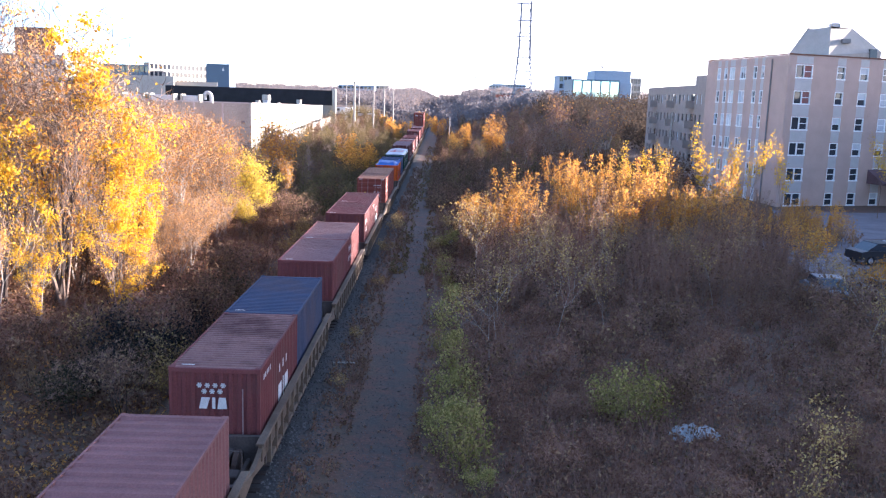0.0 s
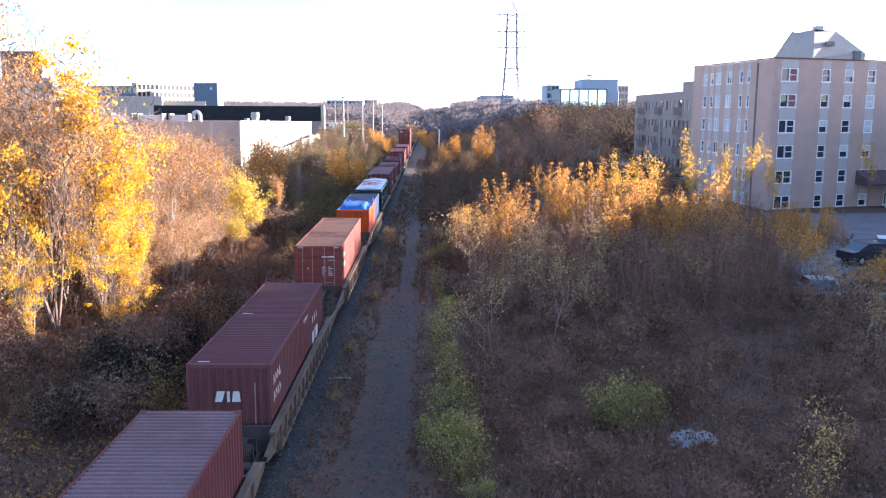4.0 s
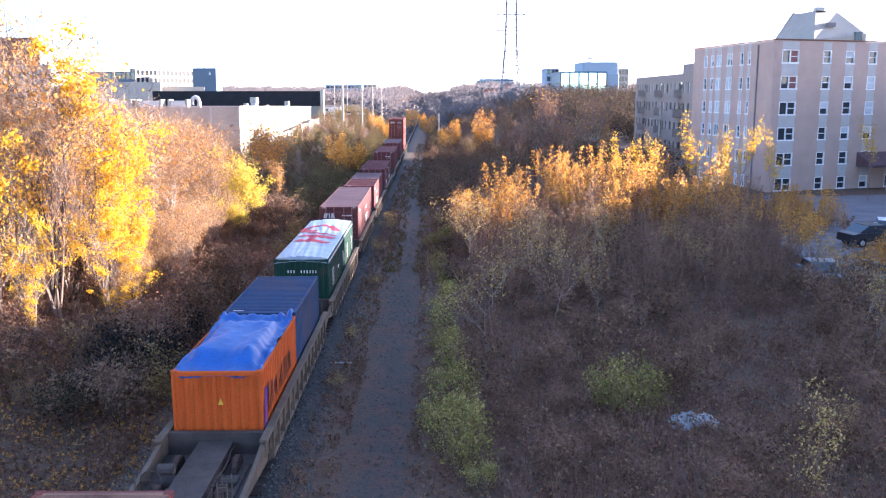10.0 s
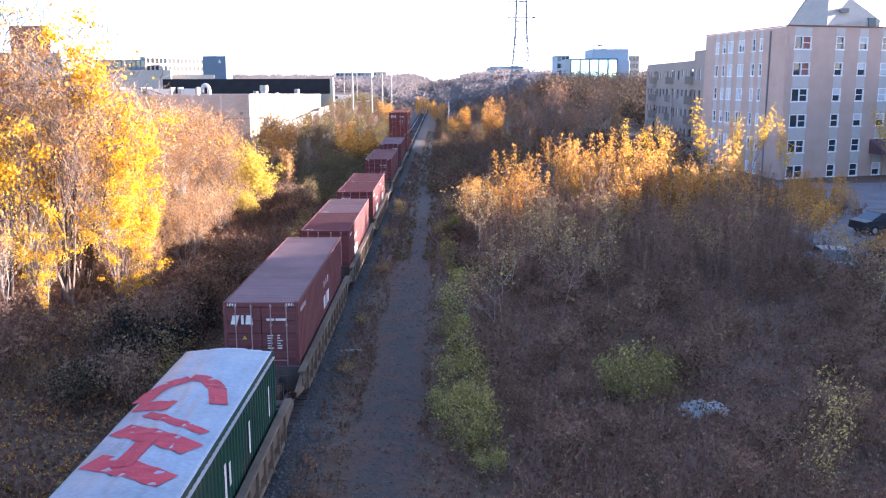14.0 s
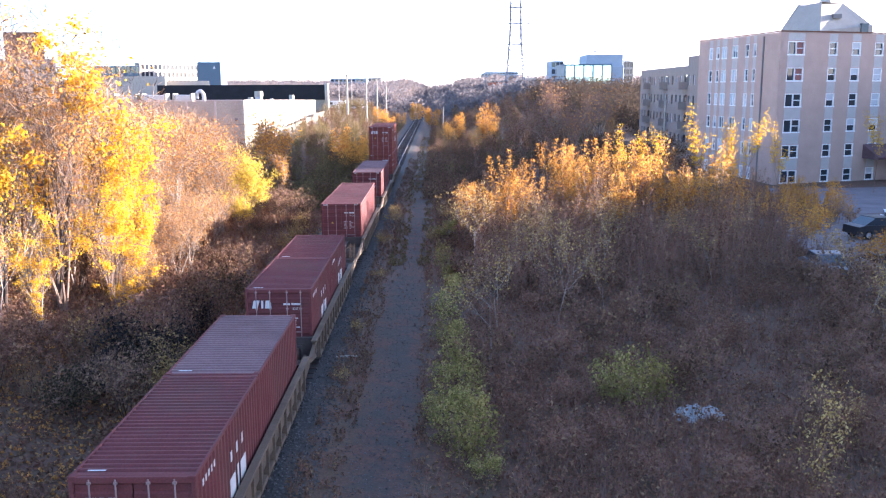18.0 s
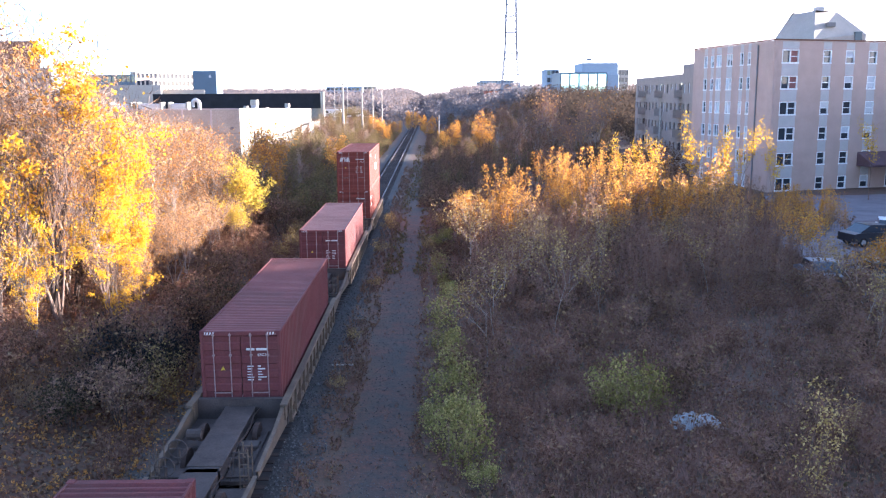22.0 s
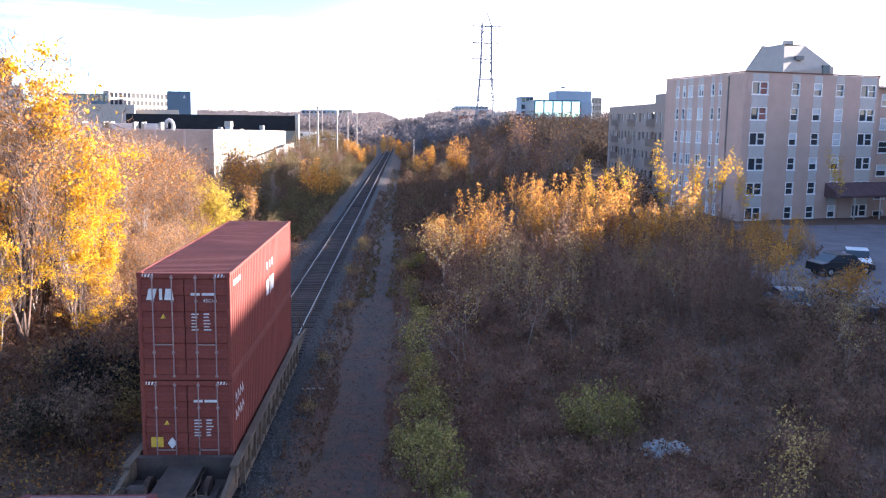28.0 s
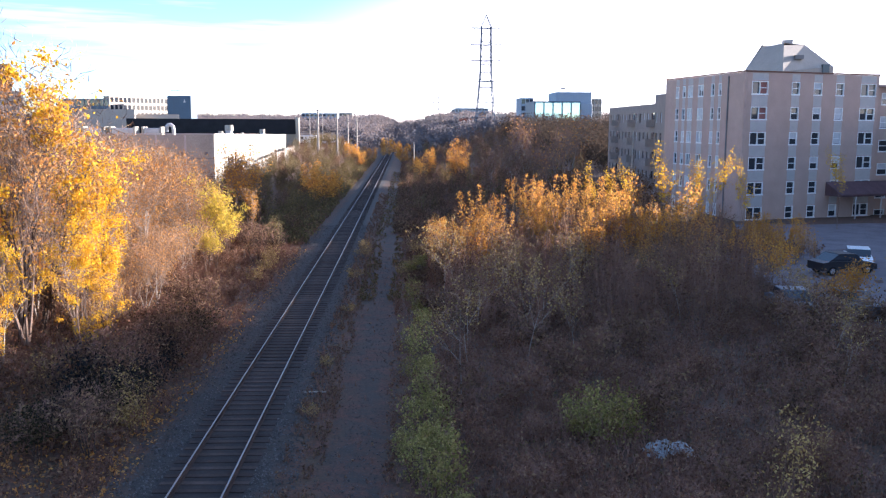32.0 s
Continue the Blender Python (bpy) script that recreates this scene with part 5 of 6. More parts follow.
for x, y, top, r, arm in ((-18.8, 190, 13.0, 0.24, True), (-16.7, 215, 12.2, 0.22, False), (-14.8, 225, 12.3, 0.22, False), (-12.9, 232, 11.4, 0.22, False), (1.6, 190, 6.2, 0.13, False), (27.0, 105, 9.4, 0.11, False), (-22.5, 240, 14.0, 0.13, False), (-27, 250, 14.5, 0.13, False)):
    pole("weathered timber utility pole" + (" with a cross arm and lamp" if arm else " standing by the lot" if x < -10 else " among the trees"), x, y, top, r, arm)

# ---- parked vehicles ----


def car_paint(name, c):
    return mat(name, c, 0.3, 0.2, 0.05, 2, 30, 0)


CAR_GREY = car_paint("dull_grey_car_paint", (0.13, 0.14, 0.17))
CAR_WHITE, CAR_BLACK, CAR_RED, CAR_SILVER = car_paint("white_car_paint", (0.75, 0.75, 0.76)), car_paint("black_car_paint", (0.03, 0.03, 0.035)), car_paint("red_car_paint", (0.45, 0.05, 0.04)), car_paint("silver_car_paint", (0.5, 0.52, 0.55))


def car(label, paint_, x, y, turn, van=False):
    c = thing("parked_van" if van else "parked_car", label, "van" if van else "car", "parked vehicles", at=pose(x, y, gz(x, y) + 0.06, 0, 0, turn))
    L2, hw = (2.7, 0.98) if van else (2.2, 0.88)
    if van:
        prof = [(-L2, 0.4), (L2, 0.4), (L2, 1.1), (L2 - 0.7, 1.3), (L2 - 1.3, 2.3), (-L2, 2.4)]
    else:
        prof = [(-L2, 0.35), (L2, 0.35), (L2 - 0.05, 0.75), (L2 - 0.95, 0.95), (-L2 + 0.55, 1.0), (-L2, 0.9)]
    part("body", Geo().prism(prof, -hw, hw), paint_, c)
    if not van:
        part("cabin", Geo().prism([(L2 - 1.1, 0.94), (0.55, 1.42), (-0.95, 1.45), (-L2 + 0.5, 0.98)], -hw + 0.1, hw - 0.1), GLASS_DARK, c, "dark glazed cabin")
        part("roof", Geo().prism([(0.5, 1.40), (0.45, 1.47), (-0.9, 1.50), (-0.95, 1.43)], -hw + 0.12, hw - 0.12), paint_, c)
    else:
        part("windscreen", Geo().prism([(L2 - 0.72, 1.33), (L2 - 1.25, 2.2), (L2 - 1.3, 2.2), (L2 - 0.8, 1.33)], -hw + 0.08, hw - 0.08), GLASS_DARK, c)
        part("side_window", Geo().box(L2 - 2.0, L2 - 1.25, -hw - 0.01, hw + 0.01, 1.4, 2.0), GLASS_DARK, c)
    for wx in (-L2 + 0.75, L2 - 0.8):
        for s in (-1, 1):
            tyre = part("wheel", Geo().tube((wx, s * (hw - 0.2), 0.32), (wx, s * (hw + 0.02), 0.32), 0.32, 0.32, 14), RUBBER, c)
            part("rim", Geo().tube((wx, s * (hw + 0.02), 0.32), (wx, s * (hw + 0.03), 0.32), 0.19, 0.17, 10), METAL_GREY, tyre)
    for s in (-1, 1):
        part("headlight", Geo().box(L2 - 0.06, L2 + 0.01, s * (hw - 0.3) - 0.14, s * (hw - 0.3) + 0.14, 0.62, 0.76), BLIND_AND_SKY, c)
    return c


car("white car parked by the apartment building", CAR_WHITE, 33.7, 63.8, -113)
car("black car parked beside a white car", CAR_BLACK, 30.8, 60.4, 12)
car("grey car parked behind the scrub", CAR_GREY, 21.3, 47.2, 82)
car("grey car parked behind the scrub", CAR_GREY, 24.6, 47.4, 86)
car("white van parked on the lot", CAR_WHITE, -26.5, 238, 170, True)
for k, (x, y, pc, a) in enumerate(((-22.6, 236, CAR_SILVER, 20), (-31.5, 232, CAR_BLACK, 160), (-28.5, 212, CAR_RED, 10), (-21.0, 252, CAR_WHITE, 0), (-25.0, 259, CAR_BLACK, 30), (-35.2, 246, CAR_WHITE, 170), (-18.8, 262, CAR_SILVER, 90))):
    car({CAR_SILVER: "silver", CAR_BLACK: "black", CAR_RED: "red", CAR_WHITE: "white"}[pc] + " car parked on the asphalt lot", pc, x, y, a)

# rubbish in the scrub
heap = Geo()
hr = random.Random(3)
n1, n2 = 26, 16
for j in range(n2 + 1):
    for i in range(n1 + 1):
        u, v = i / n1 * 2 - 1, j / n2 * 2 - 1
        f = max(0.0, 1 - (abs(u) ** 2.4 + abs(v) ** 2.4) * (0.85 + 0.3 * noise.noise((u * 2, v * 2, 1))))
        heap.V.append((u * 0.95 + 0.06 * hr.random(), v * 0.62 + 0.06 * hr.random(), -0.05 + 0.32 * f ** 0.5 + (0.16 * noise.noise((u * 4, v * 4, 5)) + 0.10 * noise.noise((u * 10, v * 10, 8))) * min(1, f * 3)))
heap.F = [(j * (n1 + 1) + i, j * (n1 + 1) + i + 1, (j + 1) * (n1 + 1) + i + 1, (j + 1) * (n1 + 1) + i) for j in range(n2) for i in range(n1)]
tagged(part("plastic_sheet", heap, mat("dirty_white_plastic", (0.27, 0.275, 0.28), 0.5, 0, 0.15, 4, 30, 0.3, (0.25, 0.22, 0.2), 0.5), at=pose(8.45, 27.1, gz(8.45, 27.1) + 0.05, 0, 0, 8) @ Matrix.Scale(0.86, 4)),
       "crumpled dirty white plastic sheeting lying in the scrub", "rubbish")

# ---- vegetation ----


def leaf_mesh(name, pts, size, material, seed, flat=0.0):
    """Small four-cornered leaves at the given points, turned at random."""
    r = np.random.default_rng(seed)
    n = len(pts)
    a = r.normal(size=(n, 3))
    a /= np.linalg.norm(a, axis=1)[:, None]
    b = np.cross(a, r.normal(size=(n, 3)))
    b /= np.linalg.norm(b, axis=1)[:, None]
    s = (size * r.uniform(0.6, 1.4, n))[:, None]
    p = np.asarray(pts)
    c = np.cross(a, b) * s * 0.18
    v = np.stack([p - a * s * 0.5, p + b * s * 0.32 + c, p + a * s * 0.55, p - b * s * 0.32 + c], 1).reshape(-1, 3)
    me = bpy.data.meshes.new(name)
    me.from_pydata(v.tolist(), [], np.arange(4 * n).reshape(-1, 4).tolist())
    me.materials.append(material)
    return me


def grow(g, tips, r, p, d, length, radius, level, levels, fork, spread, up, sides=6):
    """A limb of three bent pieces that forks on; tips gathers where leaves sit."""
    q = p
    for k in range(3):
        d = (d + Vector((r.gauss(0, 0.12), r.gauss(0, 0.12), r.gauss(0, 0.06) + up * 0.12))).normalized()
        e = q + d * (length / 3)
        r0, r1 = radius * (1 - 0.22 * k), radius * (1 - 0.22 * (k + 1))
        g.tube(q, e, r0, r1, max(3, sides), False)
        q = e
        if level >= 1:
            tips.append((tuple(q), level))
        if level < levels and (level > 0 or k > 0):
            for _ in range(fork if k == 2 else max(1, fork - 1)):
                w = r.uniform(0, 2 * math.pi)
                side = d.orthogonal().normalized()
                side = (Matrix.Rotation(w, 3, d) @ side)
                nd = (d * (1 - spread) + side * spread + Vector((0, 0, up * 0.25))).normalized()
                grow(g, tips, r, q, nd, length * r.uniform(0.5, 0.75), r1 * 0.62, level + 1, levels, fork, spread, up, sides - 1)


def tree(name, label, category, group, seed, height, stems, lean, levels, fork, spread, up, bark, leaves, n_leaves, leaf_size, clump, low=0.25, high=1.0, radius=0.012, twigs=0, twig_mat=None, patchy=0.0, clusters=0, cluster_r=0.5, twig_up=0.65, leaf_low=0.0):
    """A tree or shrub with its foot at the origin: bent tapered stems with limbs, twigs, and a crown of single leaves."""
    r = random.Random(seed)
    t = thing(name, label, category, group)
    g, tips = Geo(), []
    for k in range(stems):
        w = r.uniform(0, 2 * math.pi)
        d = Vector((math.cos(w) * lean, math.sin(w) * lean, 1)).normalized()
        h = height * (1 if k == 0 else r.uniform(0.65, 1.0))
        grow(g, tips, r, Vector((math.cos(w) * 0.05 * stems * r.random(), math.sin(w) * 0.05 * stems * r.random(), -0.15)), d, h * 0.62, height * radius * (1 if k == 0 else 0.8), 0, levels, fork, spread, up)
    top = max(p[2] for p, _ in tips)
    k = height / top
    g.V = [(x * k, y * k, z * k) for x, y, z in g.V]
    tips = [(np.array(p) * k, l) for p, l in tips if low * height < p[2] * k <= high * height + 0.01]
    if twigs:
        tw = Geo()
        for _ in range(twigs):
            p, l = tips[r.randrange(len(tips))]
            p = Vector(p)
            d = Vector((r.gauss(0, 0.6), r.gauss(0, 0.6), r.uniform(0.1, 1.1) * twig_up / 0.65)).normalized()
            ln = r.uniform(0.25, 0.75) * (height / 9) ** 0.5
            s = d.orthogonal().normalized() * r.uniform(0.008, 0.016) * (height / 9) ** 0.5
            q = p + d * ln * 0.55
            e = q + (d + Vector((r.gauss(0, .4), r.gauss(0, .4), r.gauss(0, .3)))).normalized() * ln * 0.55
            tw.poly([p - s, p + s, q + s * 0.7, q - s * 0.7]).poly([q - s * 0.7, q + s * 0.7, e])
        tagged(part("branchwork", tw, twig_mat or bark, t), kind="stuff")
    part("trunk", g, bark, t)
    if n_leaves:
        rr = np.random.default_rng(seed)
        outer = [p for p, l in tips if l >= min(2, levels) and p[2] > leaf_low * height] or [p for p, l in tips]
        if patchy:
            keep = rr.random(len(outer)) > patchy
            outer = [p for p, f in zip(outer, keep) if f] or outer
        base = np.array(outer)[rr.integers(0, len(outer), n_leaves)]
        pts = base + rr.normal(size=(n_leaves, 3)) * clump * np.array([1, 1, 0.8])
        if clusters:
            hubs = np.array(outer)[rr.integers(0, len(outer), clusters)]
            k2 = int(n_leaves * 0.8)
            own = rr.integers(0, clusters, k2)
            wide = rr.uniform(0.55, 1.3, clusters)[own][:, None]
            pts[:k2] = hubs[own] + rr.normal(size=(k2, 3)) * cluster_r * wide * np.array([1, 1, 0.75])
        pts = pts[pts[:, 2] > 0.02]
        part("crown", leaf_mesh("crown", pts, leaf_size, leaves, seed), None, t)
    return t


def thicket(name, label, category, group, seed, height, stems, wide, bark, leaves, n_leaves, leaf_size, top, twigs, twig_mat, slim=0.13, high=1.0):
    """A clump of slender upright stems with short ascending side shoots; leaves sit along the upper part of every stem."""
    r = random.Random(seed)
    rr = np.random.default_rng(seed)
    t = thing(name, label, category, group)
    g, tw, lines = Geo(), Geo(), []
    for k in range(stems):
        w, q = r.uniform(0, 2 * math.pi), wide * math.sqrt(r.random())
        p = Vector((math.cos(w) * q * 0.7, math.sin(w) * q * 0.7, -0.1))
        h = height * (1 if k == 0 else r.uniform(0.55, 0.98))
        d = Vector((math.cos(w) * 0.09 * q / wide, math.sin(w) * 0.09 * q / wide, 1)).normalized()
        pts = [p]
        for i in range(5):
            d = (d + Vector((r.gauss(0, 0.05), r.gauss(0, 0.05), 0.05))).normalized()
            pts.append(pts[-1] + d * h / 5)
            rad = height * 0.0034
            g.tube(pts[-2], pts[-1], rad * (1 - i * 0.17), rad * (0.83 - i * 0.17), 4, False)
        lines.append(pts)
    for _ in range(twigs):
        pts = lines[r.randrange(stems)]
        u = 5 * (0.22 + 0.78 * r.random())
        i = min(4, int(u))
        p = pts[i].lerp(pts[i + 1], u - i)
        ln = height * 0.17 * (1.15 - u / 5) * r.uniform(0.5, 1.3) + 0.1
        w = r.uniform(0, 2 * math.pi)
        d = Vector((math.cos(w) * 0.42, math.sin(w) * 0.42, 1)).normalized()
        s = d.orthogonal().normalized() * 0.0011 * height
        q = p + d * ln * 0.6
        e = q + (d + Vector((r.gauss(0, 0.12), r.gauss(0, 0.12), 0.35))).normalized() * ln * 0.5
        tw.poly([p - s, p + s, q + s * 0.7, q - s * 0.7]).poly([q - s * 0.7, q + s * 0.7, e])
    tagged(part("stemwork", g, bark, t), kind="stuff")
    tagged(part("branchwork", tw, twig_mat, t), kind="stuff")
    own = rr.integers(0, stems, n_leaves)
    share = rr.uniform(0.25, 1.6, stems)
    own = own[rr.random(n_leaves) * 1.6 < share[own]]
    u = 1 - top * rr.random(len(own)) ** 1.25
    P = np.array([[tuple(v) for v in ln] for ln in lines])
    i = np.minimum(4, (u * 5).astype(int))
    f = (u * 5 - i)[:, None]
    pos = P[own, i] * (1 - f) + P[own, i + 1] * f
    belly = np.sin(np.clip((u - (1 - top)) / top, 0, 1) * 2.6 + 0.35)[:, None]
    pos = pos + rr.normal(size=pos.shape) * np.array([1, 1, 0.9]) * slim * (0.35 + belly)
    pos = pos[pos[:, 2] > 0.03]
    part("crown", leaf_mesh("crown", pos, leaf_size, leaves, seed), None, t)
    return t


def plant(protos, spots, seed, smin=0.85, smax=1.15):
    """Copies of the prototypes at the spots (x, y, size); the first ones stand at the first spots themselves."""
    r = random.Random(seed)
    for i, (x, y, s) in enumerate(spots):
        m = pose(x, y, gz(x, y) - 0.03, r.uniform(-3, 3), r.uniform(-3, 3), r.uniform(0, 360)) @ Matrix.Scale(s * r.uniform(smin, smax), 4)
        if i < len(protos):
            protos[i].matrix_basis = m
        else:
            copy_thing(protos[i % len(protos)], m)


def scatter(seed, n, x0, x1, y0, y1, s0=0.8, s1=1.2, gap=1.0, avoid=None):
    r = random.Random(seed)
    out = []
    for _ in range(n * 20):
        if len(out) >= n:
            break
        x, y = r.uniform(x0, x1), r.uniform(y0, y1)
        if avoid and avoid(x, y):
            continue
        if all((x - a) ** 2 + (y - b) ** 2 > gap * gap for a, b, _ in out):
            out.append((x, y, r.uniform(s0, s1)))
    return out


# tall yellow trees on the bank beside the track
big = [tree("yellow_tree", "tall yellow-leaved tree with pale trunk on the bank", "tree", "yellow trees on the bank", 11 + k, 13.2, 3, 0.09, 3, 3, 0.40, 0.6, BARK_PALE if k != 1 else BARK_DARK, LEAF_YELLOW, 2400, 0.19, 0.45, 0.13, 1.0, 0.0115, 450, TWIG, 0.3, 24, 0.40) for k in range(3)]
plant(big, [(-15.0, 40.0, 0.80), (-17.6, 35.0, 0.72), (-15.5, 33.5, 0.42), (-20.5, 43.0, 0.85), (-13.0, 36.0, 0.36), (-19.3, 33.0, 0.5)], 1)
thin = [tree("bare_tree", "half-bare pale-stemmed tree with a few peach leaves", "tree", "half-bare trees on the bank", 31 + k, 12.2, 3, 0.10, 3, 3, 0.38, 0.6, BARK_BROWN if k == 1 else BARK_PALE, LEAF_RUSSET if k else LEAF_AMBER, 620, 0.17, 0.40, 0.16, 1.0, 0.0128, 620, TWIG, 0.3, 22, 0.34) for k in range(3)]
spire = [tree("yellow_tree", "slim tall tree with a yellow spire above its neighbours", "tree", "yellow trees on the bank", 19 + k, 13.4, 1, 0.03, 3, 3, 0.26, 1.0, BARK_DARK if k else BARK_BROWN, LEAF_YELLOW, 1700, 0.19, 0.30, 0.16, 1.0, 0.0080, 500, TWIG, 0.3, 17, 0.36) for k in range(2)]
plant(spire, [(-14.5, 38.2, 0.98), (-13.6, 39.2, 0.62), (-13.6, 36.5, 0.46), (-17.2, 38.0, 0.72), (-12.9, 38.4, 0.42), (-14.9, 32.2, 0.38), (-13.5, 37.5, 0.56), (-14.0, 40.2, 0.6), (-12.4, 36.4, 0.33), (-13.7, 37.5, 0.97), (-12.9, 35.2, 0.5)], 21, 0.98, 1.02)
tall = [tree("bare_tree", "tall brown tree with bare upper twigs", "tree", "half-bare trees on the bank", 41 + k, 12.6, 3, 0.07, 3, 3, 0.34, 0.8, BARK_DARK if k else BARK_BROWN, LEAF_AMBER, 330, 0.17, 0.40, 0.2, 1.0, 0.0115, 750, BARK_BROWN, 0.3, 14, 0.32, leaf_low=0.35) for k in range(2)]
plant(tall, [(-18.9, 39.5, 1.08), (-17.4, 40.5, 1.05), (-20.3, 38.5, 1.08), (-16.4, 39.6, 0.95), (-22.0, 41.5, 1.22), (-16.2, 36.8, 1.08), (-19.8, 36.5, 1.1)], 23, 0.98, 1.02)
plant(thin, [(-18.2, 38.5, 1.0), (-15.6, 36.0, 0.85), (-22.0, 40.0, 1.1), (-24.5, 45.0, 1.1), (-20.2, 41.5, 1.05), (-27, 40, 1.1), (-17.0, 40.5, 0.85), (-19.5, 35.5, 0.9), (-23.5, 36.5, 1.0), (-15.2, 41.0, 0.75), (-18.6, 45.5, 0.85), (-21.5, 47.5, 0.95), (-15.7, 30.2, 0.55)], 2)
# russet grove farther along the bank
rus = [tree("russet_tree", "russet twiggy tree with thinning leaves", "tree", "russet grove", 51 + k, 9.0, 3, 0.12, 3, 3, 0.42, 0.5, BARK_PALE if k != 1 else BARK_BROWN, LEAF_RUSSET, 620, 0.155, 0.34, 0.10, 1.0, 0.012, 1300, TWIG, 0.25) for k in range(3)]


def grove_size(x, y, s):
    """The grove falls away towards the track."""
    a = (x + 1.4) / y
    fall = -0.006 + 0.36 * max(0.0, a + 0.31) + 2.2 * max(0.0, a + 0.225)
    return max(0.3, min(s, (10.0 - y * fall - gz(x, y)) / 9.0))


plant(rus, [(x, y, grove_size(x, y, s)) for x, y, s in scatter(7, 62, -31, -13.8, 48, 74, 0.9, 1.1, 1.25)] + scatter(8, 26, -27, -13.6, 38, 50, 0.30, 0.52, 1.3) + scatter(9, 26, -17.5, -13.2, 46, 70, 0.34, 0.55, 1.0), 3, 0.97, 1.05)
lime = [tree("yellow_green_tree", "small yellow-green tree at the edge of the russet grove", "tree", "", 71, 7.0, 3, 0.08, 3, 3, 0.32, 0.7, BARK_BROWN, LEAF_LIME, 2400, 0.165, 0.24, 0.10, clusters=38, cluster_r=0.34, twigs=500, twig_mat=TWIG)]
plant(lime, [(-13.3, 61.5, 0.98), (-12.9, 63.0, 0.70), (-13.3, 58.5, 0.55)], 4, 0.98, 1.02)
slim = [tree("slim_birch", "slim pale-stemmed birch with sparse gold leaves", "tree", "slim birches", 81 + k, 6.8, 1, 0.05, 2, 3, 0.34, 0.8, BARK_PALE, LEAF_GOLD, 600, 0.165, 0.26, 0.2, 1.0, 0.008, 900, TWIG) for k in range(2)]
plant(slim, [(-15.0, 76, 1.0), (-14.0, 78, 0.95), (-16.0, 80, 1.0), (-13.0, 75, 0.7), (-14.6, 83, 0.9)], 5)
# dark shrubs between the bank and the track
dark = [tree("dark_shrub", "dark leafy shrub in the shade of the bank", "shrub", "dark shrubs", 91 + k, 2.6, 5, 0.35, 2, 3, 0.55, 0.2, BARK_DARK, (LEAF_SHADED, LEAF_BROWN, LEAF_DIM)[k], 1300, 0.11, 0.2, 0.05, 1.0, 0.01, 700, WEED) for k in range(3)]
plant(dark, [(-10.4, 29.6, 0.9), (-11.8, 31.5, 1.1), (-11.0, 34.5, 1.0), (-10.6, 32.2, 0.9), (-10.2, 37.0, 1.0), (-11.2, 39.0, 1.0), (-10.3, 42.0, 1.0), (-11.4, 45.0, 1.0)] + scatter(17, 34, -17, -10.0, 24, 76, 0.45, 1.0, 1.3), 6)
plant([tree("shrub", "small shrub with a few pale yellow leaves", "shrub", "shrubs by the track", 97, 1.7, 4, 0.3, 2, 3, 0.5, 0.3, BARK_BROWN, LEAF_PALE, 420, 0.10, 0.18, 0.15, 1.0, 0.009, 200, TWIG)],
      [(-9.4, 29.0, 1.0), (-9.7, 61, 1.1), (-10.2, 66, 1.2), (-9.9, 57, 1.0), (-3.4, 37, 0.5), (-3.3, 68, 0.9), (-3.5, 58, 0.7), (-3.5, 72, 0.8), (-0.2, 60, 0.9), (0.8, 70, 1.0), (-3.2, 48, 0.45), (-3.4, 30.5, 0.4)], 7)
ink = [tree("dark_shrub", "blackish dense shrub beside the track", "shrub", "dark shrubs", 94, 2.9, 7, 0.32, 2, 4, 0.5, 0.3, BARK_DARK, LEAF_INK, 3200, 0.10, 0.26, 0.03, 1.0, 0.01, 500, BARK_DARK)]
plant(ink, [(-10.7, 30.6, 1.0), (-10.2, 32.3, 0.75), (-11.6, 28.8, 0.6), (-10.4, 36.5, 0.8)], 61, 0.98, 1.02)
pale = [tree("shrub", "shrub with pale yellow leaves beside a blackish shrub", "shrub", "shrubs by the track", 98, 2.6, 4, 0.3, 2, 3, 0.45, 0.4, BARK_BROWN, LEAF_STRAW, 520, 0.095, 0.2, 0.2, 1.0, 0.009, 260, TWIG)]
plant(pale, [(-9.7, 29.9, 0.85), (-12.2, 31.6, 1.15), (-9.9, 31.8, 0.6)], 62, 0.98, 1.02)
# green row beside the old roadbed
grn = [tree("green_bush", "green leafy bush beside the gravel path", "bush", "green bushes by the path", 101 + k, 2.0, 6, 0.28, 2, 3, 0.45, 0.4, BARK_BROWN, LEAF_GREEN, 1350, 0.115, 0.26, 0.04, 1.0, 0.01, 300, TWIG, clusters=14, cluster_r=0.22) for k in range(3)]
lacy = [thicket("green_bush", "lacy yellow-green bush beside the gravel path", "bush", "green bushes by the path", 105 + k, 1.9, 15, 0.85, BARK_BROWN, LEAF_GREEN, 1500, 0.10, 0.92, 260, TWIG, 0.17) for k in range(2)]
plant(lacy, [(6.6, 27.9, 1.12), (7.3, 28.4, 0.95), (6.0, 28.7, 0.8), (0.95, 23.8, 0.85), (0.6, 28.6, 0.8), (0.6, 33.6, 0.75), (0.5, 40.0, 0.72), (0.4, 52, 0.7), (0.4, 25.1, 0.7), (1.3, 30, 0.6), (0.3, 36, 0.6), (-0.1, 27.2, 0.5)], 18, 0.95, 1.25)
plant(grn, [(6.0, 28.0, 0.55), (0.9, 26.2, 0.85), (0.75, 30.9, 0.8), (0.8, 36.6, 0.75), (0.8, 44.5, 0.7), (0.7, 61, 0.85), (0.5, 27.6, 0.5), (0.7, 47.5, 0.65), (1.3, 22.4, 0.65)], 8)
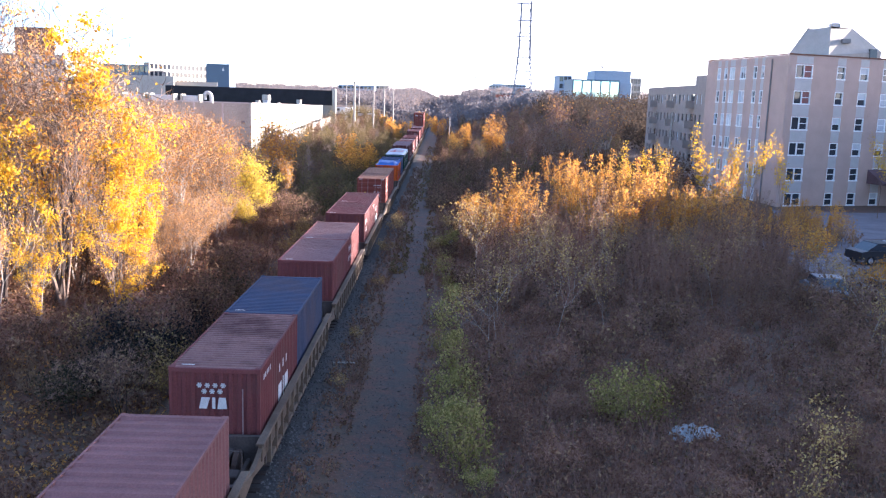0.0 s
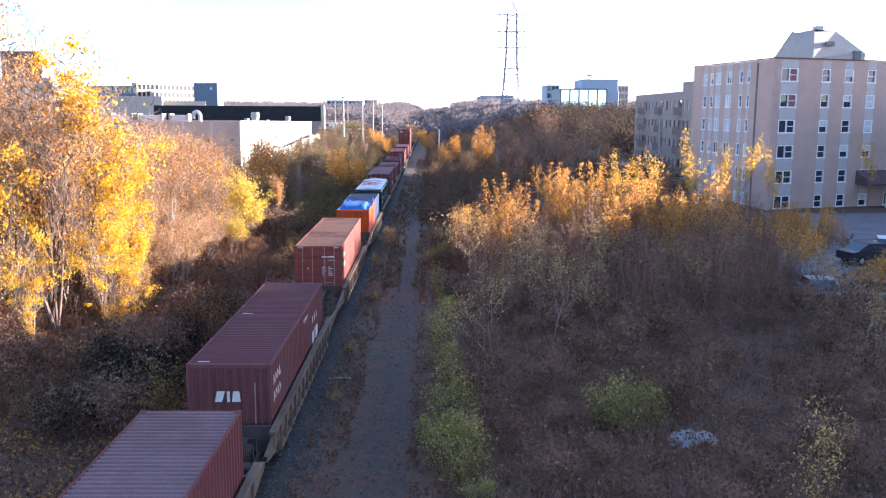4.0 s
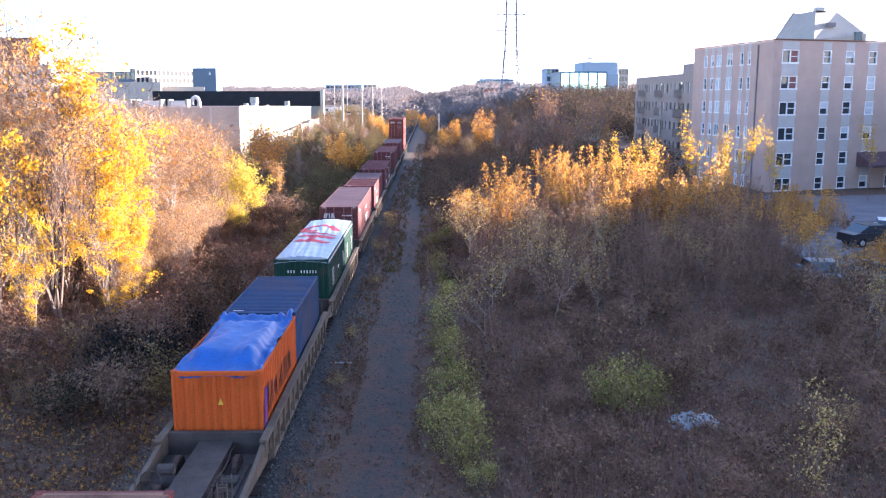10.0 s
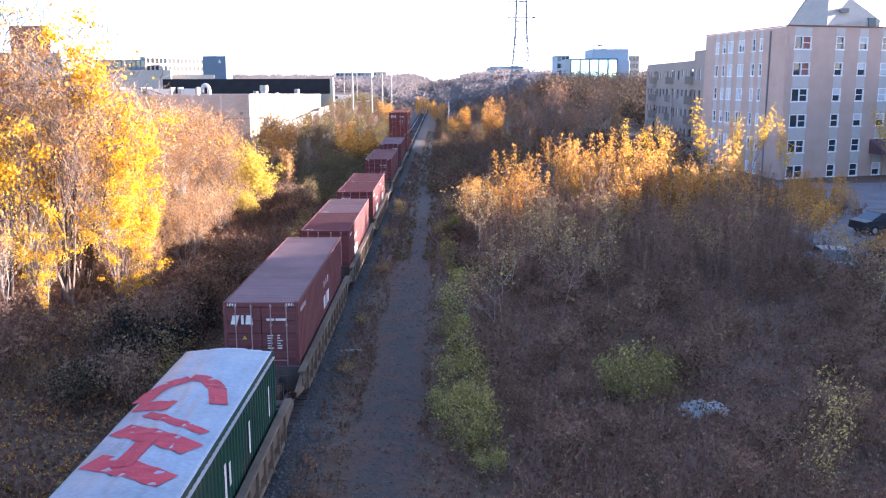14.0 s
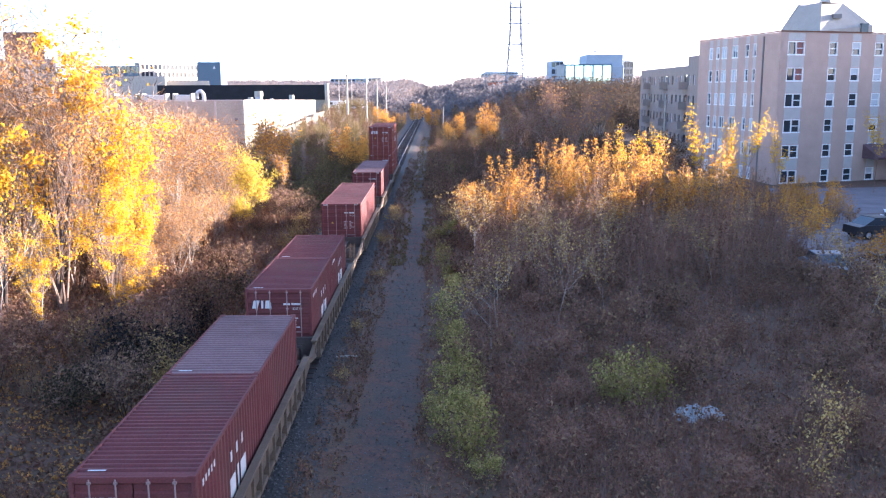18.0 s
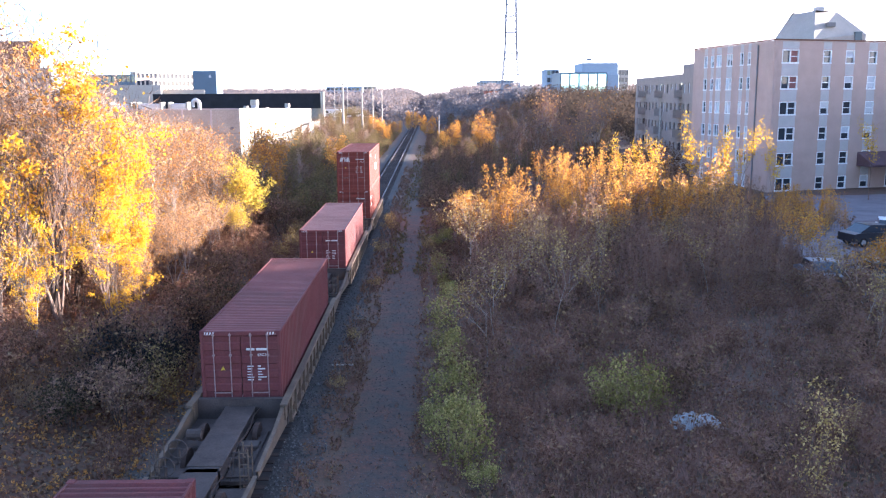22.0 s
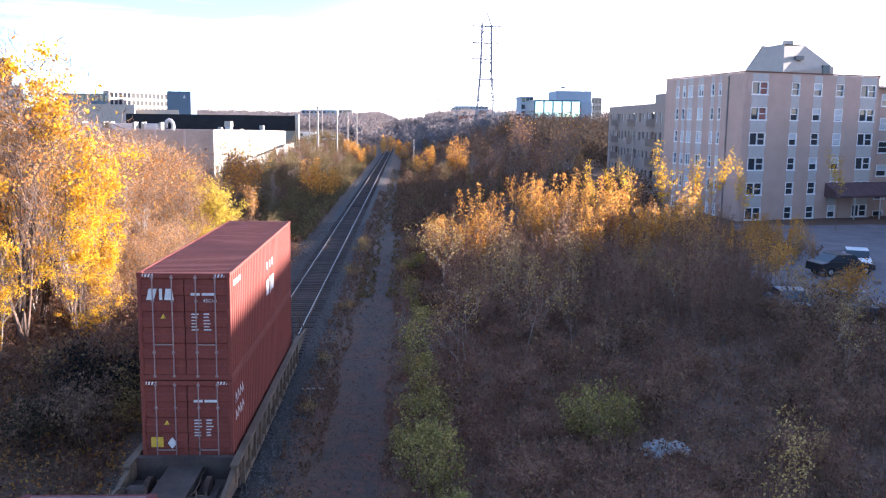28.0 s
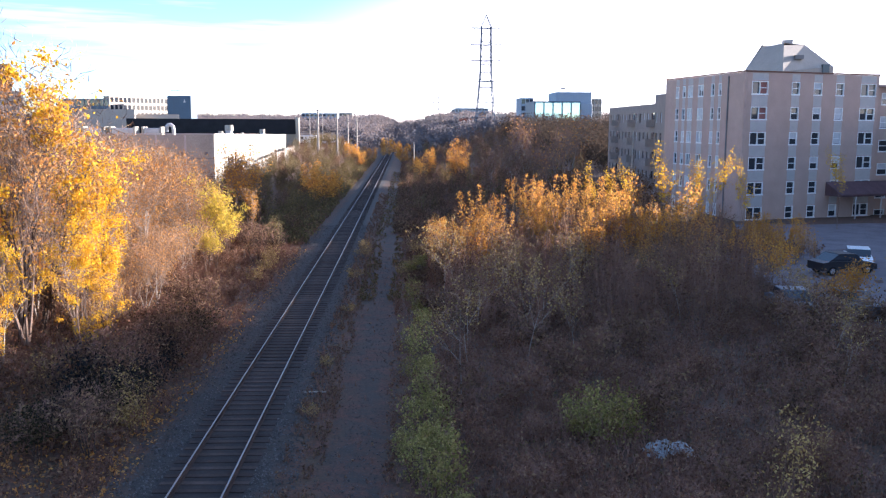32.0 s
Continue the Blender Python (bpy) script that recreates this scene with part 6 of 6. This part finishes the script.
# saplings in the scrub
sap = [tree("birch_sapling", "thin birch sapling with pale yellow leaves", "sapling", "saplings in the scrub", 111 + k, 4.2, 1, 0.08, 2, 3, 0.42, 0.4, BARK_PALE, LEAF_STRAW if k == 1 else LEAF_PALE, 230, 0.085, 0.15, 0.48, 1.0, 0.006, 110, TWIG) for k in range(3)]
young = thicket("birch_sapling", "young birch with yellow leaves down to the ground", "sapling", "saplings in the scrub", 118, 3.3, 3, 0.42, BARK_BROWN, LEAF_STRAW, 1050, 0.078, 0.93, 260, TWIG, 0.24)
plant([young], [(9.6, 21.4, 1.05), (12.6, 24.6, 0.5)], 22, 0.98, 1.02)
plant(sap, [(2.1, 33.3, 1.05), (6.2, 41.8, 1.1), (18.4, 36.6, 1.0), (2.9, 39.5, 0.95), (17.2, 33.0, 0.8), (20.5, 40, 1.1), (6.9, 43.5, 1.0), (4.2, 47, 1.1), (5.6, 50, 1.1), (9.5, 52, 1.0), (3.2, 53, 1.2), (14.5, 45, 1.0), (2.6, 36.0, 0.9), (5.4, 38.5, 1.0), (7.8, 39.5, 1.05), (3.6, 43.5, 1.0), (9.0, 46.5, 1.1), (11.8, 49, 1.1), (17.5, 50, 1.0), (2.2, 48.5, 1.1), (7.2, 48.6, 1.1), (19.2, 44, 0.9)], 9, 0.95, 1.05)
# golden grove: many upright stems, leaves at the top
gold = [thicket("golden_tree", "slender many-stemmed tree with golden leaves at the top", "tree", "golden grove", 121 + k, 6.8, 13, 1.15, BARK_BROWN if k else BARK_PALE, LEAF_GOLD, 1700, 0.17, 0.40, 480, TWIG, 0.17) for k in range(3)]
gold += [thicket("golden_tree", "slender many-stemmed tree with thinning red-brown leaves", "tree", "golden grove", 131, 6.2, 14, 1.2, BARK_BROWN, LEAF_RUSSET, 1300, 0.155, 0.75, 520, TWIG, 0.18), thicket("golden_tree", "slender many-stemmed tree with dull reddish twigs", "tree", "golden grove", 132, 6.0, 15, 1.25, BARK_BROWN, LEAF_DUN, 1000, 0.15, 0.85, 600, TWIG, 0.18)]


def off_grove(x, y):
    return (x > 22 and y < 64) or x - 8.6 < (y - 66) * 0.13


spots = scatter(26, 30, 1.9, 7.0, 56, 71, 0.66, 0.86, 1.0)
spots += [(x, y, s * (1.0 if x < 12 else 1.12 if x < 21 else 0.66)) for x, y, s in scatter(27, 125, 8.0, 33, 57, 84, 0.72, 1.0, 1.1, off_grove)]
plant(gold, spots, 10)
lowg = [thicket("scrub_tree", "grey-brown upright scrub with a few dull leaves", "shrub", "scrub before the grove", 137 + k, 3.8, 11, 0.95, BARK_BROWN, (LEAF_DIM, LEAF_DUN, LEAF_BROWN, LEAF_DIM, LEAF_BROWN)[k], (420, 200, 380, 300, 240)[k], 0.13, 0.8, 620, WEED, 0.2) for k in range(5)]
plant(lowg, scatter(28, 150, 2.0, 27, 43, 64, 0.65, 1.3, 1.1, lambda x, y: x > 22.5 and y > 50 or x > 18.6 and y < 51) + [(18.4 + 0.85 * k, 44.5 + 0.35 * math.sin(k * 2.3), 0.52 + 0.1 * math.sin(k * 1.7)) for k in range(11)] + [(18.8 + 0.9 * k, 50.2 + 0.3 * math.sin(k * 1.9), 0.7) for k in range(9)], 19)
plant([tree("low_shrub", "low brown shrub in the field", "shrub", "shrubs in the field", 191 + k, 1.5, 6, 0.35, 2, 3, 0.45, 0.4, BARK_BROWN, LEAF_DIM if k else LEAF_BROWN, 420, 0.10, 0.2, 0.06, 1.0, 0.01, 600, WEED) for k in range(3)],
      scatter(29, 90, 2.0, 25, 21, 47, 0.6, 1.3, 1.3, lambda x, y: x > 6 + y * 0.5 or x > 19 and y > 44 or (x - 8.4) ** 2 + (y - 26) ** 2 < 5) + [(18.9 + 0.55 * k, 45.2 + 0.25 * math.sin(k * 2.1), 0.95 + 0.15 * math.sin(k * 1.3)) for k in range(16)], 20)
pop = [tree("poplar", "slim tall poplar with yellow leaves above a bare stem", "tree", "slim poplars", 141 + k, 9.4, 1, 0.03, 2, 3, 0.2, 1.2, BARK_BROWN, LEAF_YELLOW, 460, 0.165, 0.18, 0.45, 1.0, 0.006, 260, TWIG) for k in range(3)]
plant(pop, [(21.6, 74, 0.98), (24.0, 73, 0.85), (26.1, 74.5, 0.93), (29.0, 75, 0.85), (18.2, 77, 0.84), (19.7, 78, 0.86), (16.4, 78, 0.80), (25.2, 76, 0.8), (44.1, 88, 0.98)], 11, 0.97, 1.03)
yb = [tree("yellow_bush", "rounded yellow-leaved small tree by the car park", "tree", "yellow small trees", 151 + k, 4.4, 3, 0.2, 2, 4, 0.5, 0.3, BARK_BROWN, LEAF_GOLD, 1500, 0.15, 0.3, 0.15, 1.0, 0.009, 400, TWIG) for k in range(2)]
plant(yb, [(23.6, 54.5, 1.0), (24.8, 46.6, 0.72)], 12)
# golden shrubs and trees down the line
far_gold = [thicket("golden_shrub", "upright golden shrub by the track", "shrub", "golden shrubs down the line", 161 + k, 5.0, 14, 1.5, BARK_BROWN, LEAF_GOLD, 1900, 0.24, 0.8, 200, TWIG, 0.30) for k in range(2)]
plant(far_gold, [(-11.8, 110, 0.95), (-10.6, 114, 0.9), (-12.8, 117, 1.1), (-10.4, 121, 0.8), (-10.0, 128, 0.7), (-10.5, 205, 0.95), (-12.4, 214, 0.9), (-6.0, 275, 1.5), (-2.6, 270, 1.1), (-9.6, 250, 0.9), (-14.6, 222, 0.85), (2.2, 176, 0.95), (4.4, 181, 1.1), (3.0, 170, 0.85),
                 (9.4, 171, 1.05), (11.0, 168, 0.9), (10.4, 177, 1.3), (-0.9, 236, 1.2)], 13)
olive = [thicket("hedgerow_tree", "dull olive twiggy hedgerow tree along the line", "tree", "hedgerow along the line", 171 + k, 6.2, 15, 1.9, BARK_BROWN, LEAF_OLIVE if k != 1 else LEAF_BROWN, 1500, 0.22, 0.88, 420, BARK_BROWN, 0.36) for k in range(3)]
olive += [thicket("wood_tree", "brown twiggy tree in the wood along the line", "tree", "wood along the line", 174 + k, 6.6, 15, 2.0, BARK_BROWN, LEAF_BROWN if k else LEAF_OLIVE, 1300, 0.24, 0.85, 460, WEED, 0.38) for k in range(3)]
left_wood = scatter(37, 130, -23, -9.7, 72, 122, 0.42, 0.74, 1.15) + scatter(36, 150, -23.5, -10.6, 118, 260, 0.55, 0.92, 1.9)
right_wood = scatter(39, 62, 0.5, 8, 84, 250, 0.48, 0.82, 1.7) + scatter(38, 165, 5.5, 34, 87, 300, 0.7, 1.15, 2.5, lambda x, y: x > 31.5 and y < 165 or (x < 3.5 and y > 200))
right_wood += scatter(40, 75, 33, 72, 172, 292, 0.6, 0.9, 3.2, lambda x, y: x < 36 and y < 165)
plant(olive[:3], left_wood, 14)
plant(olive[3:5] + [olive[5]], right_wood, 24)
redt = [tree("bare_tree", "bare reddish tree in the wood", "tree", "bare trees in the wood", 181 + k, 9.0, 2, 0.12, 3, 3, 0.45, 0.4, BARK_PALE, LEAF_RUSSET if k else LEAF_BROWN, 220 if k else 900, 0.2, 0.35, 0.25, 1.0, 0.009, 1500, WEED) for k in range(2)]
plant(redt, [(14.5, 118, 1.0), (17.5, 126, 1.1), (12.2, 130, 0.9), (20.5, 122, 0.9), (13.4, 92, 0.72), (24.5, 132, 1.0), (16, 140, 1.1), (28, 150, 1.2), (10.8, 146, 1.0), (23, 165, 1.0), (33, 190, 0.8), (28, 215, 0.8)], 15)

# far woods over the hill
fr = np.random.default_rng(9)
pts = []
for _ in range(2600):
    y = fr.uniform(300, 1000)
    x = fr.uniform(-0.55, 0.5) * y
    if -70 < x < -20 and y < 330 or abs(x + 5.8) < 8 and y < 330:
        continue
    if x < -30 and y < 420:
        continue
    h = fr.uniform(3.5, 7.5)
    n = 110
    c = np.array([x, y, gz(x, y) + h * 0.45])
    pts.append(c + np.clip(fr.normal(size=(n, 3)), -1.7, 1.7) * np.array([2.2, 2.2, h * 0.25]))
far = part("far_woods", leaf_mesh("far_woods", np.concatenate(pts), 1.0, LEAF_FAR_HAZED, 4), None)
tagged(far, "haze-greyed brown autumn woods covering the far hill", "woods", kind="stuff")

# wood on the hillside behind the grey block
pts = []
while len(pts) < 420:
    x, y = fr.uniform(30, 84), fr.uniform(162, 298)
    if x < 34 and y < 175 or x > 0.34 * y:
        continue
    h = fr.uniform(4.0, 7.0)
    pts.append(np.array([x, y, gz(x, y) + h * 0.5]) + np.clip(fr.normal(size=(110, 3)), -1.8, 1.8) * np.array([1.3, 1.3, h * 0.26]))
tagged(part("hillside_wood", leaf_mesh("hillside_wood", np.concatenate(pts), 0.5, LEAF_HILL, 6), None), "brown leafy wood on the hillside behind the grey block", "woods", kind="stuff")

# scrub, fallen leaves and dead stems over the field
def brush(name, label, seed, n, x0, x1, y0, y1, height, leaves, stem, size, avoid, per=7):
    r = np.random.default_rng(seed)
    g, pts = Geo(), []
    made = 0
    while made < n:
        x, y = r.uniform(x0, x1), y0 + (y1 - y0) * r.random() ** 1.5
        if avoid(x, y) or (bump2(x + seed, y, 0.22) < -0.2 and r.random() < 0.5):
            made += 1
            continue
        z = gz(x, y)
        h = height * r.uniform(0.35, 1.25) * (0.75 + 0.7 * max(0, bump2(x, y, 0.3)))
        lx, ly = r.normal(size=2) * 0.22 * h
        w = 0.008 + 0.0002 * y
        for k in range(4):
            ax, ay = r.normal(size=2) * 0.25 * h
            g.poly([(x - w, y, z - 0.05), (x + w, y, z - 0.05), (x + lx + ax, y + ly + ay, z + h * r.uniform(0.7, 1.05))])
        c = np.array([x + lx * 0.6, y + ly * 0.6, z + h * 0.6])
        pts.append(c + r.normal(size=(per, 3)) * np.array([0.22, 0.22, 0.28]) * h)
        made += 1
    ob = part(name + "_stems", g, stem)
    tagged(ob, "thin dead stems standing in the " + label, "scrub", kind="stuff")
    tagged(part(name + "_leaves", leaf_mesh(name, np.concatenate(pts), size, leaves, seed), None), label, "scrub", kind="stuff")


brush("brown_scrub", "low brown scrub over the field", 5, 26000, 1.2, 44, 20, 92, 0.75, LEAF_DIM, WEED, 0.11, lambda x, y: x > 24 and y > 51 or x > 19.0 and 45.6 < y < 51 or x > 8 + y * 0.62, 6)
brush("olive_scrub", "low olive weeds in the field", 6, 700, -0.4, 30, 20, 90, 0.6, LEAF_OLIVE, WEED, 0.10, lambda x, y: x > 24 and y > 51 or x > 8 + y * 0.6, 9)
brush("edge_weeds", "brown weeds between path and bushes", 12, 1500, -0.7, 1.2, 18, 110, 0.35, LEAF_DIM, WEED, 0.08, lambda x, y: False, 7)
brush("path_weeds", "dry weeds between track and path", 8, 1500, -3.9, -2.6, 18, 130, 0.34, LEAF_BROWN, WEED, 0.08, lambda x, y: False, 8)
brush("middle_weeds", "thin weeds on the gravel path", 10, 130, -2.8, -0.6, 18, 120, 0.25, LEAF_BROWN, WEED, 0.06, lambda x, y: False, 5)
brush("far_path_weeds", "olive-brown weeds on the far path", 11, 1300, -2.9, -0.3, 52, 190, 0.32, LEAF_OLIVE, WEED, 0.13, lambda x, y: abs(x + 1.5) < 0.45 and y < 90, 7)
brush("line_weeds", "olive-brown undergrowth along the far line", 13, 2200, -1.2, 5.0, 84, 260, 0.8, LEAF_BROWN, WEED, 0.22, lambda x, y: False, 12)
brush("wood_floor", "brown undergrowth below the wood beyond the grove", 17, 5200, 0.6, 34, 70, 190, 1.0, LEAF_DIM, WEED, 0.20, lambda x, y: x > 30 and y > 92 or x < 1.2 and y < 100, 9)
brush("path_edge", "brown weeds along the far path's edge", 18, 1600, -0.6, 3.4, 58, 120, 0.6, LEAF_BROWN, WEED, 0.14, lambda x, y: x < -0.2 + 0.5 * bump2(x, y, 0.4), 9)
brush("hedge_foot", "olive undergrowth at the foot of the hedgerow", 14, 3000, -14.0, -8.9, 76, 250, 1.2, LEAF_OLIVE, WEED, 0.24, lambda x, y: False, 12)
brush("bank_leaves", "dun undergrowth on the sunlit bank", 15, 1500, -26, -11.5, 28, 62, 0.9, LEAF_DUN, TWIG, 0.12, lambda x, y: False, 8)
brush("bank_scrub", "dark scrub and brambles on the bank", 9, 13000, -24, -8.9, 16, 95, 0.7, LEAF_DIM, WEED, 0.11, lambda x, y: y < 30 - (x + 9) * 0.25 and bump2(x, y, 0.5) < 0.02, 9)
brush("bank_litter", "low weeds among leaf litter on the near bank", 16, 2600, -22, -8.6, 15, 34, 0.22, LEAF_RUSSET, WEED, 0.09, lambda x, y: False, 6)
# fallen leaves
lr = np.random.default_rng(21)
n = 46000
fx = np.where(lr.random(n) < 0.66, lr.uniform(-24, -8.2, n), lr.uniform(-0.6, 30, n))
fy = 14 + 60 * lr.random(n) ** np.where(fx < -5, 2.2, 1.6)
fp = [(x, y, gz(x, y) + 0.03) for x, y in zip(fx, fy)]
fp = np.array(fp)
bank = (fp[:, 0] < -5) & (np.arange(n) % 3 == 0)
tagged(part("fallen_leaves", leaf_mesh("fallen_leaves", fp[~bank], 0.125, LEAF_DUN, 22), None), "brown fallen leaves on the ground", "leaves", kind="stuff")
tagged(part("bright_fallen_leaves", leaf_mesh("bright_fallen_leaves", fp[bank], 0.12, LEAF_RUSSET, 23), None), "russet fallen leaves on the bank", "leaves", kind="stuff")

nx3 = np.random.default_rng(24)
lit = [(x, y, gz(x, y) + 0.04) for x, y in zip(nx3.uniform(-21, -8.7, 9000), 14.5 + 17 * nx3.random(9000) ** 1.3)]
tagged(part("near_leaf_litter", leaf_mesh("near_leaf_litter", lit, 0.14, LEAF_DIM, 25), None), "red-brown leaf litter on the near bank", "leaves", kind="stuff")

# ---- ballast and sleepers ----
sr = np.random.default_rng(31)
OCT = np.array([(1, 0, 0), (0, 1, 0), (-1, 0, 0), (0, -1, 0), (0, 0, 0.8), (0, 0, -0.8)])
OF = np.array([(0, 1, 4), (1, 2, 4), (2, 3, 4), (3, 0, 4), (1, 0, 5), (2, 1, 5), (3, 2, 5), (0, 3, 5)])


def stones(name, label, n, x0, x1, y0, y1, size, seed):
    r = np.random.default_rng(seed)
    x = r.uniform(x0, x1, n)
    y = y0 + (y1 - y0) * r.random(n) ** 1.7
    s = size * r.uniform(0.5, 1.5, n)
    V = OCT[None] * (s[:, None] * r.uniform(0.7, 1.3, (n, 3)))[:, None, :] + r.normal(size=(n, 6, 3)) * 0.008
    V += np.stack([x, y, np.array([gz(a, b) for a, b in zip(x, y)]) + 0.01], 1)[:, None, :]
    me = bpy.data.meshes.new(name)
    me.from_pydata(V.reshape(-1, 3).tolist(), [], (OF[None] + 6 * np.arange(n)[:, None, None]).reshape(-1, 3).tolist())
    me.materials.append(STONE)
    tagged(part(name, me, None), label, "ballast", kind="stuff")


for x0, x1, seed in ((TX - 3.0, TX - 1.3, 41), (TX + 1.3, TX + 2.6, 43)):
    stones("ballast", "grey crushed stone ballast on the track's shoulder", 6500, x0, x1, 16, 90, 0.036, seed)
stones("path_gravel", "grey gravel on the old roadbed", 5000, -3.2, -0.4, 18, 70, 0.022, 42)
plank = Geo().cbox(-0.42, 0.42, -0.05, 0.05, 0, 0.05, 0.01)
tagged(part("loose_plank", plank, POLE_WOOD, at=pose(-3.55, 33.3, gz(-3.55, 33.3) + 0.03, 0, 0, 6)), "pale loose plank lying beside the track", "plank")
tie = Geo().cbox(-1.3, 1.3, -0.115, 0.115, -0.30, -0.165, 0.015).mesh("sleeper", SLEEPER)
tr_ = random.Random(77)
for k in range(300):
    part("sleeper", tie, None, track, at=pose(TX + tr_.gauss(0, 0.025), 10 + k * 0.56, tr_.gauss(0, 0.004), 0, 0, tr_.gauss(0, 0.8)))
rest = Geo()
for k in range(260):
    y = 10 + (300 + k) * 0.56
    rest.box(TX - 1.3, TX + 1.3, y - 0.115, y + 0.115, -0.30, -0.165)
tagged(part("far_sleepers", rest, SLEEPER, track), kind="stuff")


# ---- movement ----
def motions():
    stops = [2.0 * k for k in range(17)]
    for ob, s, z in moving:
        walk(ob, [(t, pose(TX, s - way(t), z)) for t in stops])
    turns = [k / 11 for k in range(353)]
    for ws, y in wheelsets:
        walk(ws, [(t, pose(0, y, 0.46, math.degrees(way(t) / 0.46))) for t in turns])


motions()
